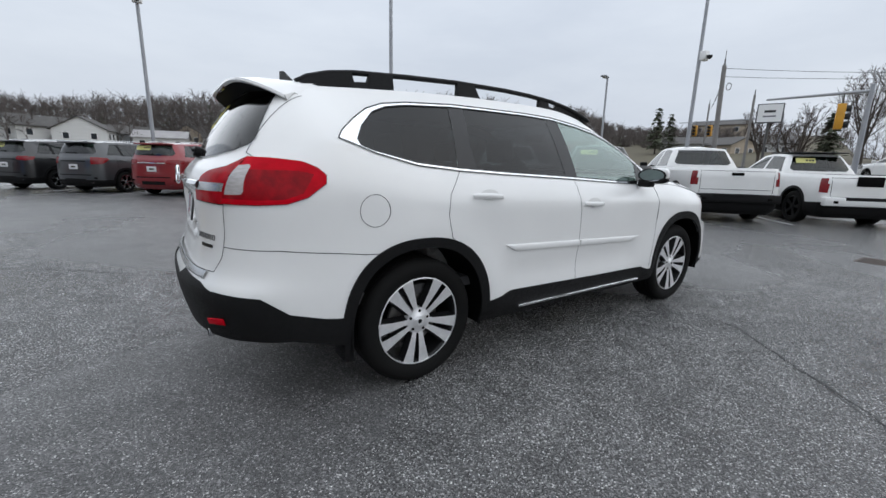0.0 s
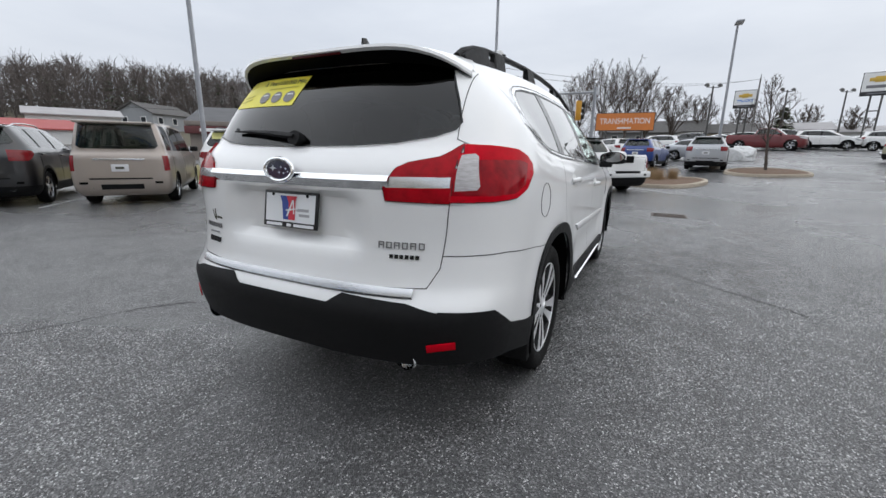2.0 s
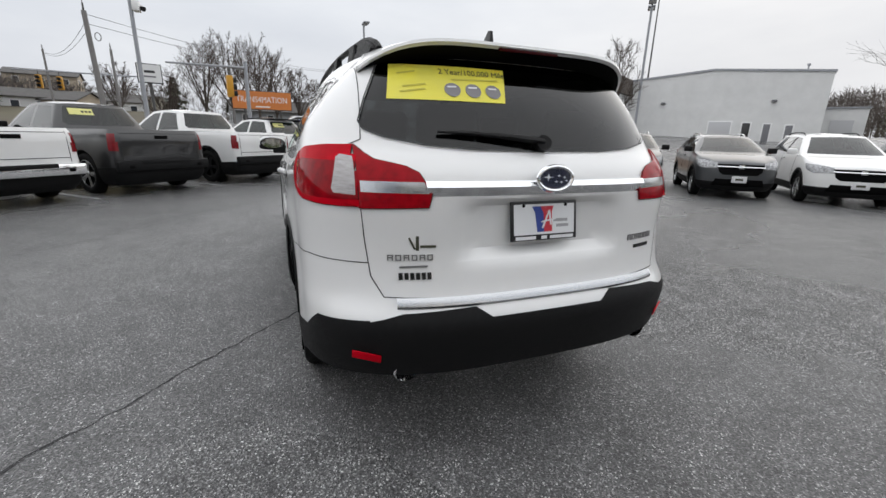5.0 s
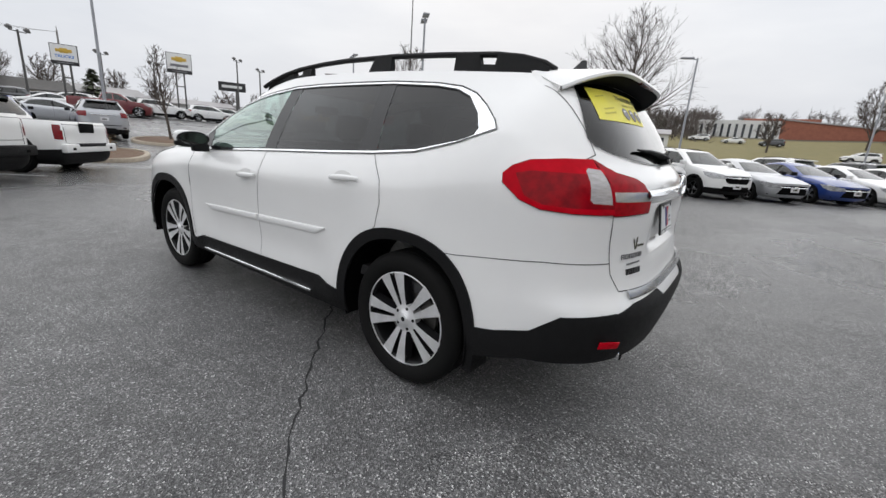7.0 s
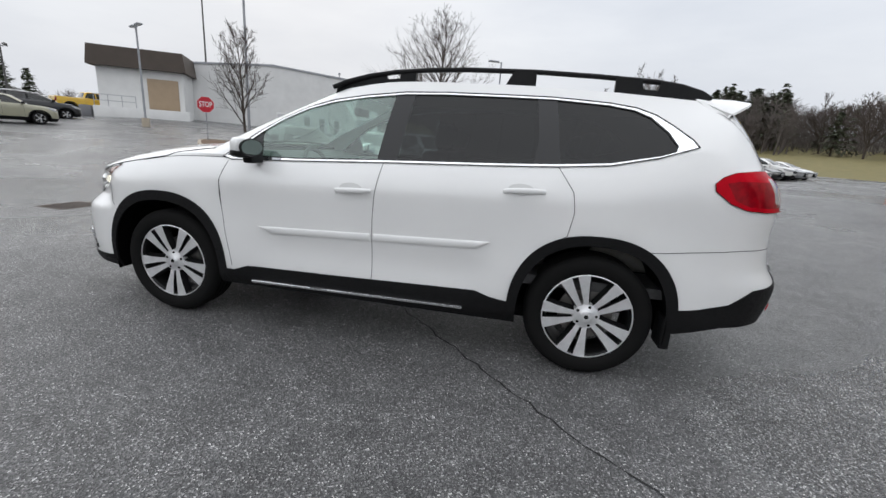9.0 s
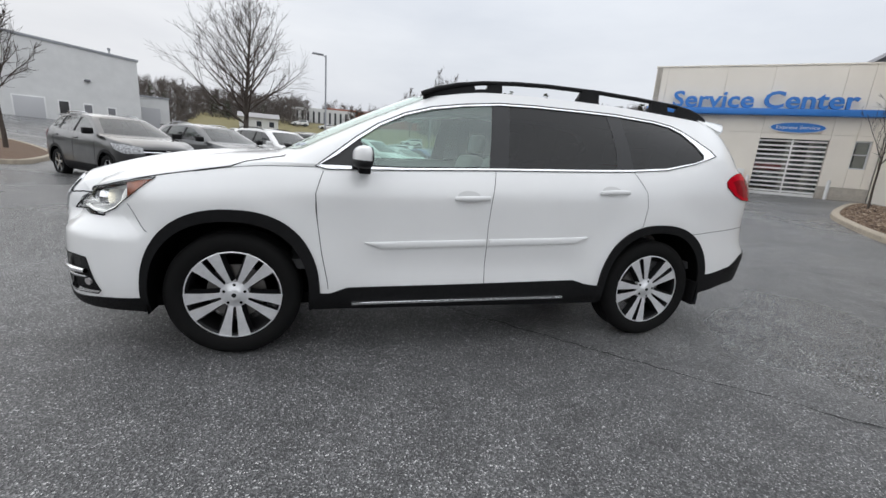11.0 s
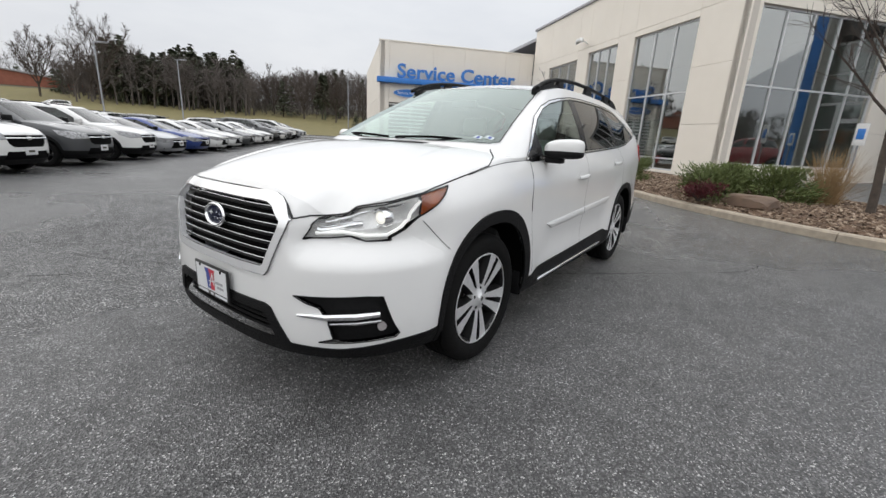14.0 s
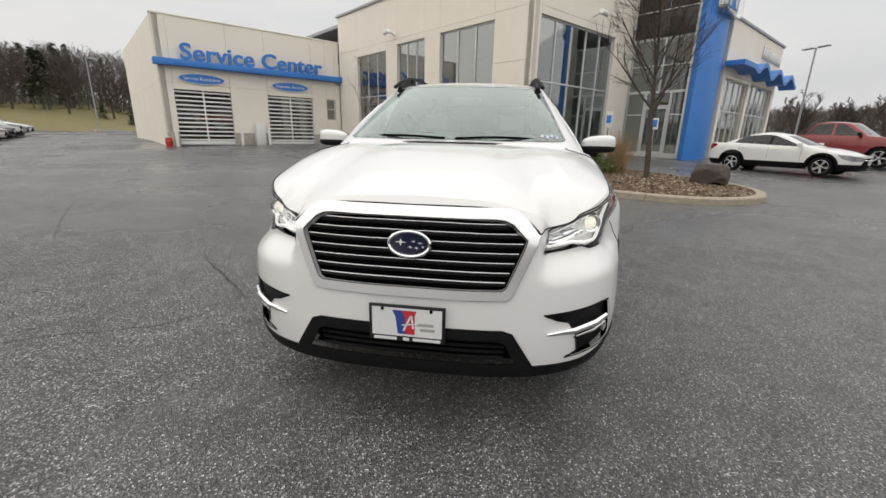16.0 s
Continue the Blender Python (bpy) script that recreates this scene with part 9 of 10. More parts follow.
rnd = random.Random(77)
wv_, wf_, gv_, gf_ = [], [], [], []
az = -180.0
while az < 180:
    seen_side = 18 < az < 105 or -142 < az < -60 or 138 < az < 152
    az += rnd.uniform(0.05, 0.13) if seen_side else rnd.uniform(0.3, 0.6)
    if -45 < az < -12 and rnd.random() < 0.5:
        continue
    far = 1.0 if not (20 < az < 118) else 0.85
    r = rnd.uniform(118, 185) * far
    x, y = r * math.cos(math.radians(az)), r * math.sin(math.radians(az))
    if -101 < az < -86 and r < 168:
        continue
    g = ground_z(x, y)
    h = 1.3 + r * math.tan(math.radians(ridge_at(az) * rnd.uniform(0.86, 1.03))) - g
    if h < 2.0:
        continue
    zb = g + max(0.0, h - 15.0)
    h = min(h, 15.0)
    st = limb(wv_, wf_, (x, y, zb - 3.0), (rnd.gauss(0, 0.04), rnd.gauss(0, 0.04), 1), h * 0.86 + 3.0, 0.17, 0.03, rnd, 3, 3, 0.04)
    broad = rnd.uniform(0.26, 0.40)
    for i in range(15):
        f = rnd.uniform(0.30, 1.0)
        p, d, rr = on_path(st, f)
        a, t = rnd.uniform(0, math.tau), rnd.uniform(0.25, 0.75) + 0.5 * (1 - f)
        out = h * broad * math.sqrt(max(0.05, 1 - ((f - 0.62) / 0.46) ** 2)) * rnd.uniform(0.7, 1.1)
        q = limb(wv_, wf_, p, (math.cos(a) * math.sin(t), math.sin(a) * math.sin(t), math.cos(t)), out, 0.055, 0.025, rnd, 1, 3, 0.1)
        for j in range(6):
            p2, d2, _ = on_path(q, rnd.uniform(0.25, 1.0))
            limb(wv_, wf_, p2, d2 * 0.8 + Vector((rnd.gauss(0, 0.6), rnd.gauss(0, 0.6), rnd.gauss(0.15, 0.4))), rnd.uniform(0.7, 1.7), 0.034, 0.018, rnd, 1, 3, 0.1)
    if rnd.random() < 0.06:
        conifer_mesh(gv_, gf_, x + 3, y + 2, zb - 1.0, h * 0.95, 2.2, rnd, 0.6, 3)
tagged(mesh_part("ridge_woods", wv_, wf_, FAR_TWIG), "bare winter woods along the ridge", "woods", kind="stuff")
# undergrowth that closes the woods near the ground
uv_, uf_ = [], []
for i in range(16000):
    a = rnd.uniform(-180, 180)
    r = rnd.uniform(112, 180)
    if -101 < a < -86 and r < 168 or (-45 < a < -12):
        continue
    x, y = r * math.cos(math.radians(a)), r * math.sin(math.radians(a))
    g = ground_z(x, y)
    top = max(1.0, 1.3 + r * math.tan(math.radians(ridge_at(a))) - g)
    limb(uv_, uf_, (x, y, g - 0.3 + rnd.random() * max(0.0, top - 9.0)), (rnd.gauss(0, 0.9), rnd.gauss(0, 0.9), 1), min(top * 0.5, 5.0) * rnd.uniform(0.3, 1.0), 0.075, 0.02, rnd, 2, 3, 0.3)
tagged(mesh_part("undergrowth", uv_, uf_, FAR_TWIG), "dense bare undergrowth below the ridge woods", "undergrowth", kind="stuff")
# leafless trees standing in front of the pines
rnb = random.Random(131)
bv_, bf_ = [], []
for i in range(70):
    a, r = rnb.uniform(-119.5, -102), rnb.uniform(104, 124)
    x, y = r * math.cos(math.radians(a)), r * math.sin(math.radians(a))
    g = ground_z(x, y)
    h = 1.3 + r * math.tan(math.radians(7.4 * rnb.uniform(0.62, 1.0))) - g
    st = limb(bv_, bf_, (x, y, g - 0.4), (rnb.gauss(0, 0.05), rnb.gauss(0, 0.05), 1), h, 0.18, 0.03, rnb, 3, 4, 0.04)
    for k in range(22):
        f = lerp(0.25, 1.0, rnb.random())
        p, d, rr = on_path(st, f)
        c, t = rnb.uniform(0, math.tau), rnb.uniform(0.3, 1.1)
        q = limb(bv_, bf_, p, (math.cos(c) * math.sin(t), math.sin(c) * math.sin(t), math.cos(t)), h * 0.34 * (1.25 - f) * rnb.uniform(0.7, 1.2) + 0.8, 0.05, 0.022, rnb, 1, 3, 0.1)
        for j in range(6):
            p2, d2, _ = on_path(q, rnb.uniform(0.2, 1.0))
            limb(bv_, bf_, p2, d2 + Vector((rnb.gauss(0, 0.5), rnb.gauss(0, 0.5), rnb.gauss(0.1, 0.4))), rnb.uniform(0.7, 1.7), 0.034, 0.016, rnb, 1, 3, 0.1)
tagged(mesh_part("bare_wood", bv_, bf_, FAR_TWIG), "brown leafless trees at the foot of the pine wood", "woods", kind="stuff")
# pine wood beyond the grass slope
for i in range(105):
    a = rnd.uniform(-118.5, -105) if i < 62 or i > 84 else rnd.uniform(-130.5, -126) if i < 74 else rnd.uniform(-112, -84)
    r = rnd.uniform(112, 155) if i < 74 or i > 84 else rnd.uniform(172, 185)
    x, y = r * math.cos(math.radians(a)), r * math.sin(math.radians(a))
    el = 8.6 if i < 62 or i > 84 else 7.8 if i < 74 else 4.8
    h = 1.3 + r * math.tan(math.radians(el * rnd.uniform(0.70, 1.03))) - ground_z(x, y)
    conifer_mesh(gv_, gf_, x, y, ground_z(x, y) - 0.5, h, 3.2, rnd, 1.0, 4, rnd.uniform(0.22, 0.45))
    limb(gv_, gf_, (x, y, ground_z(x, y) - 0.5), (0, 0, 1), h * 0.8, 0.22, 0.05, rnd, 2, 4, 0.02)
tagged(mesh_part("pine_wood", gv_, gf_, NEEDLE), "dark pine wood at the top of the grass slope", "woods", kind="stuff")
for i, (a, r, h, w) in enumerate(((28.0, 84, 8.2, 2.2), (26.6, 88, 7.0, 2.0), (-32.0, 92, 7.5, 2.2), (-33.8, 93, 6.2, 1.9), (-31.0, 96, 5.2, 1.8), (-134, 88, 2.6, 1.1), (-137, 92, 2.4, 1.0), (-131.5, 95, 2.6, 1.1), (-122.5, 112, 9, 2.2), (11.5, 74, 6.0, 2.4), (-13, 88, 6.5, 2.6))):
    x, y = r * math.cos(math.radians(a)), r * math.sin(math.radians(a))
    conifer(x, y, h, w, 90 + i, "dark green conifer standing alone")

# ---- lot lamps, poles, signs ----
LAMP_GLASS = material("frosted_lamp_glass", (0.55, 0.55, 0.54), 0.4)
WOOD_POLE = varied("weathered_pole_wood", (0.235, 0.225, 0.215), (0.16, 0.152, 0.146), 0.9, 5.0, 0.4, stretch=(8, 8, 0.6))
WIRE = material("black_cable", (0.03, 0.03, 0.032), 0.6)


def lot_lamp(x, y, top, heads, mat=STEEL_POLE, r=0.075, label="grey steel parking lot lamp with a flat head", reach=0.75, camera_z=None):
    z = ground_z(x, y)
    e = thing("lot_lamp", label, "street lamp", pose(x, y, z), "parking lot lamps")
    h = top - z
    part("pole", tube_bm([(0, 0, -0.1), (0, 0, h)], [r, r * 0.72], 12), mat, e)
    part("footing", lathe_bm([(0.001, 0.55), (0.22, 0.55), (0.24, 0.50), (0.24, -0.1)], 20, "z"), CONCRETE, e)
    for a in heads:
        d, s = Vector((math.cos(math.radians(a)), math.sin(math.radians(a)), 0)), Vector((-math.sin(math.radians(a)), math.cos(math.radians(a)), 0))
        part("arm", tube_bm([Vector((0, 0, h - 0.08)), d * 0.25 + Vector((0, 0, h - 0.04))], 0.03, 8), mat, e)
        hb = box_bm(0, -0.17, -0.045, reach, 0.17, 0.045, 0.03)
        m = Matrix((d, s, Vector((0, 0, 1)))).transposed().to_4x4()
        m.translation = d * 0.2 + Vector((0, 0, h))
        bmesh.ops.transform(hb, matrix=m, verts=hb.verts[:])
        hd = part("lamp_head", hb, mat, e)
        lb = box_bm(0.12, -0.13, -0.052, reach - 0.05, 0.13, -0.04, 0.004)
        bmesh.ops.transform(lb, matrix=m, verts=lb.verts[:])
        part("lens", lb, LAMP_GLASS, hd)
    if camera_z:
        cz = camera_z - z
        c = part("camera", box_bm(-0.16, -0.26, cz - 0.16, 0.16, -0.06, cz + 0.16, 0.03), WHITE_SIGN, e, "white security camera")
        part("dome", lathe_bm([(0.001, -0.10), (0.06, -0.08), (0.09, -0.02), (0.09, 0.03)], 16, "z"), GLOSS_BLACK, c).matrix_local = pose(0.0, -0.34, cz - 0.04)
        part("bracket", tube_bm([(0, -0.06, cz), (0, -0.34, cz + 0.02)], 0.025, 6), WHITE_SIGN, c)
    return e


lot_lamp(14.0, 5.1, 7.8, (225, 45), camera_z=5.2, label="grey steel lot lamp with a white security camera")
lot_lamp(-2.55, 17.6, 8.6, (230, 50), camera_z=6.9, label="grey steel lot lamp behind the parked row")
lot_lamp(4.6, 11.03, 8.2, (225, 45))
lot_lamp(21.1, 13.8, 6.55, (200,))
lot_lamp(22.7, -4.3, 7.44, (180,))
lot_lamp(24.5, -21.2, 7.37, (150, -30))
lot_lamp(13.3, -16.5, 7.74, (135, -45))
lot_lamp(1.6, -29.3, 7.42, (20,))
lot_lamp(-9.3, -43.3, 7.4, (150,))
lot_lamp(-19.4, -52.6, 8.25, (150,))
lot_lamp(-40.4, -47.9, 8.8, (160,))
lot_lamp(-33.0, 22.5, 8.0, (200, 20))


def flood_mast(x, y, top):
    z = ground_z(x, y)
    e = thing("flood_mast", "dark mast with two round floodlights over the upper lot", "street lamp", pose(x, y, z), "floodlight masts")
    h = top - z
    part("pole", tube_bm([(0, 0, -0.1), (0, 0, h)], [0.11, 0.08], 10), DARK_POLE, e)
    part("crossbar", tube_bm([(-0.35, 0.6, h - 0.15), (0.35, -0.6, h - 0.15)], 0.04, 6), DARK_POLE, e)
    for s in (1, -1):
        hd = part("floodlight", lathe_bm([(0.001, 0.22), (0.14, 0.20), (0.26, 0.0), (0.24, -0.03), (0.001, -0.03)], 16, "z"), DARK_POLE, e)
        hd.matrix_local = pose(-0.35 * s - 0.15, 0.6 * s, h, 0, -35, 20)


for x, y, top in ((48.6, -5.9, 8.0), (60.1, -14.4, 8.6), (61, -20, 8.4), (53, -26.6, 9.6), (54.3, -30.4, 9.0), (54.4, -33.5, 8.4)):
    flood_mast(x, y, top)
up = thing("utility_pole", "weathered grey utility pole with an insulator on its tip", "utility pole", pose(31.5, 11.45, ground_z(31.5, 11.45)))
part("pole", tube_bm([(0, 0, -0.2), (0, 0.22, 8.4)], [0.19, 0.14], 12), WOOD_POLE, up)
part("insulator", lathe_bm([(0.001, 1.05), (0.02, 1.0), (0.025, 0.45), (0.05, 0.40), (0.05, 0.2), (0.07, 0.1), (0.03, 0.0)], 10, "z"), DARK_POLE, up).matrix_local = pose(0, 0.22, 8.4)
part("wire_loop", tube_bm(ellipse_pts(Vector((-0.2, -0.35, 6.9)), Vector((0, 1, 0)), Vector((0, 0, 1)), 0.16, 0.24, 16), 0.025, 6, closed=True), DARK_POLE, up)
far_ends = [Vector((75, -14, 12)), Vector((58, 24, 9.2))]
for i, end in enumerate(far_ends):
    for j, dy in enumerate((0.0, 0.15)):
        a, b = Vector((31.5, 11.6 + 0.05 * dy, 8.2 - 0.55 * j - 0.3 * (i == 1))), end + Vector((0, dy, 0))
        pts = [a.lerp(b, k / 16) - Vector((0, 0, 1.0 * 4 * (k / 16) * (1 - k / 16))) for k in range(17)]
        tagged(part("overhead_wire", tube_bm(pts, 0.016, 4), WIRE), "thin black overhead wire", "cable", "overhead wires")
for x, y, top in ((75, -14, 12.2), (58, 24, 9.4), (44, 14, 8.0), (62, 6, 10.0)):
    e = thing("utility_pole", "slim grey utility pole by the road", "utility pole", pose(x, y, ground_z(x, y)), "far utility poles")
    part("pole", tube_bm([(0, 0, -0.3), (0, 0, top - ground_z(x, y))], [0.15, 0.10], 8), WOOD_POLE, e)
    part("insulator", lathe_bm([(0.001, 0.5), (0.03, 0.45), (0.05, 0.2), (0.03, 0.0)], 8, "z"), DARK_POLE, e).matrix_local = pose(0, 0, top - ground_z(x, y))
# traffic signals on their mast arms over the road
SIGNAL_YELLOW = varied("signal_yellow", (0.60, 0.30, 0.02), (0.50, 0.24, 0.02), 0.5, 3.0)


def traffic_signal(x, y, z, high, turn=0):
    e = thing("traffic_signal", "yellow traffic signal housing hung from a mast arm", "traffic light", pose(x, y, z, 0, 0, turn), "traffic signals over the road")
    w = high * 0.34
    box = part("housing", box_bm(-w * 0.4, -w / 2, -high / 2, w * 0.4, w / 2, high / 2, 0.03), SIGNAL_YELLOW, e)
    for i in range(3):
        v = part("visor", lathe_bm([(w * 0.36, -w * 0.4), (w * 0.40, -w * 0.9), (w * 0.37, -w * 0.9), (w * 0.33, -w * 0.42), (0.001, -w * 0.42)], 14, "x"), BLACK_VISOR, box)
        v.matrix_local = pose(0, 0, high * (i - 1) * 0.31)
    part("hanger", tube_bm([(0, 0, high / 2 - 0.02), (0, 0, high / 2 + 0.5)], 0.04, 6), DARK_POLE, e)
    return e


BLACK_VISOR = material("black_visor", (0.015, 0.015, 0.016), 0.6)
for x, y, z, high, turn in ((52, 22.54, 5.58, 1.25, 0), (52, 20.88, 5.51, 1.25, 0), (24, 3.19, 3.76, 1.15, 105)):
    traffic_signal(x, y, z, high, turn)
for (x0, y0, x1, y1, z) in ((52, 24.5, 52, 14.0, 6.6), (24, 6.2, 24, 2.3, 4.8)):
    e = thing("mast_arm", "grey steel signal mast with a long arm", "pole", pose(x1, y1, ground_z(x1, y1)), "signal masts")
    h = z - ground_z(x1, y1)
    part("pole", tube_bm([(0, 0, -0.2), (0, 0, h + 0.3)], [0.13, 0.09], 10), STEEL_POLE, e)
    part("arm", tube_bm([(0, 0, h), (x0 - x1, y0 - y1, h)], [0.08, 0.05], 8), STEEL_POLE, e)
fp = thing("flagpole", "tall thin bare flagpole behind the white building", "flagpole", pose(34.0, -38.5, ground_z(34, -38.5)))
part("pole", tube_bm([(0, 0, -0.2), (0, 0, 17.0)], [0.12, 0.05], 10), DARK_POLE, fp)
part("ball", lathe_bm([(0.001, 0.12), (0.08, 0.08), (0.10, 0.0), (0.001, -0.1)], 12, "z"), SATIN, fp).matrix_local = pose(0, 0, 17.0)

for a, b in ((Vector((38, 52, 6.0)), Vector((-42, 66, 7.2))),):
    pts = [a.lerp(b, k / 16) - Vector((0, 0, 0.8 * 4 * (k / 16) * (1 - k / 16))) for k in range(17)]
    tagged(part("overhead_wire", tube_bm(pts, 0.02, 4), WIRE), "thin black overhead wire", "cable", "overhead wires")
STOP_RED = material("sign_red", (0.48, 0.015, 0.03), 0.4)
ORANGE = varied("orange_billboard", (0.62, 0.20, 0.045), (0.56, 0.18, 0.04), 0.6, 0.8)
GOLD = material("gold_sign", (0.55, 0.36, 0.06), 0.4, 0.3)
BLACK_SIGN = material("black_sign", (0.02, 0.02, 0.022), 0.5)
GREY_BAR = material("grey_sign_bar", (0.16, 0.16, 0.17), 0.6)


def sign_board(name, label, x, y, z, w, h, nx, ny, face, edge=BLACK_SIGN, posts=(0.0,), post_mat=DARK_POLE, pr=0.09, deep=0.35):
    e = thing(name, label, "sign", pose(x, y, 0))
    m = facing(0, 0, z, nx, ny)
    b = part("board", box_bm(-w / 2, -h / 2, -deep, w / 2, h / 2, 0, 0.02), edge, e)
    b.matrix_local = m
    f = part("face", box_bm(-w / 2 + 0.06, -h / 2 + 0.06, 0, w / 2 - 0.06, h / 2 - 0.06, 0.012), face, e)
    f.matrix_local = m
    for p in posts:
        q = m @ Vector((p * w, -h / 2, -deep / 2))
        part("post", tube_bm([(q.x, q.y, ground_z(x, y) - 0.2), (q.x, q.y, q.z)], pr, 10), post_mat, e)
    return e, m


def on_board(e, m, name, x0, y0, x1, y1, mat, out=0.018):
    o = part(name, box_bm(x0, y0, 0.012, x1, y1, out, 0.001), mat, e)
    o.matrix_local = m


st = thing("stop_sign", "red octagonal stop sign with white letters on a steel post", "road sign", pose(15.3, -15.9, 0))
m = facing(0, 0, 2.46, -0.62, 0.78)
oc = lambda r: [(r * math.cos(math.radians(22.5 + 45 * k)), r * math.sin(math.radians(22.5 + 45 * k))) for k in range(8)]
for nm, r, z, mat in (("plate", 0.425, 0.0, WHITE_SIGN), ("face", 0.40, 0.012, STOP_RED)):
    part(nm, prism_bm(oc(r), 0.012 if nm == "plate" else 0.004, "xy", z), mat, st).matrix_local = m
words("STOP", 0.36, WHITE_SIGN, "lettering", st, m @ Matrix.Translation((0, 0, 0.017)), 0.002, width=0.58, bold=0.008)
q = m @ Vector((0, 0, -0.03))
part("post", tube_bm([(q.x, q.y, ground_z(15.3, -15.9) - 0.1), (q.x, q.y, 2.85)], 0.03, 8), STEEL_POLE, st)
e, m = sign_board("dealer_sign", "white square sign with a dark mark on a black post", 33.2, 9.0, 5.1, 1.5, 1.3, -0.95, -0.25, WHITE_SIGN)
on_board(e, m, "mark", -0.32, 0.04, 0.32, 0.20, BLACK_SIGN)
on_board(e, m, "sign_bar", -0.36, -0.26, 0.36, -0.16, GREY_BAR)
for x, y, z, w, h, wd_ in ((50.1, -9.0, 6.75, 1.95, 1.75, "TRUCKS"), (55.2, -20.7, 8.3, 2.6, 2.25, "")):
    e, m = sign_board("dealer_sign", "tall framed sign with a gold mark on two posts", x, y, z, w, h, -0.95, 0.32, WHITE_SIGN, posts=(-0.16, 0.16))
    k = w / 2.7
    on_board(e, m, "mark", -0.80 * k, 0.26 * k, 0.80 * k, 0.62 * k, GOLD)
    on_board(e, m, "mark", -0.38 * k, 0.16 * k, 0.38 * k, 0.74 * k, GOLD, 0.022)
    if wd_:
        words(wd_, 0.46 * k, SHOP_BLUE, "lettering", e, m @ Matrix.Translation((0, -0.25 * k, 0.014)), 0.004, width=1.9 * k, bold=0.01)
    else:
        on_board(e, m, "sign_bar", -0.95 * k, -0.42 * k, 0.95 * k, -0.12 * k, GREY_BAR)
    on_board(e, m, "panel", -w / 2 + 0.02, -h / 2 + 0.02, w / 2 - 0.02, -h / 2 + 0.42 * k, BLACK_SIGN)
    on_board(e, m, "sign_bar", -0.8 * k, -h / 2 + 0.14 * k, 0.8 * k, -h / 2 + 0.26 * k, GREY_BAR, 0.024)
    zr = ground_z(x, y) + (z - h / 2 - ground_z(x, y)) * 0.72
    q0, q1 = m @ Vector((-0.16 * w, 0, -0.17)), m @ Vector((0.16 * w, 0, -0.17))
    part("brace", tube_bm([(q0.x, q0.y, zr), (q1.x, q1.y, zr)], 0.06, 8), DARK_POLE, e)
e, m = sign_board("long_sign", "long black sign with white bars on a post", 66.7, -32.8, 7.5, 3.9, 1.35, -0.92, 0.38, BLACK_SIGN, posts=(0.15,), pr=0.16)
on_board(e, m, "sign_bar", -1.5, -0.2, 1.4, 0.2, WHITE_SIGN)
e, m = sign_board("billboard", "orange billboard with white lettering on steel posts", 46.7, 2.0, 4.5, 5.9, 1.9, -0.99, -0.05, ORANGE, posts=(-0.3, 0.3), pr=0.12)
words("TRANS4MATION", 0.85, WHITE_SIGN, "lettering", e, m @ Matrix.Translation((0, 0.05, 0.014)), 0.004, width=5.0)
on_board(e, m, "sign_bar", -0.7, -0.72, 0.7, -0.58, WHITE_SIGN)
e, m = sign_board("parking_sign", "small blue and white parking sign on a steel post", -16.2, 4.8, 2.05, 0.32, 0.72, 0.92, -0.40, WHITE_SIGN, WHITE_SIGN, post_mat=STEEL_POLE, pr=0.028, deep=0.015)
on_board(e, m, "panel", -0.10, -0.16, 0.10, 0.18, SHOP_BLUE)
e, m = sign_board("parking_sign", "small blue and white parking sign on a steel post", -17.6, 7.2, 1.95, 0.32, 0.52, 0.92, -0.40, WHITE_SIGN, WHITE_SIGN, post_mat=STEEL_POLE, pr=0.028, deep=0.015)
on_board(e, m, "panel", -0.10, -0.16, 0.10, 0.18, SHOP_BLUE)

# ---- the white works across the exit lane ----
wb = thing("white_hall", "long white block hall with a low gable and dock doors", "building", kind="structure")
wd, wo = Vector((-0.866, -0.5, 0)), Vector((-0.5, 0.866, 0))
wm = Matrix((wd, -wo, Vector((0, 0, 1)))).transposed().to_4x4()
wm.translation = Vector((32.6, -34.3, 0))
wb.matrix_world = wm
part("wall", prism_bm([(0, 0.0), (16.4, 0.0), (16.4, 7.3), (7.8, 7.95), (0, 7.3)], 30.0, "xz", 0.0), WHITE_WALL, wb, smooth=False)
part("roof_edge", prism_bm([(-0.1, 7.28), (7.8, 7.94), (16.5, 7.28), (16.5, 7.46), (7.8, 8.12), (-0.1, 7.46)], 30.2, "xz", -0.1), STEEL_POLE, wb, smooth=False)
DOOR_GREY = material("pale_dock_door", (0.48, 0.48, 0.49), 0.5)
for i, (a0, a1, z1, mat) in enumerate(((8.0, 10.0, 3.4, DOOR_GREY), (10.7, 11.5, 3.3, DARK_PANEL), (12.3, 13.0, 3.2, GREY_BAR), (13.9, 14.6, 3.1, GREY_BAR))):
    d = part("door", box_bm(a0, -0.06, 1.0, a1, 0.02, z1, 0.01), WHITE_SIGN, wb)
    part("door_leaf", box_bm(a0 + 0.1, -0.075, 1.0, a1 - 0.1, -0.06, z1 - 0.1, 0.004), mat, d)
for a in (3.8, 12.8):
    part("wall_light", box_bm(a - 0.2, -0.25, 5.0, a + 0.2, 0.0, 5.2, 0.05), GREY_BAR, wb)
part("vent", lathe_bm([(0.001, 0.6), (0.12, 0.58), (0.12, 0.4), (0.06, 0.38), (0.06, -0.2)], 10, "z"), STEEL_POLE, wb).matrix_local = pose(14.6, 1, 7.6)
an = thing("white_annex", "low white annex beside the hall", "building", wm @ Matrix.Translation((16.5, 4, 0)), kind="structure")
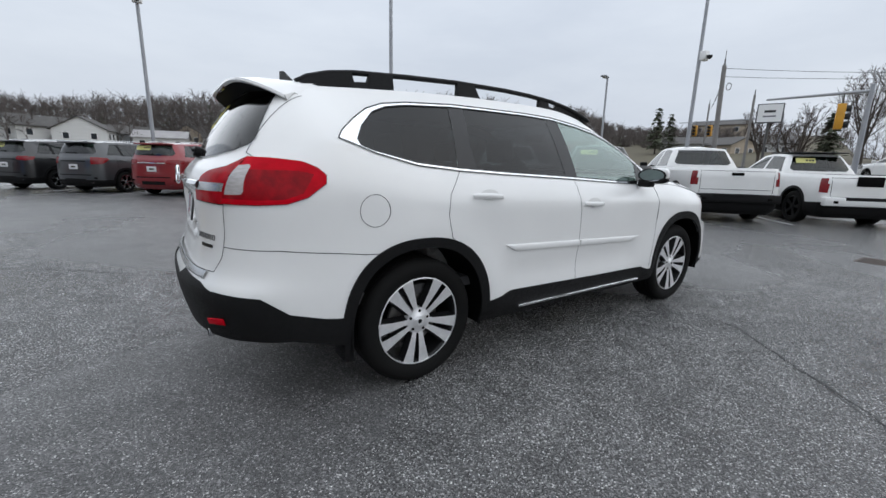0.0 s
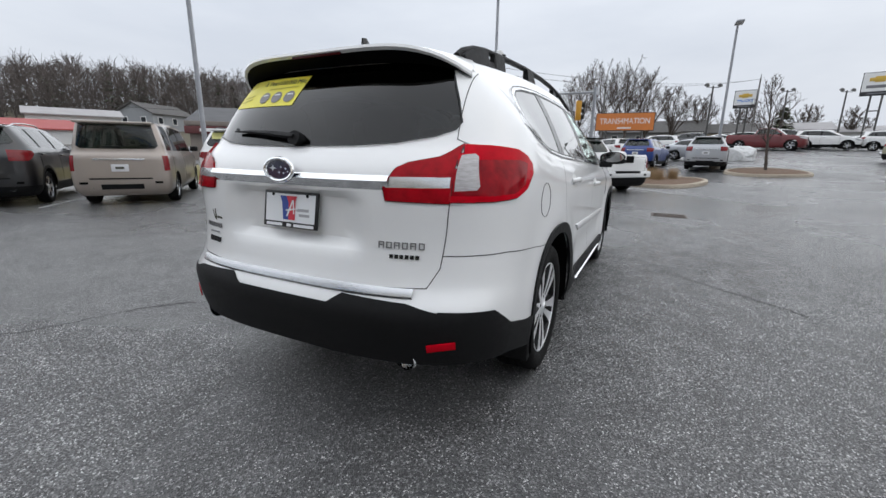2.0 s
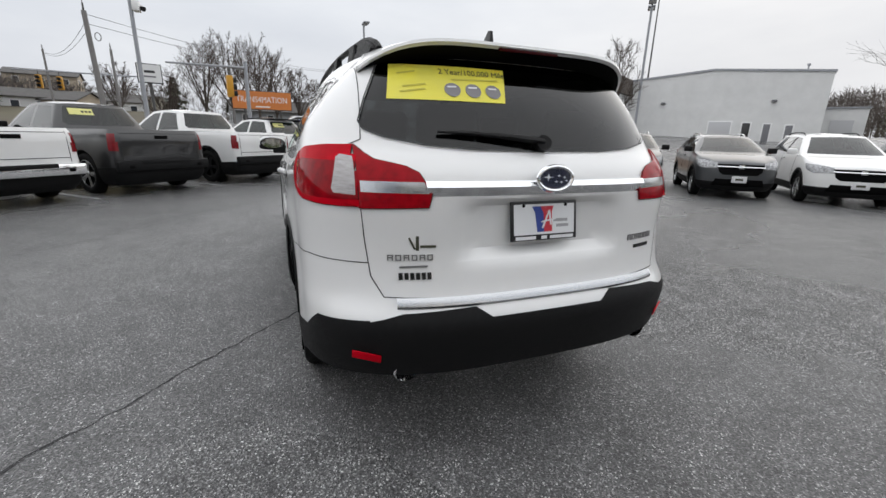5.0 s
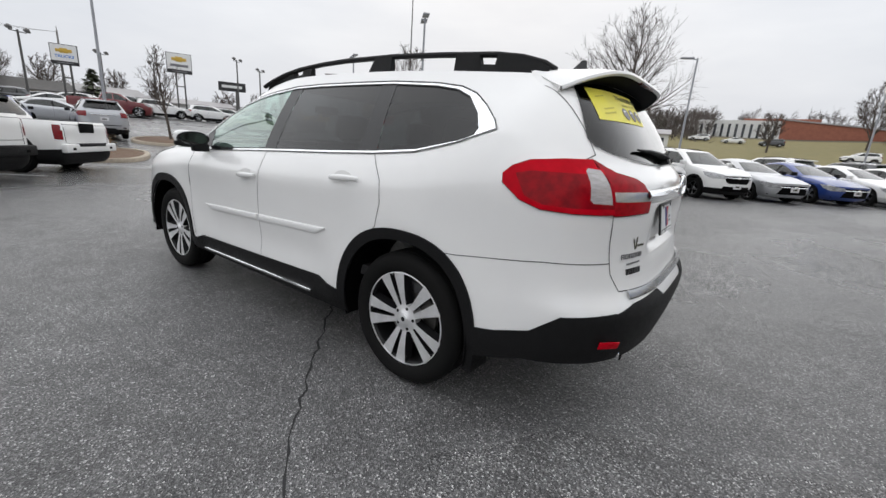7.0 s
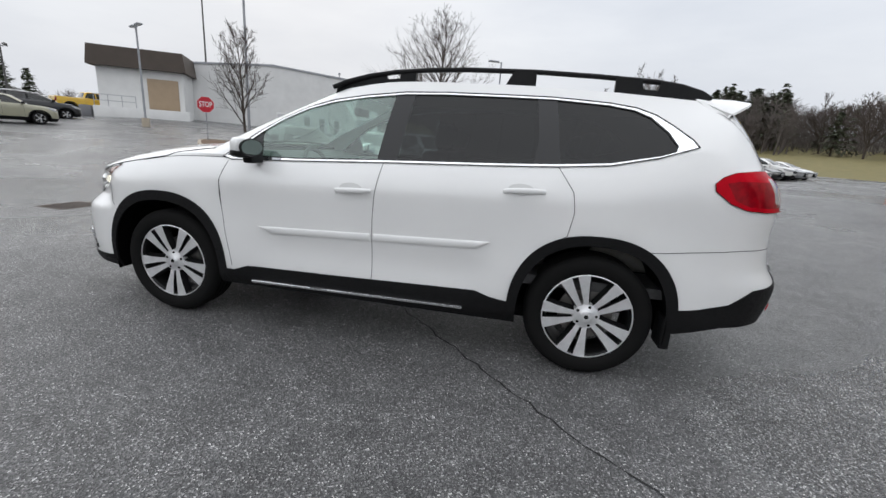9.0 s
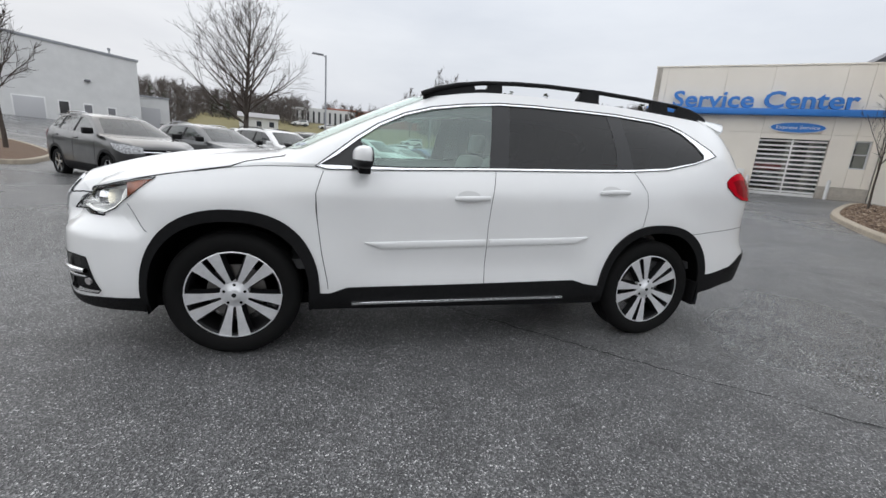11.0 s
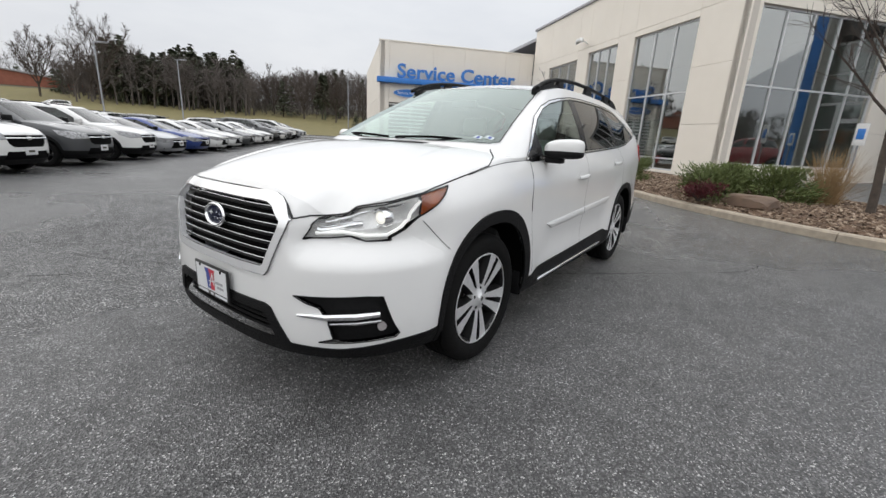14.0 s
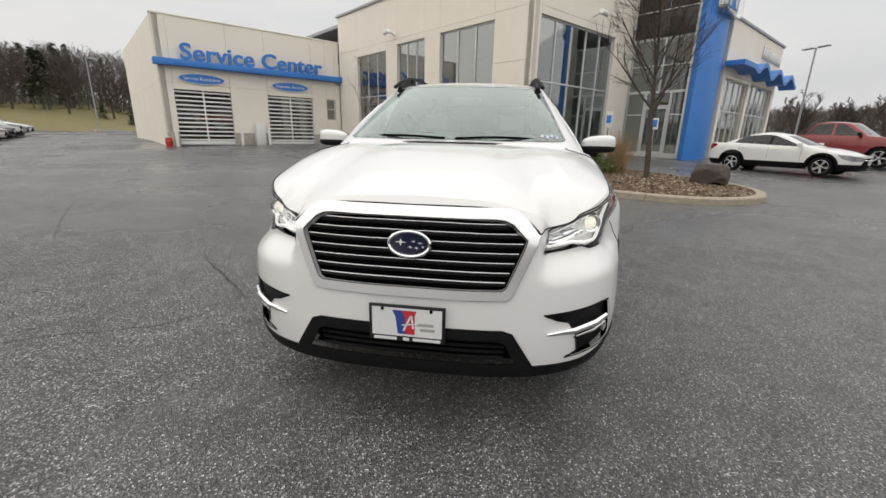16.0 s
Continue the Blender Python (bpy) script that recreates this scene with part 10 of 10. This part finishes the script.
part("wall", box_bm(0, 0, 0.2, 3.0, 10, 4.6, 0.02), WHITE_WALL, an)
part("roof", box_bm(-0.1, -0.1, 4.6, 3.1, 10.1, 4.75, 0.02), STEEL_POLE, an)
part("door", box_bm(0.6, -0.05, 1.0, 2.2, 0.0, 3.6, 0.01), DOOR_GREY, an)
fb = thing("brown_roofed_store", "white store with a deep brown roof fascia and a loading dock", "building", kind="structure")
fm = Matrix((wd, -wo, Vector((0, 0, 1)))).transposed().to_4x4()
fm.translation = Vector((36.2, -27.2, 0))
fb.matrix_world = fm
part("wall", box_bm(0.5, 0.6, 0.5, 7.0, 20, 6.2), WHITE_WALL, fb, smooth=False)
part("fascia", prism_bm([(0.0, 5.9), (7.4, 5.9), (7.2, 7.5), (0.2, 7.5)], 20, "xz", 0.0), BROWN, fb, smooth=False)
part("door", box_bm(4.2, 0.52, 2.6, 6.6, 0.62, 5.2, 0.01), varied("tan_door", (0.36, 0.27, 0.18), (0.32, 0.24, 0.16), 0.7, 2.0), fb)
dk = part("dock", box_bm(0.5, -0.9, 1.0, 7.6, 0.58, 2.55, 0.02), WHITE_WALL, fb)
for i in range(4):
    part("rail_post", tube_bm([(0.6 + 1.0 * i, -0.8, 2.55), (0.6 + 1.0 * i, -0.8, 3.5)], 0.025, 6), STEEL_POLE, dk)
for z in (3.0, 3.48):
    part("rail", tube_bm([(0.6, -0.8, z), (3.6, -0.8, z)], 0.025, 6), STEEL_POLE, dk)

ac = thing("air_conditioner", "grey air conditioning unit beside the loading dock", "air conditioner", fm)
part("body", box_bm(-0.5, -0.9, ground_z(36.4, -26.2) - 0.1, 0.35, -0.1, ground_z(36.4, -26.2) + 0.9, 0.03), GREY_BAR, ac)
part("grille", lathe_bm([(0.001, 0.02), (0.30, 0.02), (0.32, 0.0)], 20, "z"), BLACK_SIGN, ac).matrix_local = pose(-0.08, -0.5, ground_z(36.4, -26.2) + 0.9)

# ---- houses and sheds in the distance ----
HOUSE_WHITE = varied("white_siding", (0.62, 0.62, 0.61), (0.56, 0.56, 0.55), 0.8, 0.5, 0.3, bump_scale=9, stretch=(0.3, 0.3, 4))
HOUSE_GREY = varied("grey_siding", (0.30, 0.31, 0.32), (0.26, 0.27, 0.28), 0.8, 0.5)
HOUSE_TAN = varied("tan_siding", (0.40, 0.34, 0.26), (0.36, 0.30, 0.23), 0.8, 0.5)
SHINGLE = varied("grey_shingles", (0.11, 0.105, 0.10), (0.075, 0.072, 0.07), 0.9, 2.0, 0.3, bump_scale=20)
RED_ROOF = varied("red_metal_roof", (0.33, 0.06, 0.055), (0.28, 0.05, 0.045), 0.6, 1.0)
PALE_ROOF = varied("pale_wet_roof", (0.34, 0.33, 0.33), (0.27, 0.26, 0.26), 0.6, 0.6)
BRICK = varied("red_brick_wall", (0.30, 0.115, 0.075), (0.24, 0.09, 0.06), 0.9, 1.2, 0.3, bump_scale=20)
PANE = material("dark_house_pane", (0.03, 0.034, 0.04), 0.08)


def house(a, r, length, depth, wall_h, roof_h, turn, wall_mat, roof_mat, label, windows=3, lift=0.0, name="house"):
    x, y = r * math.cos(math.radians(a)), r * math.sin(math.radians(a))
    z = min(ground_z(x + dx, y + dy) for dx, dy in ((0, 0), (4, 0), (-4, 0), (0, 4), (0, -4))) + lift
    h = thing(name, label, "building", pose(x, y, z, 0, 0, turn), "far buildings", "structure")
    l2, d2 = length / 2, depth / 2
    part("wall", prism_bm([(-d2, -1.0), (d2, -1.0), (d2, wall_h), (0, wall_h + roof_h), (-d2, wall_h)], length, "yz", -l2), wall_mat, h, smooth=False)
    k = roof_h / d2
    for s in (1, -1):
        part("roof", prism_bm([(0, wall_h + roof_h + 0.03), (s * (d2 + 0.4), wall_h - 0.4 * k + 0.03), (s * (d2 + 0.4), wall_h - 0.4 * k + 0.18), (0, wall_h + roof_h + 0.20)], length + 0.7, "yz", -l2 - 0.35), roof_mat, h, smooth=False)
    for s in (1, -1):
        for i in range(windows):
            c = lerp(-l2, l2, (i + 0.5) / windows)
            w = part("window", box_bm(c - 0.55, s * (d2 - 0.02), wall_h - 1.75, c + 0.55, s * (d2 + 0.05), wall_h - 0.55), WHITE_SIGN, h, smooth=False)
            part("pane", box_bm(c - 0.46, s * (d2 + 0.045), wall_h - 1.66, c + 0.46, s * (d2 + 0.06), wall_h - 0.64), PANE, w, smooth=False)
        for i in range(2):
            c = lerp(-d2, d2, (i + 0.5) / 2)
            w = part("window", box_bm(s * (l2 - 0.02), c - 0.5, wall_h - 1.75, s * (l2 + 0.05), c + 0.5, wall_h - 0.55), WHITE_SIGN, h, smooth=False)
            part("pane", box_bm(s * (l2 + 0.045), c - 0.42, wall_h - 1.66, s * (l2 + 0.06), c + 0.42, wall_h - 0.64), PANE, w, smooth=False)
    return h


for a, r, ln, dp, wh, rh, turn, wm_, rm_, lb in (
        (100.5, 106, 11, 7, 3.0, 1.8, 40, HOUSE_WHITE, SHINGLE, "white gabled house with grey shingles"),
        (97.0, 102, 7, 8, 3.0, 2.2, 80, HOUSE_WHITE, SHINGLE, "white house with a gable to the street"),
        (93.3, 108, 11, 7, 2.6, 1.6, 20, HOUSE_GREY, SHINGLE, "grey house with a low roof"),
        (90.3, 102, 9, 6, 2.3, 1.3, -10, HOUSE_WHITE, PALE_ROOF, "long white house"),
        (86.8, 110, 8, 7, 3.0, 2.0, 60, HOUSE_TAN, SHINGLE, "tan gabled house"),
        (83.6, 106, 10, 7, 2.6, 1.8, 0, HOUSE_WHITE, SHINGLE, "white house with a shallow gable"),
        (80.4, 114, 8, 7, 4.0, 1.9, 75, HOUSE_WHITE, SHINGLE, "tall white house"),
        (73.5, 66, 12, 7, 1.9, 1.0, -15, HOUSE_WHITE, RED_ROOF, "low white shop with a red roof"),
        (69.5, 78, 10, 6, 2.8, 0.9, -20, HOUSE_WHITE, PALE_ROOF, "pale-roofed shed"),
        (62.0, 92, 10, 7, 3.0, 1.7, 20, HOUSE_GREY, SHINGLE, "grey house on the hill"),
        (24.5, 94, 9, 6, 1.6, 1.2, 110, HOUSE_WHITE, SHINGLE, "small white house on the hill"),
        (20.8, 92, 8, 6, 1.5, 1.3, 70, HOUSE_TAN, SHINGLE, "small tan house on the hill"),
        (17.2, 96, 9, 7, 1.5, 1.3, 110, HOUSE_WHITE, SHINGLE, "small white house among trees"),
        (21.7, 128, 12, 7, 4.5, 1.2, 100, HOUSE_TAN, SHINGLE, "orange-brown flats on the ridge"),
        (1.5, 82, 12, 7, 2.6, 1.6, 100, HOUSE_GREY, SHINGLE, "grey house behind bare trees"),
        (-2.5, 84, 10, 7, 2.8, 1.8, 80, HOUSE_WHITE, SHINGLE, "white house behind bare trees"),
        (-7.0, 86, 12, 7, 2.5, 1.4, 95, HOUSE_TAN, SHINGLE, "tan house behind the upper lot"),
        (-12.5, 92, 14, 8, 2.8, 1.2, 90, HOUSE_GREY, PALE_ROOF, "long grey shed behind the upper lot"),
        (-21.0, 95, 16, 8, 2.6, 0.9, 80, HOUSE_WHITE, PALE_ROOF, "low pale store behind the upper lot"),
        (-29.0, 100, 14, 8, 2.4, 0.9, 60, HOUSE_GREY, SHINGLE, "low grey store behind the upper lot"),
        (-80.0, 92, 7, 5, 2.6, 0.8, 10, HOUSE_WHITE, PALE_ROOF, "small white shed by the road")):
    house(a, r, ln, dp, wh, rh, turn, wm_, rm_, lb)

mall = thing("strip_mall", "low strip mall with a dark red fascia over shop windows", "building", kind="structure")
p1, p2 = Vector((35.6, 25.9, 0)), Vector((22.0, 39.0, 0))
md = (p2 - p1).normalized()
mo = Vector((-md.y, md.x, 0))
if mo.x > 0:
    mo = -mo
mm = Matrix((-md, -mo, Vector((0, 0, 1)))).transposed().to_4x4()
mm.translation = p2
mall.matrix_world = mm
ml = (p2 - p1).length
MALL_WALL = varied("grey_brown_block", (0.23, 0.20, 0.175), (0.19, 0.165, 0.145), 0.9, 1.0, 0.3, bump_scale=20)
MALL_ROOF = varied("dark_grey_roofing", (0.060, 0.060, 0.064), (0.085, 0.085, 0.088), 0.8, 0.8)
MAROON = varied("dark_red_fascia", (0.12, 0.035, 0.035), (0.10, 0.03, 0.03), 0.7, 1.0)
part("wall", box_bm(0, 0, 0, ml, 12, 3.3), MALL_WALL, mall, smooth=False)
part("fascia", box_bm(-0.3, -0.5, 2.55, ml + 0.3, -0.003, 3.25, 0.02), MAROON, mall)
part("roof_edge", box_bm(-0.3, -0.4, 3.3, ml + 0.3, 12.3, 3.72, 0.02), MALL_WALL, mall)
for i in range(8):
    c = 1.2 + i * (ml - 2.0) / 8
    w = part("window", box_bm(c, -0.05, 0.6, c + 1.5, 0.02, 2.35), DARK_PANEL, mall, smooth=False)
    part("pane", box_bm(c + 0.06, -0.06, 0.66, c + 1.44, -0.05, 2.29), PANE, w, smooth=False)
part("roof", prism_bm([(-0.3, 3.73), (9.0, 5.75), (12.3, 5.75), (12.3, 3.73)], ml + 0.6, "yz", -0.3), MALL_ROOF, mall, "dark grey low-pitched roof", smooth=False)
part("roof_unit", box_bm(ml - 6.5, 2.6, 4.3, ml - 4.9, 4.2, 5.05, 0.03), STEEL_POLE, mall)
bo_ = part("sign_board", box_bm(ml - 10.2, -0.62, 1.75, ml - 6.6, -0.52, 2.5, 0.02), BLACK_SIGN, mall, "dark shop sign board with pale writing")
part("writing_bar", box_bm(ml - 9.9, -0.64, 2.02, ml - 6.9, -0.62, 2.22), WHITE_SIGN, bo_)
for c in (1.0, 4.0):
    part("sign_bar", box_bm(c, -0.53, 2.75, c + 2.0, -0.50, 3.05), WHITE_SIGN, mall)

works = thing("brick_works", "white and red-brick works on the far rise", "building", kind="structure")
wc = Vector((150 * math.cos(math.radians(-93)), 150 * math.sin(math.radians(-93)), 0))
works.matrix_world = pose(wc.x, wc.y, 7.2, 0, 0, -3)
part("white_block", box_bm(2, -8, -2, 22, 8, 5.2), HOUSE_WHITE, works, smooth=False)
part("brick_block", box_bm(-6, -20, -2, 12, -8.02, 7.0), BRICK, works, smooth=False)
part("brick_hall", prism_bm([(-30, -2), (1.98, -2), (1.98, 5.4), (-30, 2.2)], 16, "xz", -8), BRICK, works, smooth=False)
part("hall_roof", prism_bm([(-30.3, 2.2), (1.9, 5.42), (1.9, 5.75), (-30.3, 2.55)], 16.6, "xz", -8.3), PALE_ROOF, works, smooth=False)
for i in range(11):
    part("window", box_bm(3 + 1.7 * i, 7.98, 0.6, 3.6 + 1.7 * i, 8.05, 4.2), PANE, works, smooth=False)
